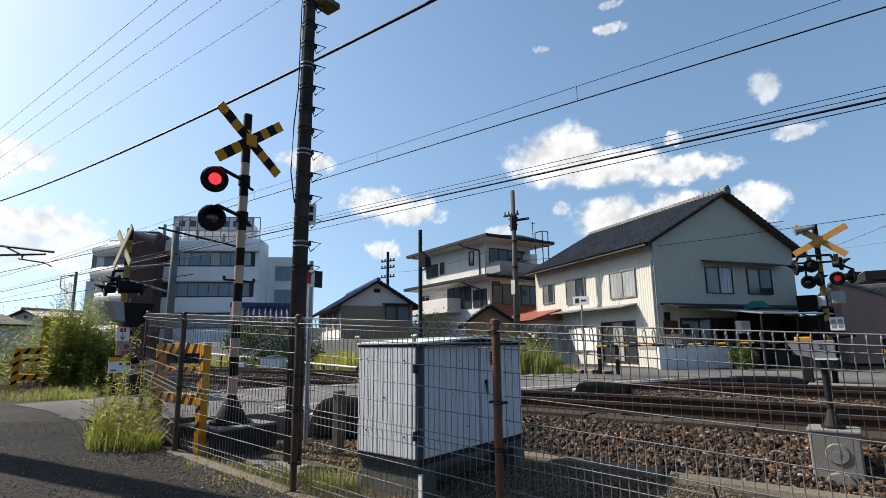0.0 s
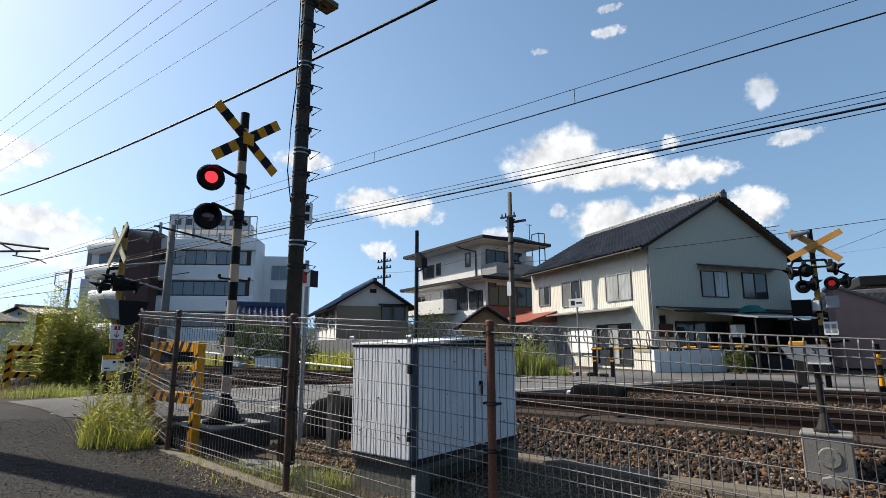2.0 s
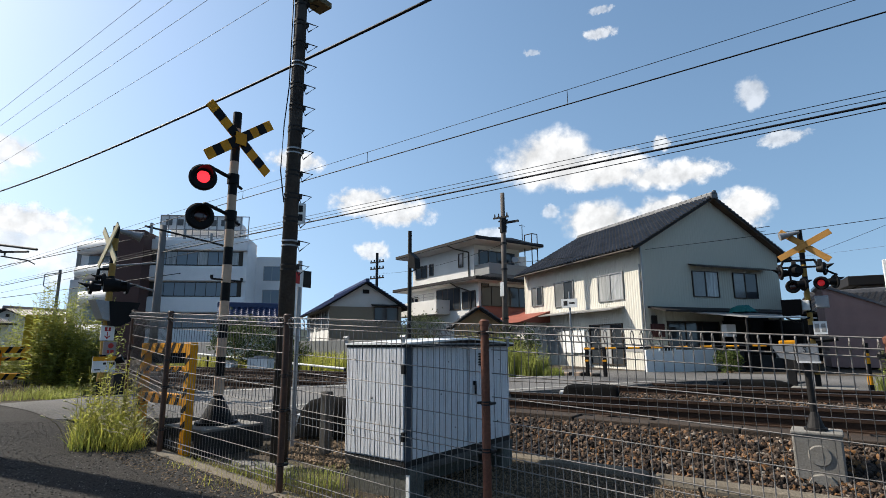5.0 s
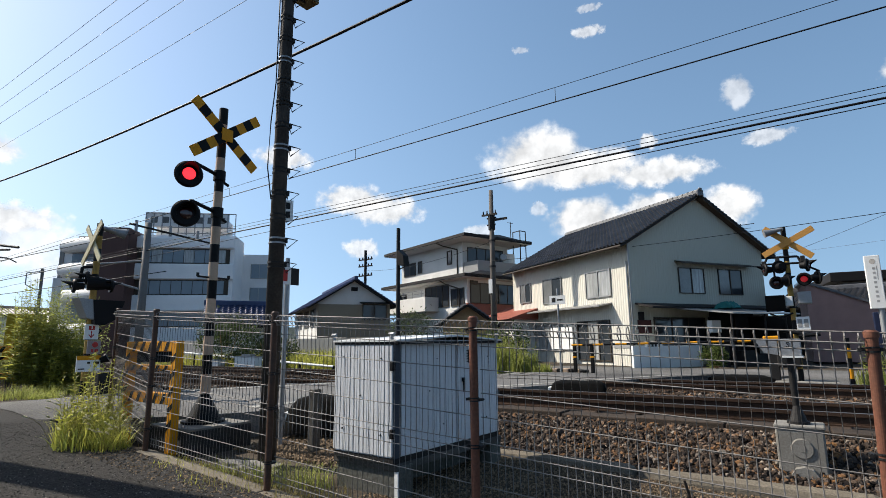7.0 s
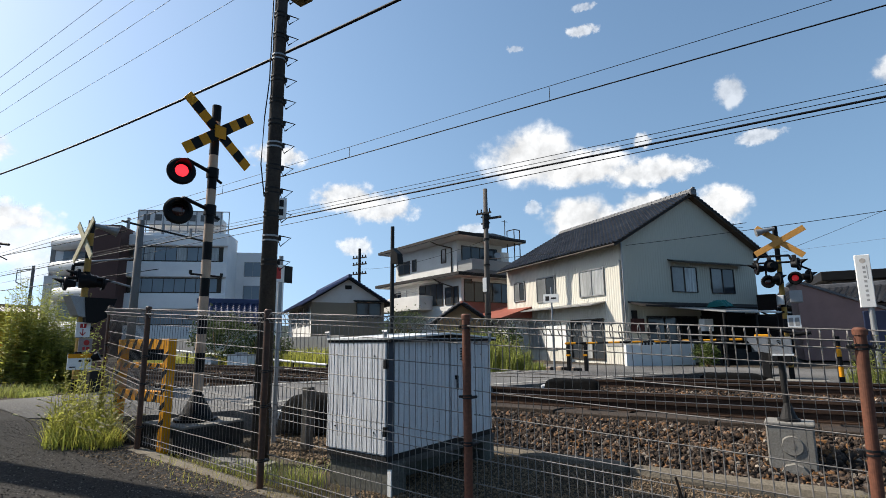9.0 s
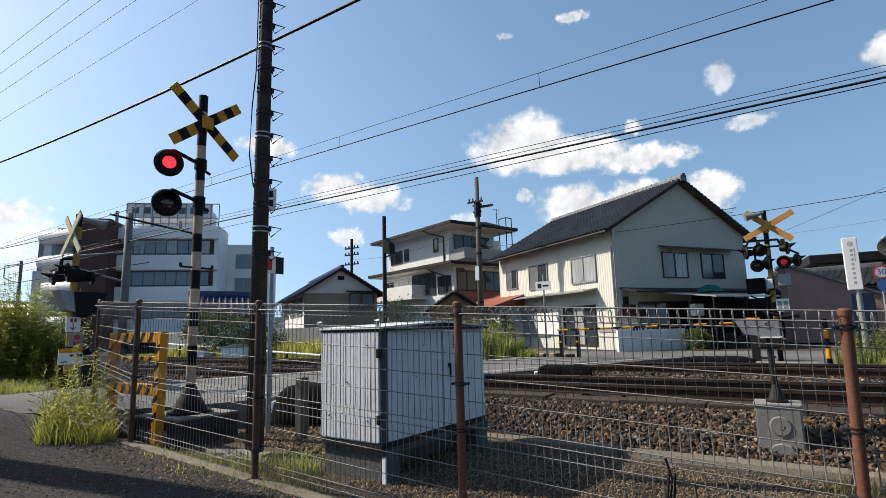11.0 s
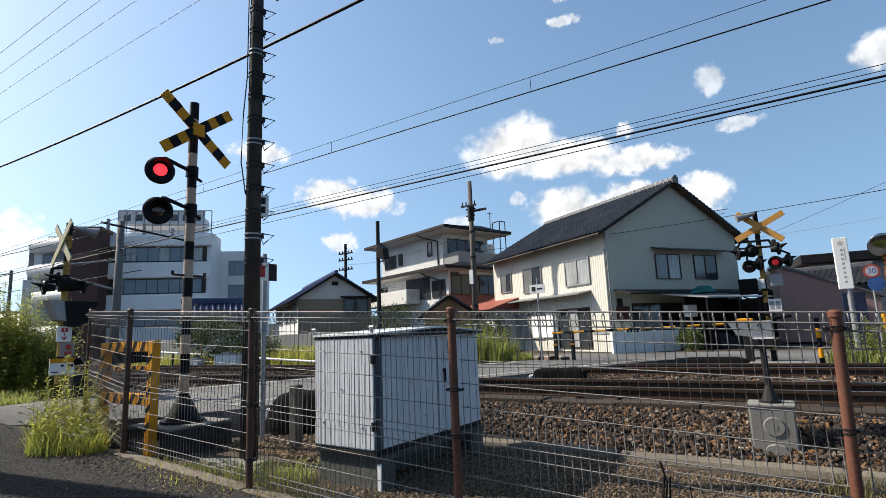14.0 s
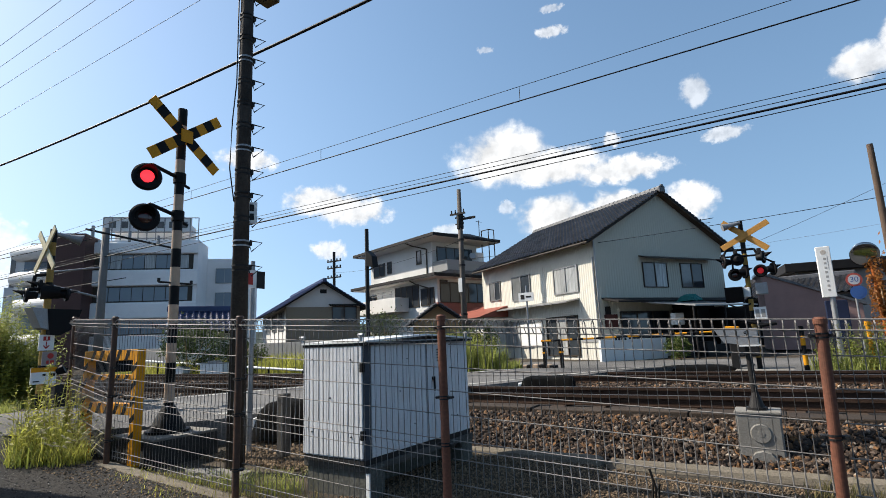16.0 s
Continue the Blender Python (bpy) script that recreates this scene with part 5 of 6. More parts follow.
part("cable_loop", rods(((0, 0.05, 1.38), (0.02, 0.20, 1.22), 0.015), ((0.02, 0.20, 1.22), (0.0, 0.06, 1.08), 0.015), seg=8), BLACK, lm)
part("arrow_board", boxes((0.065, 0.08, -0.11, 0.13, 1.06, 1.34)), WHITE, lm, "white board with red arrow")
part("arrow_print", boxes((0.08, 0.084, 0.0, 0.016, 1.10, 1.22), (0.08, 0.084, -0.045, 0.0, 1.25, 1.31), (0.08, 0.084, 0.02, 0.06, 1.25, 1.31), (0.08, 0.084, -0.045, 0.06, 1.235, 1.25)), RED_PRINT, lm)
part("arrow_head", prism([(-0.045, 1.145), (0.008, 1.085), (0.062, 1.145), (0.045, 1.155), (0.008, 1.11), (-0.03, 1.155)], "x", 0.08, 0.084), RED_PRINT, lm)
part("round_board", boxes((0.065, 0.08, -0.04, 0.19, 0.79, 1.04)), mat("grey_board", (0.45, 0.38, 0.36), rough=0.6), lm)
part("round_print", rods(((0.08, 0.09, 0.96), (0.086, 0.09, 0.96), 0.05), seg=20), RED_PRINT, lm)
part("board_print", boxes((0.08, 0.084, 0.03, 0.07, 0.82, 0.88), (0.08, 0.084, 0.09, 0.15, 0.82, 0.88)), RED_PRINT, lm)
part("notice_board", boxes((0.09, 0.105, -0.20, 0.20, 0.47, 0.76)), WHITE, lm, "white notice with yellow head")
part("notice_head", boxes((0.105, 0.108, -0.20, 0.20, 0.68, 0.76)), YELLOW, lm)
for y0, y1, z0, z1 in ((-0.02, 0.03, 0.61, 0.65), (0.08, 0.18, 0.60, 0.65), (-0.16, -0.06, 0.51, 0.53)):
    part("notice_bar", boxes((0.105, 0.108, y0, y1, z0, z1)), DARK_METAL, lm)
part("machine_box", boxes((-0.2, 0.2, 0.16, 0.5, -0.1, 0.45), bevel=0.02), DARK_METAL, lm)
part("machine_lamp", rods(((0.1, 0.2, 0.66), (0.16, 0.3, 0.72), 0.05, 0.09), seg=14), BLACK, lm)

rm = thing("crossing_signal", (-0.25, 16.0, 0.35), "far crossing signal, crossbuck coloured orange for backlight, clustered black lamps", "crossing signal")
banded(rm, "mast_band", 0, 0, 0.0, 4.0, 0.06, True, 0.3, OCHRE)
# backlight is put into the board colour, a darker orange than YELLOW
for s, y in ((40, 0.08), (-28, 0.10)):
    m4 = Matrix.Translation((0.07, -y, 3.58)) @ Matrix.Rotation(radians(s), 4, "Y")
    b = boxes((-0.64, 0.64, -0.012, 0.012, -0.075, 0.075), bevel=0.004)
    bmesh.ops.transform(b, matrix=m4, verts=b.verts)
    part("crossbuck_board", b, mat("backlit_yellow", (0.80, 0.40, 0.10), rough=0.6, vary=0.12, bump=0.05), rm)
part("crossbuck_collar", rods(((0, 0, 3.42), (0, 0, 3.72), 0.085), seg=20), YELLOW, rm)
part("horn_speaker", rods(((0.0, -0.1, 3.93), (-0.22, -0.16, 3.88), 0.04, 0.06), ((-0.22, -0.16, 3.88), (-0.42, -0.22, 3.83), 0.06, 0.10), seg=16), STEEL, rm, "grey horn speaker")
part("cross_arm", rods(((-0.42, -0.05, 3.22), (0.24, -0.05, 3.20), 0.03), ((-0.42, -0.05, 3.22), (-0.52, -0.1, 3.0), 0.03), ((0.24, -0.05, 3.20), (0.32, -0.1, 2.95), 0.03), ((-0.58, -0.08, 3.05), (0.5, -0.08, 3.02), 0.026), ((-0.3, -0.1, 3.02), (-0.3, -0.1, 2.66), 0.025), ((0.3, -0.1, 3.0), (0.66, -0.1, 2.78), 0.025), seg=10), BLACK, rm)
for x, z, f, lit in ((-0.47, 2.90, (-1, -0.35, 0), False), (-0.17, 2.95, (-0.4, 1, 0), False), (-0.27, 2.55, (0.05, -1, 0), False), (-0.06, 2.6, (0.9, 0.5, 0), False), (0.32, 2.60, (-0.1, -1, 0), 2), (0.58, 2.62, (0.9, 0.45, 0), False), (0.40, 2.95, (1, -0.25, 0), False)):
    lamp_unit(rm, (x, -0.16, z), f, lit, r=0.165)
for x, z in ((-0.2, 3.12), (0.34, 3.12), (-0.5, 3.05)):
    part("lamp_clamp", boxes((x - 0.05, x + 0.05, -0.14, -0.02, z - 0.08, z + 0.08), bevel=0.015), DARK_METAL, rm)
part("indicator_box", prism([(-0.34, 2.22), (0.06, 2.22), (0.06, 1.86), (-0.22, 1.82)], "x", -0.56, -0.14), BLACK, rm)
part("indicator_cable", rods(((-0.5, -0.1, 1.78), (-0.25, -0.1, 1.66), 0.02), ((-0.25, -0.1, 1.66), (0.0, -0.06, 1.78), 0.02), seg=8), BLACK, rm)
part("junction_box", boxes((0.14, 0.42, -0.12, 0.12, 2.0, 2.30), bevel=0.02), STEEL, rm)
part("junction_box", boxes((-0.14, 0.03, -0.15, 0.0, 1.95, 2.2), bevel=0.02), WHITE, rm)
part("notice_board", boxes((0.04, 0.32, -0.12, -0.1, 1.36, 1.68)), WHITE, rm, "white notice board with dark bars")
for x0 in (0.07, 0.20):
    part("notice_bar", boxes((x0, x0 + 0.09, -0.125, -0.12, 1.42, 1.62)), GREY_STUCCO, rm)
part("cable_coil", rods(((-0.3, -0.1, 1.35), (0.3, -0.1, 1.22), 0.04), ((0.05, -0.1, 1.2), (0.5, -0.1, 1.25), 0.05), seg=8), BLACK, rm)
part("machine_box", boxes((-0.45, 0.05, -0.25, 0.25, 0.45, 1.05), bevel=0.03), DARK_METAL, rm)
part("footing", boxes((-0.55, 0.75, -0.45, 0.45, -0.1, 0.12), bevel=0.03), CONCRETE, rm)
arm = thing("barrier_arm", (-0.75, 16.0, 0.35), "lowered yellow and black crossing barrier arm with its yellow machine", "barrier")
part("machine_cover", boxes((-0.22, 0.15, -0.15, 0.15, 0.98, 1.22), bevel=0.03), YELLOW, arm)
part("machine_stand", boxes((-0.12, 0.08, -0.1, 0.1, 0.0, 0.98), bevel=0.02), DARK_METAL, arm)
n_seg = 16
for i in range(n_seg):
    a = Vector((-0.2, 0, 1.10)).lerp(Vector((-5.0, -0.95, 1.02)), i / n_seg)
    b = Vector((-0.2, 0, 1.10)).lerp(Vector((-5.0, -0.95, 1.02)), (i + 1) / n_seg)
    part("arm_segment", rods((a, b, 0.028), seg=8), YELLOW if i % 2 else BLACK, arm)
sp = thing("marker_post", (0.75, 16.1, 0.3), "black and yellow banded marker post", "marker post")
for i in range(5):
    part("post_band", rods(((0, 0, i * 0.24), (0, 0, (i + 1) * 0.24), 0.055), seg=14), YELLOW if i % 2 else BLACK, sp)
sp2 = thing("marker_post", (2.2, 17.0, 0.3), "yellow marker post in the grass", "marker post")
part("post_band", rods(((0, 0, 0), (0, 0, 1.15), 0.05), ((0, 0, 1.15), (0, 0, 1.25), 0.07), seg=14), YELLOW, sp2)
for x, y in ((-7.0, 18.6), (-6.4, 18.7)):
    g = thing("marker_post", (x, y, 0.3), "short dark striped post by the far barrier", "marker post")
    part("post_band", boxes((-0.06, 0.06, -0.06, 0.06, 0, 1.1), bevel=0.02), BLACK, g)
    part("stripe", boxes((-0.065, 0.065, -0.065, 0.065, 0.6, 0.66)), YELLOW, g)
sk = thing("striped_kerb", (-8.5, 19.0, 0.34), "low black and cream striped kerb mound at the street edge", "kerb", rz=3)
for i in range(8):
    part("kerb_block", boxes((i * 0.22, i * 0.22 + 0.22, -0.2, 0.2, -0.05, 0.16 - 0.008 * (i - 4) ** 2 * 0.6), bevel=0.03), BLACK if i % 2 else CREAM, sk)
pr_ = thing("pipe_rail", (0, 14.6, 0), "long white pipe rail along the far side of the tracks", "rail")
for i in range(8):
    x0, x1 = -15.1 - i * 1.9, -15.1 - (i + 1) * 1.9
    part("pipe", rods(((x0, 0, 0.62 + (-15.1 - x0) * 0.048), (x1, 0, 0.62 + (-15.1 - x1) * 0.048), 0.045), seg=10), WHITE, pr_)
    part("support", rods(((x0, 0, 0.2), (x0, 0, 0.64 + (-15.1 - x0) * 0.048), 0.04), seg=8), BLACK, pr_)

op = thing("utility_pole", (-10.2, 0.64, 0.4), "round concrete utility pole beside the lane", "utility pole")
smooth(part("pole_shaft", rods(((0, 0, -0.3), (0, 0, 8.6), 0.23, 0.19), seg=24), POLE_GREY, op))
def relay_box(at, w, h, z0, label):
    """A pale box with a sloping lid on a short dark leg."""
    g = thing("relay_box", at, label, "relay box", rz=10, group="relay boxes beyond the tracks")
    part("leg", boxes((-0.08, 0.08, -0.08, 0.08, -0.2, z0 + 0.02)), DARK_METAL, g)
    part("box_body", prism([(-w / 2, z0 + h * 0.2), (-w * 0.35, z0), (w * 0.35, z0), (w / 2, z0 + h * 0.2), (w / 2, z0 + h * 0.8), (-w / 2, z0 + h * 0.8)], "y", -0.2, 0.2), WHITE, g)
    part("box_lid", boxes((-w / 2 - 0.02, w / 2 + 0.02, -0.22, 0.22, z0 + h * 0.8, z0 + h * 0.88), (-w * 0.2, w * 0.2, -0.15, 0.15, z0 + h * 0.88, z0 + h), bevel=0.01), STEEL, g)
    return g


relay_box((-19.55, 14.0, 0.3), 1.15, 0.62, 0.16, "pale grey relay box on a short leg beyond the tracks")
relay_box((-21.83, 14.0, 0.3), 0.62, 0.36, 0.22, "small pale relay box on a short leg beyond the tracks")
sx = thing("sensor_box", (-10.95, 5.6, 0.5), "black sensor box on a short post beside the crossing deck", "sensor", rz=20)
part("post", rods(((0, 0, -0.2), (0, 0, 0.68), 0.05), seg=12), DARK_METAL, sx)
part("box_body", boxes((-0.42, 0.42, -0.16, 0.16, 0.66, 0.87), bevel=0.03), BLACK, sx)
part("hood", prism([(-0.16, 0.87), (0.16, 0.87), (0.12, 0.93), (-0.26, 0.90)], "x", -0.40, 0.40), BLACK, sx)
p2 = thing("utility_pole", (-14.5, 26.27, 0.3), "grey concrete utility pole with fittings beside the houses", "utility pole")
smooth(part("pole_shaft", rods(((0, 0, -0.1), (0, 0, 9.97), 0.19, 0.12), seg=20), mat("stained_pole", (0.17, 0.15, 0.135), rough=0.85, scale=4, vary=0.25, bump=0.3, stain=(0.10, 0.085, 0.07), stain_amount=0.6, stain_scale=2), p2))
part("cross_arm", boxes((-0.1, 1.0, -0.08, 0.05, 8.1, 8.22)), DARK_METAL, p2)
part("cross_arm", boxes((-0.55, 0.45, -0.2, -0.12, 8.42, 8.52)), DARK_METAL, p2)
for x in (-0.45, -0.2, 0.35):
    part("insulator", rods(((x, -0.16, 8.52), (x, -0.16, 8.72), 0.05, 0.03), seg=8), DARK_METAL, p2)
for z in (2.6, 5.4, 6.9):
    part("pole_band", rods(((0, 0, z), (0, 0, z + 0.1), 0.19), seg=18), DARK_METAL, p2)
part("insulator_rack", rods(((-0.3, 0, 8.3), (0.3, 0, 8.3), 0.05), ((-0.3, 0, 7.9), (0.25, 0, 7.9), 0.05), ((0, 0, 7.6), (0, 0, 8.5), 0.2), seg=10), DARK_METAL, p2)
part("plate", boxes((-0.19, 0.05, -0.2, -0.17, 3.9, 4.7)), WHITE, p2)
p3 = thing("signal_pole", (-12.06, 14.75, 0.3), "dark slim pole with a black lamp box", "signal pole")
part("pole_shaft", rods(((0, 0, 0), (0, 0, 5.35), 0.08, 0.07), seg=16), DARK_METAL, p3)
part("lamp_box", prism([(0.06, 4.55), (0.34, 4.30), (0.38, 3.92), (0.10, 3.95)], "y", -0.16, 0.16), BLACK, p3)
part("lamp_bracket", rods(((0, 0, 4.3), (0.3, 0, 4.25), 0.025), ((0, 0, 3.8), (0.3, 0, 3.9), 0.025), seg=8), DARK_METAL, p3)
gp = thing("utility_pole", (-25.2, 12.2, 0.4), "grey catenary pole with bracket arms beyond the crossing", "utility pole")
smooth(part("pole_shaft", rods(((0, 0, -0.1), (0, 0, 6.8), 0.19, 0.15), seg=18), POLE_GREY, gp))
part("cross_arm", rods(((0.1, -0.9, 6.6), (0.2, 3.2, 6.25), 0.05), seg=8), DARK_METAL, gp)
for y in (-0.6, 1.0, 2.4):
    part("insulator", rods(((0.1, y, 6.3), (0.1, y, 6.8), 0.07), seg=10), STEEL, gp)
part("bracket", rods(((0, 0, 3.6), (-0.6, -2.2, 4.2), 0.05), ((0, 0, 5.0), (-0.6, -2.2, 4.6), 0.04), seg=8), STEEL, gp)
lp = thing("utility_pole", (-44, 14.37, 0.4), "slim distant pole with bracket", "utility pole")
part("pole_shaft", rods(((0, 0, 0), (0, 0, 6.5), 0.10), seg=12), POLE_GREY, lp)
part("cross_arm", rods(((0, -0.9, 6.1), (0, 0, 6.3), 0.035), ((0, -0.9, 5.3), (0, -0.9, 6.1), 0.035), ((0, -0.9, 5.3), (0, -0.3, 5.0), 0.03), seg=8), STEEL, lp)
ds = thing("sign_board", (-58.75, 20.1, 0.5), "narrow white street sign board with grey bars", "sign", rz=68.3)
part("panel", boxes((0.0, 0.68, -0.15, 0.15, 3.9, 7.4), bevel=0.02), WHITE, ds)
part("post", rods(((0.34, 0, 0), (0.34, 0, 3.95), 0.12), seg=12), STEEL, ds)
part("sign_emblem", boxes((0.22, 0.48, 0.15, 0.16, 6.8, 7.1)), RED_PRINT, ds)
for i in range(5):
    part("sign_bar", boxes((0.24, 0.46, 0.15, 0.16, 4.4 + i * 0.45, 4.7 + i * 0.45)), GREY_STUCCO, ds)
wp = thing("utility_pole", (-37.64, 40.6, 0.5), "distant pole with transformers and cross arms", "utility pole")
part("pole_shaft", rods(((0, 0, 0), (0, 0, 10.65), 0.15), seg=12), DARK_METAL, wp)
for z in (8.9, 9.6, 7.9):
    part("cross_arm", boxes((-0.95, 0.95, -0.06, 0.06, z, z + 0.12)), DARK_METAL, wp)
    for x in (-0.85, -0.4, 0.4, 0.85):
        part("insulator", rods(((x, 0, z), (x, 0, z + 0.32), 0.07), seg=8), DARK_METAL, wp)
sg = thing("sign_board", (2.15, 23.9, 0.3), "tall narrow white sign board on a round post with faded bars", "sign")
part("post", rods(((0.06, 0, 0), (0.06, 0, 2.2), 0.09), seg=16), STEEL, sg)
part("panel", boxes((-0.23, 0.21, -0.12, 0.12, 2.2, 4.08), bevel=0.02), WHITE, sg)
for i in range(8):
    part("sign_bar", boxes((-0.035, 0.045, -0.124, -0.12, 2.42 + i * 0.165, 2.50 + i * 0.165)), mat("grey_print", (0.50, 0.50, 0.49), rough=0.7), sg)
part("sign_bar", boxes((0.08, 0.10, -0.124, -0.12, 3.2, 3.7)), mat("grey_print", (0.50, 0.50, 0.49)), sg)
part("sign_emblem", rods(((-0.01, -0.12, 3.86), (-0.01, -0.124, 3.86), 0.09), seg=16), mat("pale_print", (0.75, 0.68, 0.60), rough=0.7), sg)
nb = thing("notice_box", (2.3, 24.4, 0.3), "dark navy notice box behind the sign post", "notice box")
part("box_body", boxes((-0.30, 0.38, -0.1, 0.2, 0.55, 2.1), bevel=0.02), mat("navy_paint", (0.02, 0.03, 0.075), rough=0.5, vary=0.2), nb)
for x0 in (-0.24, 0.26):
    part("box_leg", boxes((x0, x0 + 0.06, -0.02, 0.06, 0, 0.56)), DARK_METAL, nb)
mr = thing("traffic_mirror", (3.05, 21.8, 0.3), "round convex traffic mirror on an orange pole", "traffic mirror")
part("pole", rods(((0.25, 0, 0), (0.12, 0.02, 3.6), 0.05), seg=12), mat("rusty_orange", (0.55, 0.16, 0.03), rough=0.6, vary=0.15), mr)
mb = bmesh.new()
bmesh.ops.create_uvsphere(mb, u_segments=28, v_segments=14, radius=0.5, matrix=Matrix.Translation((0, -0.1, 3.45)) @ Matrix.Rotation(radians(24), 4, "X") @ Matrix.Diagonal((0.8, 0.16, 0.8, 1)))
smooth(part("mirror_glass", mb, mat("mirror", (0.5, 0.53, 0.56), rough=0.12, metal=1.0, vary=0.02, bump=0.0), mr))
part("mirror_back", rods(((0, -0.02, 3.43), (0, 0.08, 3.47), 0.40, 0.33), seg=28), DARK_METAL, mr)
rs = thing("road_sign", (2.87, 23.5, 0.3), "speed limit sign with red rim above a blue disc", "road sign")
part("post", rods(((-0.02, 0, 0), (-0.02, 0, 2.95), 0.035), seg=12), STEEL, rs)
BLUE_SIGN = mat("sign_blue", (0.05, 0.13, 0.38), rough=0.5)
for x, z, m1, m2 in ((0.0, 2.75, mat("faded_red", (0.50, 0.10, 0.08), rough=0.5), mat("sign_white", (0.62, 0.64, 0.68), rough=0.5)), (0.07, 2.30, BLUE_SIGN, BLUE_SIGN)):
    d_ = part("sign_disc", rods(((x, -0.06, z), (x, -0.05, z), 0.24), seg=28), m1, rs)
    part("sign_face", rods(((x, -0.066, z), (x, -0.058, z), 0.175), seg=28), m2, d_)
lettering("30", 0.26, rs, Matrix.Translation((0.0, -0.068, 2.75)) @ Matrix.Rotation(radians(90), 4, "X"), BLUE_SIGN)
tp = thing("utility_pole", (4.05, 23.7, 0.3), "old brown wooden pole leaning slightly", "utility pole")
part("pole_shaft", rods(((0, 0, 0), (-0.02, 0, 7.6), 0.13, 0.10), seg=16), mat("old_timber", (0.16, 0.11, 0.08), rough=0.9, vary=0.3, bump=0.4), tp)
tv = thing("tv_antenna", (-2.6, 35, 6.0), "small rooftop television antenna", "antenna")
part("antenna_mast", rods(((0, 0, 0), (0, 0, 2.2), 0.03), ((-0.7, 0, 2.1), (0.7, 0, 2.15), 0.02), ((-0.5, 0, 1.9), (0.5, 0, 1.9), 0.015), seg=6), DARK_METAL, tv)
ss = thing("sign_post", (-7.05, 17.35, 0.3), "thin post with a small direction plate", "sign post")
part("post", rods(((0, 0, 0), (0, 0, 3.0), 0.03), seg=10), STEEL, ss)
part("sign_plate", boxes((-0.28, 0.28, -0.05, -0.03, 2.45, 2.75)), WHITE, ss)
part("sign_bars", boxes((-0.2, -0.06, -0.054, -0.05, 2.52, 2.68), (0.0, 0.2, -0.054, -0.05, 2.57, 2.63)), DARK_METAL, ss)

br = thing("catenary_bracket", (-27.5, 4.6, 0.5), "steel catenary pole with bracket arms beside the line", "catenary pole")
part("pole_shaft", rods(((0, 0, 0), (0, 0, 6.2), 0.16), seg=14), POLE_GREY, br)
part("bracket_tube", rods(((0, 0, 5.2), (4.45, 2.12, 4.5), 0.045), seg=10), DARK_METAL, br)
part("bracket_tube", rods(((0, 0, 4.55), (4.2, 1.94, 4.42), 0.04), ((2.4, 1.1, 4.84), (3.2, 1.5, 4.44), 0.03), seg=10), DARK_METAL, br)
part("steady_arm", rods(((3.1, 1.45, 4.3), (4.2, 1.95, 4.1), 0.025), ((4.2, 1.95, 4.1), (4.5, 2.1, 3.95), 0.02), ((3.3, 1.5, 4.3), (3.3, 1.5, 4.45), 0.03), seg=8), DARK_METAL, br)
yb = thing("notice_board", (-15.2, 4.75, 0.5), "faded yellow board among tall weeds", "notice board", rz=70)
part("board", boxes((-0.35, 0.4, -0.02, 0.02, 0.75, 1.75), bevel=0.006), mat("faded_yellow_board", (0.55, 0.42, 0.03), rough=0.6, vary=0.15), yb)
part("board_post", rods(((-0.2, 0.04, 0), (-0.2, 0.04, 1.7), 0.03), ((0.25, 0.04, 0), (0.25, 0.04, 1.7), 0.03), seg=8), DARK_METAL, yb)

# ---------------------------------------------------------------- overhead wires
def k_wire(name, ratio, y, r, material, label, x0=-90, x1=60, rise=0.0):
    z = 1.5 + ratio * y
    return cable(name, (x0, y, z + rise * (x0 + 4.2)), (x1, y, z + rise * (x1 + 4.2)), 0, r, material, label)


k_wire("overhead_wire", 0.5309, TRACK_1, 0.0055, CABLE, "upper carrier wire over the near track", rise=0.0149)
k_wire("overhead_wire", 0.4987, TRACK_1, 0.011, CABLE, "contact wire over the near track", rise=0.0098)
k_wire("overhead_wire", 0.378, TRACK_2, 0.008, CABLE, "upper carrier wire over the far track")
k_wire("overhead_wire", 0.368, TRACK_2, 0.008, CABLE, "carrier wire over the far track")
k_wire("overhead_wire", 0.359, TRACK_2 - 0.2, 0.024, CABLE, "thick feeder cable over the far track")
k_wire("overhead_wire", 0.3468, TRACK_2, 0.010, CABLE, "contact wire over the far track", rise=0.0085)
for x in (-13.3, -8.35, -3.35, 1.65):
    cable("dropper", (x, TRACK_1, 1.5 + 0.4987 * TRACK_1 + 0.0098 * (x + 4.2)), (x, TRACK_1, 1.5 + 0.5309 * TRACK_1 + 0.0149 * (x + 4.2)), 0, 0.006, CABLE, "short dropper between carrier and contact wire")
for ratio, y in ((1.63, 2.6), (1.50, 2.9), (1.375, 3.1), (1.20, 3.4)):
    k_wire("overhead_wire", ratio, y, 0.0030, PALE_CABLE, "thin line wire above the lane", -120, 40)
cable("overhead_wire", (-22.0, 4.5, 6.182), (2.0, 4.5, 5.692), 0.355, 0.02, CABLE, "thick black cable sagging past the pole")
cable("overhead_wire", (-14.4, 26.1, 6.05), (9.5, 24.2, 6.35), 0.28, 0.013, CABLE, "service cable strung past the house")
cable("overhead_wire", (-0.04, 34.0, 6.21), (8.26, 26.88, 8.48), 0.1, 0.009, CABLE, "thin service wire rising over the street")
cable("overhead_wire", (-1.5, 40.0, 6.9), (9.0, 27.5, 5.9), 0.1, 0.006, PALE_CABLE, "faint thin wire over the street")
cable("overhead_wire", (-14.5, 26.2, 7.2), (-37.64, 40.6, 9.0), 0.5, 0.012, CABLE, "line wire between the poles")
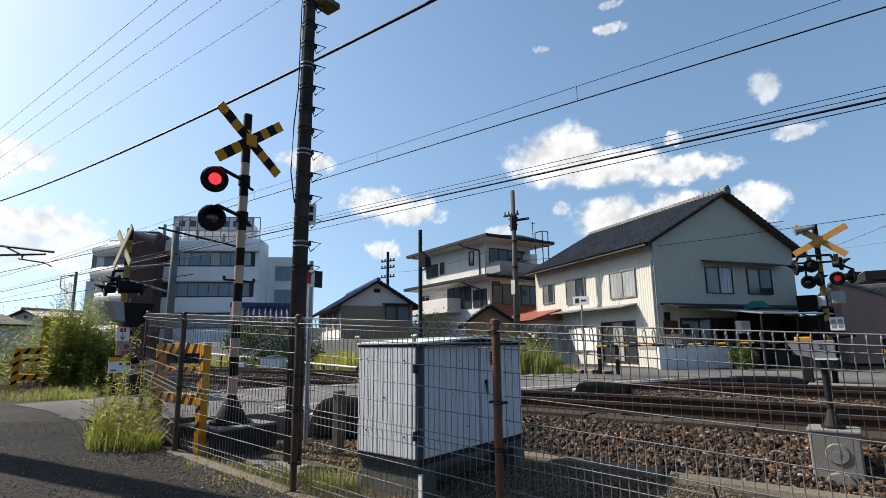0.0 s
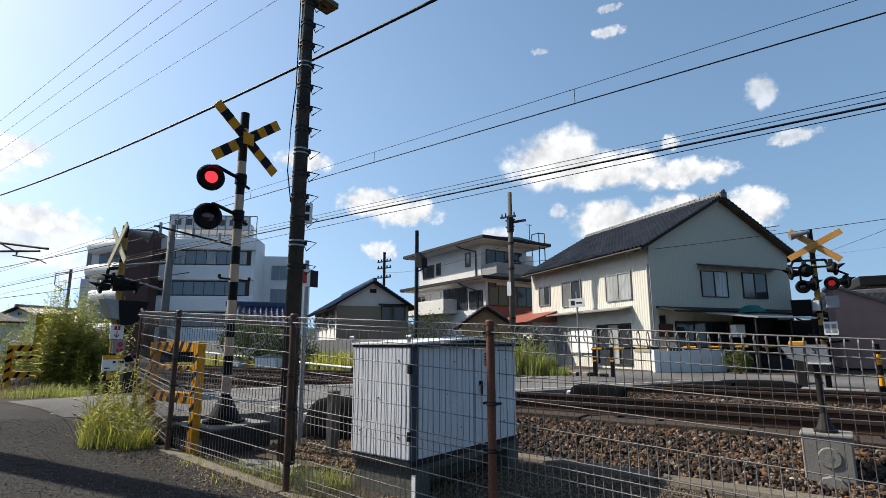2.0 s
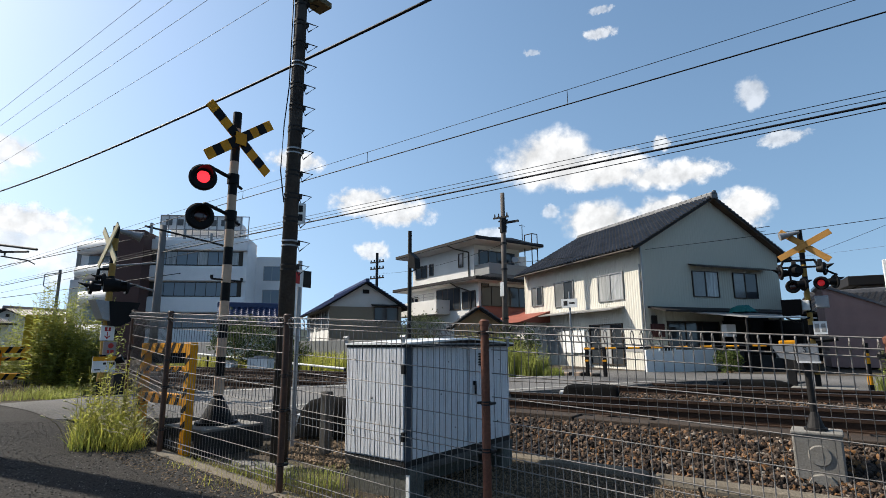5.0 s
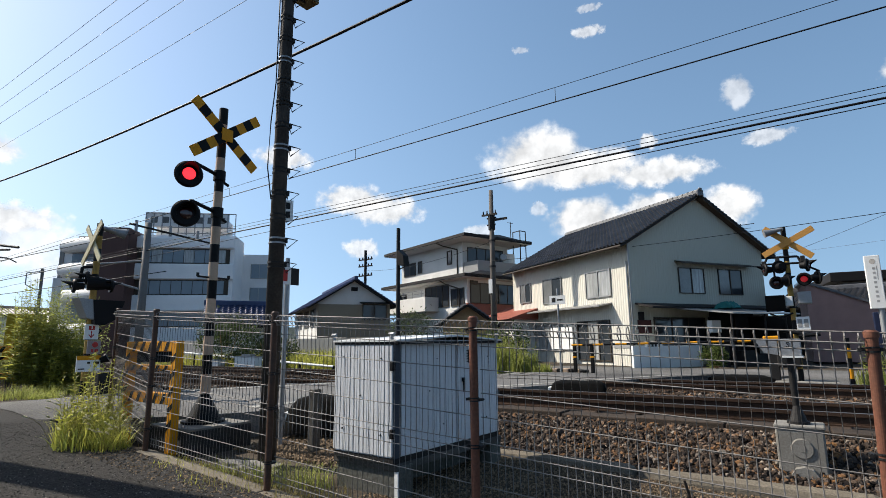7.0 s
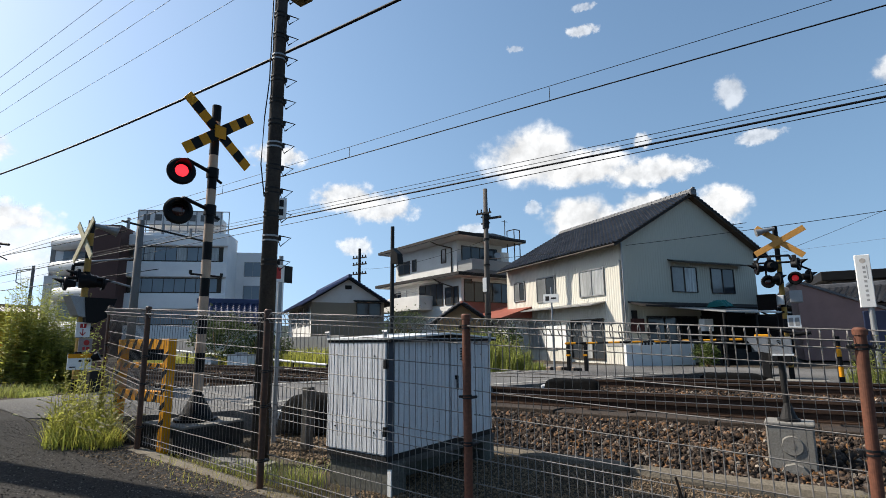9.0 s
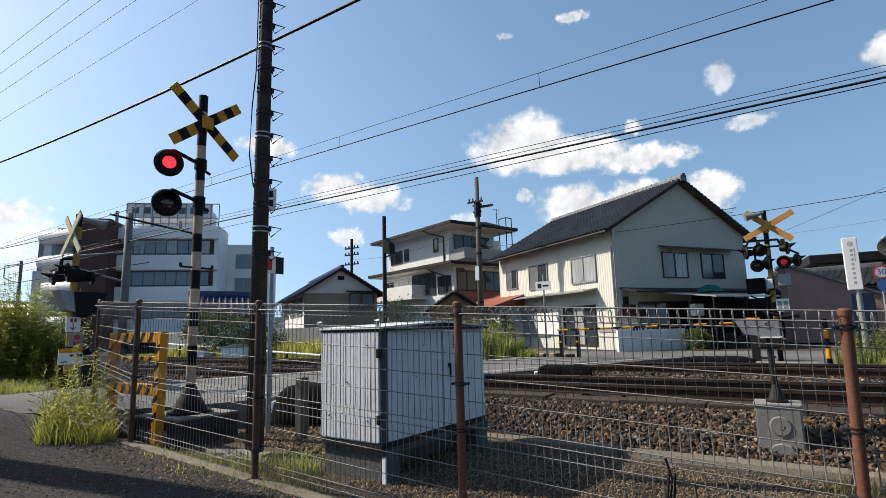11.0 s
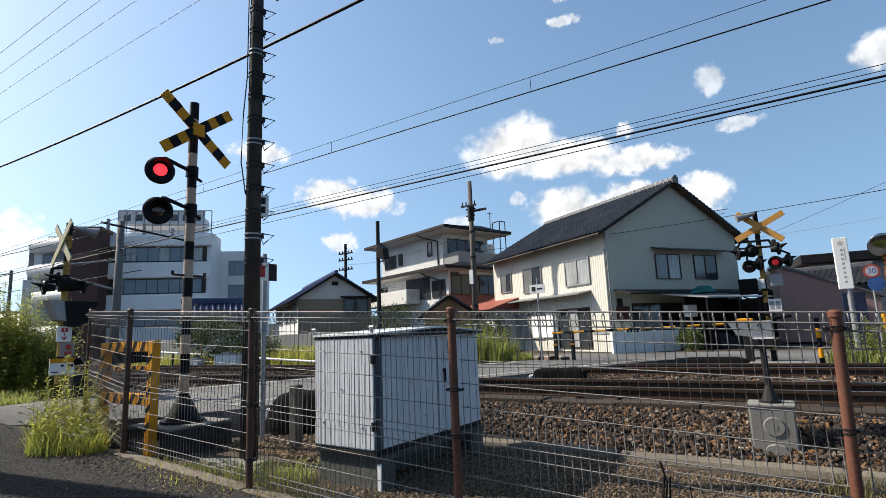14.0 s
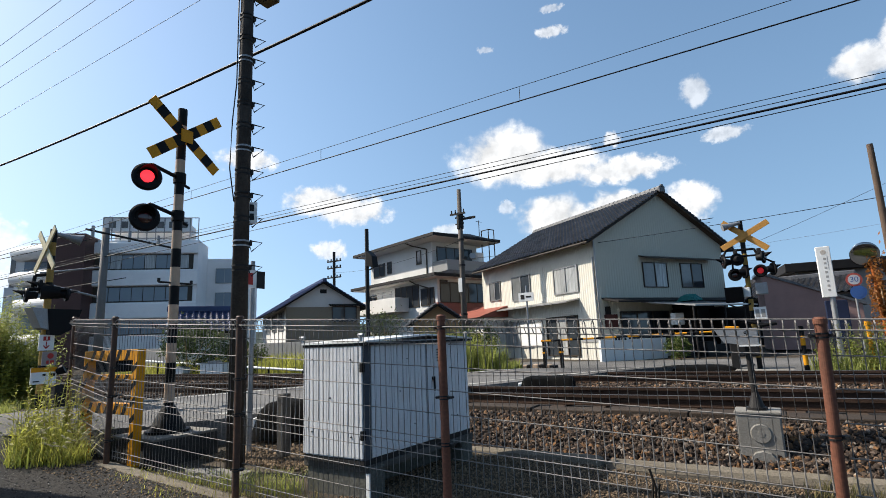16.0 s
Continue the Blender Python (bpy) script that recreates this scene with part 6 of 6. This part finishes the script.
cable("overhead_wire", (-25.2, 11.6, 6.6), (-90, 2.5, 5.5), 0.3, 0.02, CABLE, "feeder wire to the distant poles")
cable("overhead_wire", (-25.2, 13.2, 5.0), (-80, 3.5, 4.0), 0.3, 0.02, CABLE, "feeder wire to the distant poles")


# ---------------------------------------------------------------- plants
def blades(name, spots, count, h, w, material, seed, bend=0.5):
    """Grass blades: curved strips."""
    rng = np.random.default_rng(seed)
    vs, fs = [], []
    for _ in range(count):
        cx_, cy_, rad, hs = spots[rng.integers(len(spots))]
        a, rr_ = rng.uniform(0, 6.28), rad * math.sqrt(rng.uniform())
        x, y = cx_ + rr_ * math.cos(a), cy_ + rr_ * math.sin(a)
        z = ground_z(x, y) - 0.02
        hh = h * hs * rng.uniform(0.45, 1.1)
        ww = w * rng.uniform(0.6, 1.2)
        da = rng.uniform(0, 6.28)
        lean = bend * hh * rng.uniform(0.2, 1.0)
        dx, dy = math.cos(da), math.sin(da)
        px, py = -dy * ww / 2, dx * ww / 2
        b = len(vs)
        for t_ in (0, 0.4, 0.75):
            k_ = 1 - t_ * 0.75
            ox, oy = x + dx * lean * t_ * t_, y + dy * lean * t_ * t_
            vs += [(ox - px * k_, oy - py * k_, z + hh * t_), (ox + px * k_, oy + py * k_, z + hh * t_)]
        vs.append((x + dx * lean, y + dy * lean, z + hh * (1 - 0.12 * bend)))
        fs += [(b, b + 1, b + 3, b + 2), (b + 2, b + 3, b + 5, b + 4), (b + 4, b + 5, b + 6)]
    return raw(name, vs, fs, material)


def weeds(name, spots, count, h, material, seed, leaf=0.09):
    """Tall weeds: stems with many narrow leaves."""
    rng = np.random.default_rng(seed)
    vs, fs = [], []
    for _ in range(count):
        cx_, cy_, rad, hs = spots[rng.integers(len(spots))]
        a, rr_ = rng.uniform(0, 6.28), rad * math.sqrt(rng.uniform())
        x, y = cx_ + rr_ * math.cos(a), cy_ + rr_ * math.sin(a)
        z = ground_z(x, y) - 0.03
        hh = h * hs * rng.uniform(0.5, 1.1)
        lx, ly = rng.normal(0, 0.09, 2) * hh
        b = len(vs)
        for ox, oy in ((-0.006, 0), (0.006, 0), (0, 0.008)):
            vs += [(x + ox, y + oy, z), (x + lx + ox * 0.4, y + ly + oy * 0.4, z + hh)]
        fs += [(b, b + 2, b + 3, b + 1), (b + 2, b + 4, b + 5, b + 3), (b + 4, b, b + 1, b + 5)]
        n = int(hh / 0.035)
        for i in range(n):
            t_ = 0.12 + 0.88 * i / n
            da = i * 2.4 + rng.uniform(-0.4, 0.4)
            ll = leaf * rng.uniform(0.6, 1.3) * (1.15 - 0.7 * t_)
            sx, sy, sz = x + lx * t_, y + ly * t_, z + hh * t_
            dx, dy = math.cos(da), math.sin(da)
            up = rng.uniform(-0.1, 0.7) * ll
            wd = ll * 0.16
            b = len(vs)
            vs += [(sx, sy, sz), (sx + dx * ll * 0.5 - dy * wd, sy + dy * ll * 0.5 + dx * wd, sz + up * 0.7), (sx + dx * ll, sy + dy * ll, sz + up * 0.6), (sx + dx * ll * 0.5 + dy * wd, sy + dy * ll * 0.5 - dx * wd, sz + up * 0.7)]
            fs.append((b, b + 1, b + 2, b + 3))
    return raw(name, vs, fs, material)


tagged(blades("grass", [(-6.55, 2.72, 0.3, 0.9), (-6.85, 2.85, 0.3, 1.0), (-6.25, 2.84, 0.2, 0.7), (-7.2, 3.1, 0.3, 1.1)], 900, 0.44, 0.010, GRASS, 11, 1.1), "bright green grass tuft growing at the fence end", "grass", kind="stuff")
tagged(weeds("weed", [(-6.7, 2.8, 0.35, 0.7), (-7.1, 3.0, 0.35, 1.0), (-7.5, 3.25, 0.3, 1.15)], 75, 0.8, GRASS, 12, 0.12), "seeding green weeds at the fence end", "weeds", kind="stuff")
tagged(blades("grass", [(-4.3, 3.25, 0.5, 1.0), (-3.7, 3.3, 0.4, 0.8), (-4.6, 3.6, 0.5, 0.9), (-5.0, 3.3, 0.4, 0.7), (-3.5, 3.1, 0.25, 0.7)], 1300, 0.15, 0.006, GRASS_DRY, 13, 0.9), "thin dry grass under the mesh fence", "grass", kind="stuff")
tagged(blades("grass", [(-4.3, 3.15, 0.5, 1.0), (-4.6, 3.05, 0.4, 0.8), (-5.2, 3.05, 0.3, 0.8)], 260, 0.13, 0.007, GRASS, 14, 0.9), "low green grass along the fence footing", "grass", kind="stuff")
tagged(blades("grass", [(0.9, 5.0, 0.5, 1), (0.4, 5.5, 0.3, 0.8), (1.6, 4.5, 0.5, 1)], 500, 0.25, 0.008, GRASS_DRY, 15, 0.8), "sparse dry grass on the gravel", "grass", kind="stuff")


def foxtails(spots, count, h, seed):
    """Arching stems with drooping seed heads."""
    rng = np.random.default_rng(seed)
    stems, heads = [], []
    for _ in range(count):
        cx_, cy_, rad, hs = spots[rng.integers(len(spots))]
        a, rr_ = rng.uniform(0, 6.28), rad * math.sqrt(rng.uniform())
        x, y = cx_ + rr_ * math.cos(a), cy_ + rr_ * math.sin(a)
        z, hh, da = ground_z(x, y) - 0.02, h * hs * rng.uniform(0.7, 1.15), rng.uniform(0, 6.28)
        dx, dy, ln = math.cos(da), math.sin(da), hh * rng.uniform(0.2, 0.55)
        arc = [Vector((x + dx * ln * u * u, y + dy * ln * u * u, z + hh * (u - 0.22 * u ** 3))) for u in (0, 0.35, 0.65, 0.85, 1)]
        stems.append((arc, 0.0016))
        p, d = arc[-1], (arc[-1] - arc[-2]).normalized()
        for k, r in ((0, 0.004), (0.018, 0.009), (0.04, 0.007)):
            heads.append(([p + d * k, p + d * (k + 0.024) - Vector((0, 0, k * 0.3))], r))
    v, f = tubes(stems, 3)
    tagged(raw("grass", v, f, GRASS_DRY), "thin arching stems of foxtail grass at the fence end", "grass", kind="stuff")
    v, f = tubes(heads, 5)
    return tagged(raw("grass", v, f, mat("seed_head", (0.75, 0.68, 0.38), rough=0.9, island=0.3)), "fuzzy seed heads of foxtail grass", "grass", kind="stuff")


foxtails([(-6.55, 2.72, 0.35, 0.9), (-6.85, 2.85, 0.35, 1.0), (-7.3, 3.1, 0.3, 1.15), (-6.2, 2.85, 0.25, 0.7)], 80, 0.55, 41)
tagged(blades("grass", [(-6.55, 2.72, 0.32, 0.9), (-6.85, 2.85, 0.32, 1.0), (-7.2, 3.1, 0.3, 1.1)], 450, 0.30, 0.016, leaf_mat("broad_blade", (0.36, 0.42, 0.09)), 42, 1.3), "broad dark green blades low in the tuft", "grass", kind="stuff")
tagged(blades("grass", [(-4.15, 3.42, 0.28, 1.0), (-4.45, 3.5, 0.3, 0.9), (-3.95, 3.6, 0.2, 1.1), (-4.75, 3.35, 0.25, 0.7)], 520, 0.24, 0.008, WEED, 44, 1.0), "green and straw grass at the foot of the cabinet", "grass", kind="stuff")
FAR_LEFT = [(-13.6, 4.6, 0.6, 1.15), (-14.1, 5.1, 0.7, 1.1), (-14.9, 5.6, 0.7, 1.0), (-17.5, 4.4, 1.2, 1.0), (-18.2, 5.6, 1.3, 1.05), (-17.0, 3.6, 1.1, 1.0), (-16.4, 5.2, 0.7, 0.8), (-13.0, 4.9, 0.5, 0.7), (-13.3, 4.4, 0.35, 1.2), (-12.6, 4.9, 0.3, 0.9)]
tagged(weeds("weed", FAR_LEFT, 400, 1.95, WEED, 16, 0.19), "tall green weeds crowding the far side of the lane", "weeds", kind="stuff")
tagged(weeds("weed", [(-13.4, 4.45, 0.4, 1.0), (-12.9, 4.9, 0.6, 0.5), (-15.3, 3.2, 0.8, 0.45)], 130, 1.9, GRASS, 26, 0.17), "sunlit yellow-green weeds beside the lane", "weeds", kind="stuff")
tagged(blades("grass", [(-12.0, 3.6, 0.5, 1.0), (-12.2, 4.3, 0.6, 1.2), (-11.7, 5.2, 0.4, 0.8), (-11.5, 4.0, 0.3, 0.7)], 1700, 0.2, 0.014, WEED, 17, 0.9), "bright grass verge beside the lane", "grass", kind="stuff")
tagged(blades("grass", [(-12.4, 3.2, 0.9, 0.6), (-13.8, 3.4, 0.9, 0.7)], 600, 0.3, 0.012, GRASS_DRY, 27, 0.9), "dry grass at the lane edge", "grass", kind="stuff")
tagged(blades("grass", [(-17, 16.0, 1.5, 1.0), (-20, 16.5, 1.8, 1.0), (-23, 16, 1.8, 0.9), (-15.3, 16.6, 1.0, 1.1), (-27, 15.5, 2, 0.8)], 6000, 1.0, 0.03, GRASS, 18, 0.5), "tall yellow-green grass beyond the tracks", "grass", kind="stuff")
tagged(blades("grass", [(-9.6, 17.8, 0.8, 1.0), (-10.6, 18.0, 0.9, 1.2), (-11.8, 18, 0.9, 1.0), (-8.7, 17.7, 0.6, 0.7), (-7.9, 17.6, 0.4, 0.35)], 3600, 1.25, 0.03, WEED, 19, 0.4), "tall green grass by the far street", "grass", kind="stuff")
tagged(weeds("weed", [(-10.2, 18.0, 1.0, 1), (-11.5, 18.2, 0.9, 1.1), (-9.0, 17.9, 0.7, 0.8)], 170, 1.6, WEED, 20, 0.16), "tall weeds by the far street", "weeds", kind="stuff")
tagged(weeds("weed", [(2.0, 17.2, 1.0, 0.9), (3.5, 17.5, 1.2, 1.0), (5.5, 18, 1.6, 1.0)], 260, 1.3, WEED, 21, 0.16), "green weeds along the far side of the tracks", "weeds", kind="stuff")
tagged(blades("grass", [(2.0, 16.9, 1.2, 1.0), (4.0, 17.2, 1.4, 1.0), (6, 17.4, 1.6, 1)], 2200, 0.5, 0.025, WEED, 22, 0.5), "green grass along the far side of the tracks", "grass", kind="stuff")


def bush(at, rx_, ry_, rz_, count, seed, label, material=BUSH):
    """A shrub: short limbs with clumps of small leaves, uneven outline."""
    rng = np.random.default_rng(seed)
    b = thing("bush", at, label, "bush")
    limbs = []
    for i in range(7):
        a = i * 0.9
        limbs.append(([(0, 0, 0), (0.3 * rx_ * math.cos(a), 0.3 * ry_ * math.sin(a), rz_ * 0.5), (0.6 * rx_ * math.cos(a), 0.6 * ry_ * math.sin(a), rz_ * 1.2)], 0.02))
    v, f = tubes(limbs, 5)
    raw("branches", v, f, WOOD, b)
    cl = [(rng.normal(0, 0.5) * rx_, rng.normal(0, 0.5) * ry_, rz_ * (0.35 + rng.uniform(0, 1.3)), rng.uniform(0.15, 0.4)) for _ in range(22)]
    vs, fs = [], []
    for _ in range(count):
        c = cl[rng.integers(len(cl))]
        p = np.array(c[:3]) + rng.normal(0, 1, 3) * c[3] * np.array([rx_, ry_, rz_]) * 0.6
        p[2] = max(0.03, p[2])
        u = rng.normal(0, 1, 3)
        u /= np.linalg.norm(u)
        w = np.cross(u, rng.normal(0, 1, 3))
        w /= np.linalg.norm(w)
        s = rng.uniform(0.04, 0.09)
        k_ = len(vs)
        vs += [tuple(p - u * s), tuple(p + w * s * 0.45), tuple(p + u * s), tuple(p - w * s * 0.45)]
        fs.append((k_, k_ + 1, k_ + 2, k_ + 3))
    raw("leaves", vs, fs, material, b)
    return b


bush((-22.5, 14.8, 0.4), 1.6, 1.4, 1.3, 3500, 31, "dark leafy shrub beyond the crossing")
bush((-20.0, 15.6, 0.4), 1.6, 1.0, 1.0, 2500, 32, "dark leafy shrub beyond the crossing")
bush((-19.2, 24.8, 0.6), 1.5, 1.2, 1.5, 2500, 33, "green shrub in front of the white house")
bush((-3.2, 24.2, 0.3), 0.55, 0.5, 0.5, 1100, 34, "small dark green shrub by the carport", leaf_mat("shrub_leaf", (0.14, 0.19, 0.05)))
bush((6.5, 24.5, 0.3), 1.6, 1.0, 1.6, 3500, 36, "rust-tinged shrub by the street", BUSH)
bush((-10.3, 19.6, 0.3), 1.0, 0.8, 1.0, 2000, 37, "green shrub by the far street", BUSH)

bush((3.35, 21.9, 0.3), 0.3, 0.3, 1.9, 1800, 38, "dry orange vine climbing the mirror pole", leaf_mat("dry_vine", (0.50, 0.20, 0.05)))

# ---------------------------------------------------------------- distance
HILL = mat("far_hill", (0.06, 0.085, 0.075), rough=0.95, scale=0.02, vary=0.3, bump=0.0, bscale=0.1)
hv, hf = [], []
for i in range(81):
    a = radians(-130 + i * 2.3)
    r_ = 1500
    h_ = 62 + 26 * noise.noise((i * 0.16, 3, 0)) + 10 * noise.noise((i * 0.6, 1, 0))
    hv += [(r_ * math.sin(a), r_ * math.cos(a), -5), (r_ * 1.12 * math.sin(a), r_ * 1.12 * math.cos(a), max(20, h_))]
    if i:
        k_ = 2 * i
        hf.append((k_ - 2, k_, k_ + 1, k_ - 1))
tagged(raw("backdrop", hv, hf, HILL), "low hazy blue-green hills on the horizon", "hills", kind="structure")


def cloud_mat(seed, aspect, dense):
    m = bpy.data.materials.new("cloud")
    m.use_nodes = True
    n, l = m.node_tree.nodes, m.node_tree.links
    n.remove(n["Principled BSDF"])
    tc = n.new("ShaderNodeTexCoord")
    off = n.new("ShaderNodeVectorMath")
    off.operation = "ADD"
    off.inputs[1].default_value = (seed * 7.3, seed * 3.1, seed * 1.7)
    wide = n.new("ShaderNodeVectorMath")
    wide.operation = "MULTIPLY"
    wide.inputs[1].default_value = (aspect, 1, 1)
    l.new(tc.outputs["Object"], wide.inputs[0])
    l.new(wide.outputs[0], off.inputs[0])
    nz = n.new("ShaderNodeTexNoise")
    nz.inputs["Scale"].default_value = 1.35
    nz.inputs["Detail"].default_value = 7
    nz.inputs["Roughness"].default_value = 0.58
    l.new(off.outputs[0], nz.inputs["Vector"])
    ln = n.new("ShaderNodeVectorMath")
    ln.operation = "LENGTH"
    l.new(tc.outputs["Object"], ln.inputs[0])
    rad = n.new("ShaderNodeMath")
    rad.operation = "MULTIPLY_ADD"
    rad.inputs[1].default_value = -2.1
    rad.inputs[2].default_value = 1.6
    l.new(ln.outputs["Value"], rad.inputs[0])
    mul = n.new("ShaderNodeMath")
    mul.operation = "MULTIPLY_ADD"
    l.new(nz.outputs[0], mul.inputs[0])
    mul.inputs[1].default_value = 2.2
    mul.inputs[2].default_value = -1.1
    sm = n.new("ShaderNodeMath")
    sm.operation = "ADD"
    l.new(rad.outputs[0], sm.inputs[0])
    l.new(mul.outputs[0], sm.inputs[1])
    mr_ = n.new("ShaderNodeMapRange")
    mr_.interpolation_type = "SMOOTHSTEP"
    mr_.inputs["From Min"].default_value = 0.02
    mr_.inputs["From Max"].default_value = 0.75
    mr_.inputs["To Max"].default_value = 0.97 * dense
    l.new(sm.outputs[0], mr_.inputs["Value"])
    em = n.new("ShaderNodeEmission")
    cr = n.new("ShaderNodeMapRange")
    cr.inputs["From Min"].default_value = 0.35
    cr.inputs["From Max"].default_value = 0.65
    cr.inputs["To Min"].default_value = 0.47
    cr.inputs["To Max"].default_value = 0.72
    l.new(nz.outputs[0], cr.inputs["Value"])
    em.inputs["Color"].default_value = (0.97, 0.985, 1.0, 1)
    l.new(cr.outputs[0], em.inputs["Strength"])
    tr = n.new("ShaderNodeBsdfTransparent")
    mx = n.new("ShaderNodeMixShader")
    l.new(mr_.outputs[0], mx.inputs[0])
    l.new(tr.outputs[0], mx.inputs[1])
    l.new(em.outputs[0], mx.inputs[2])
    l.new(mx.outputs[0], n["Material Output"].inputs["Surface"])
    return m


# the last three are wide faint sheets that paint bright low haze
CLOUDS = [(-23.4, 19.5, 10.2, 6.0, 1), (-18.4, 17.9, 10.5, 3.9, 1), (-11.2, 16.8, 9.6, 2.6, 0.95), (-11.9, 20.0, 1.9, 1.5, 0.8), (-44.4, 15.3, 7.4, 3.2, 0.95), (-40.8, 14.3, 8.2, 3.2, 0.95),
          (-18.6, 12.9, 7.6, 4.3, 1), (-12.0, 13.2, 6.0, 3.2, 0.95), (-5.0, 12.8, 4.8, 3.6, 1), (-23.7, 14.1, 1.8, 1.5, 0.5), (-3.2, 23.2, 2.5, 2.8, 0.6), (-1.2, 18.6, 4.0, 1.5, 0.65),
          (-17.4, 31.3, 3.2, 1.1, 0.7), (-17.1, 33.4, 2.5, 0.8, 0.45), (-25.0, 30.4, 1.8, 0.7, 0.4), (-51.8, 19.2, 5.6, 2.4, 0.95), (-43.3, 10.1, 3.8, 2.1, 0.8), (-30.4, 11.9, 3.3, 1.5, 0.6),
          (-77.2, 16.4, 6.0, 2.6, 0.9), (-75.6, 10.8, 10.0, 2.6, 0.9), (10.3, 21.6, 5.4, 3.0, 0.85), (13.5, 23.0, 4.0, 3.0, 0.9), (-80.0, 9.0, 22.0, 5.5, 0.75), (-66.0, 6.5, 18.0, 4.0, 0.6), (-82.0, 15.0, 12.0, 4.5, 0.7)]
for i, (az, el, w, h, dense) in enumerate(CLOUDS):
    d = 3000.0
    a, e = radians(az), radians(el)
    p = Vector((math.sin(a) * math.cos(e), math.cos(a) * math.cos(e), math.sin(e))) * d
    sw, sh_ = d * math.tan(radians(w / 2)) * 1.5, d * math.tan(radians(h / 2)) * 1.55
    vs = [(-1, -1, 0), (1, -1, 0), (1, 1, 0), (-1, 1, 0)]
    c = raw("cloud", vs, [(0, 1, 2, 3)], cloud_mat(i + 1, w / h, dense))
    c.matrix_world = look(p, (0, 0, 1.5)) @ Matrix.Diagonal((sw, sh_, 1, 1))
    tagged(c, "white glowing sheet of fair-weather cloud and low haze in blue sky", "cloud", group="clouds", kind="structure")
    c.visible_shadow = False
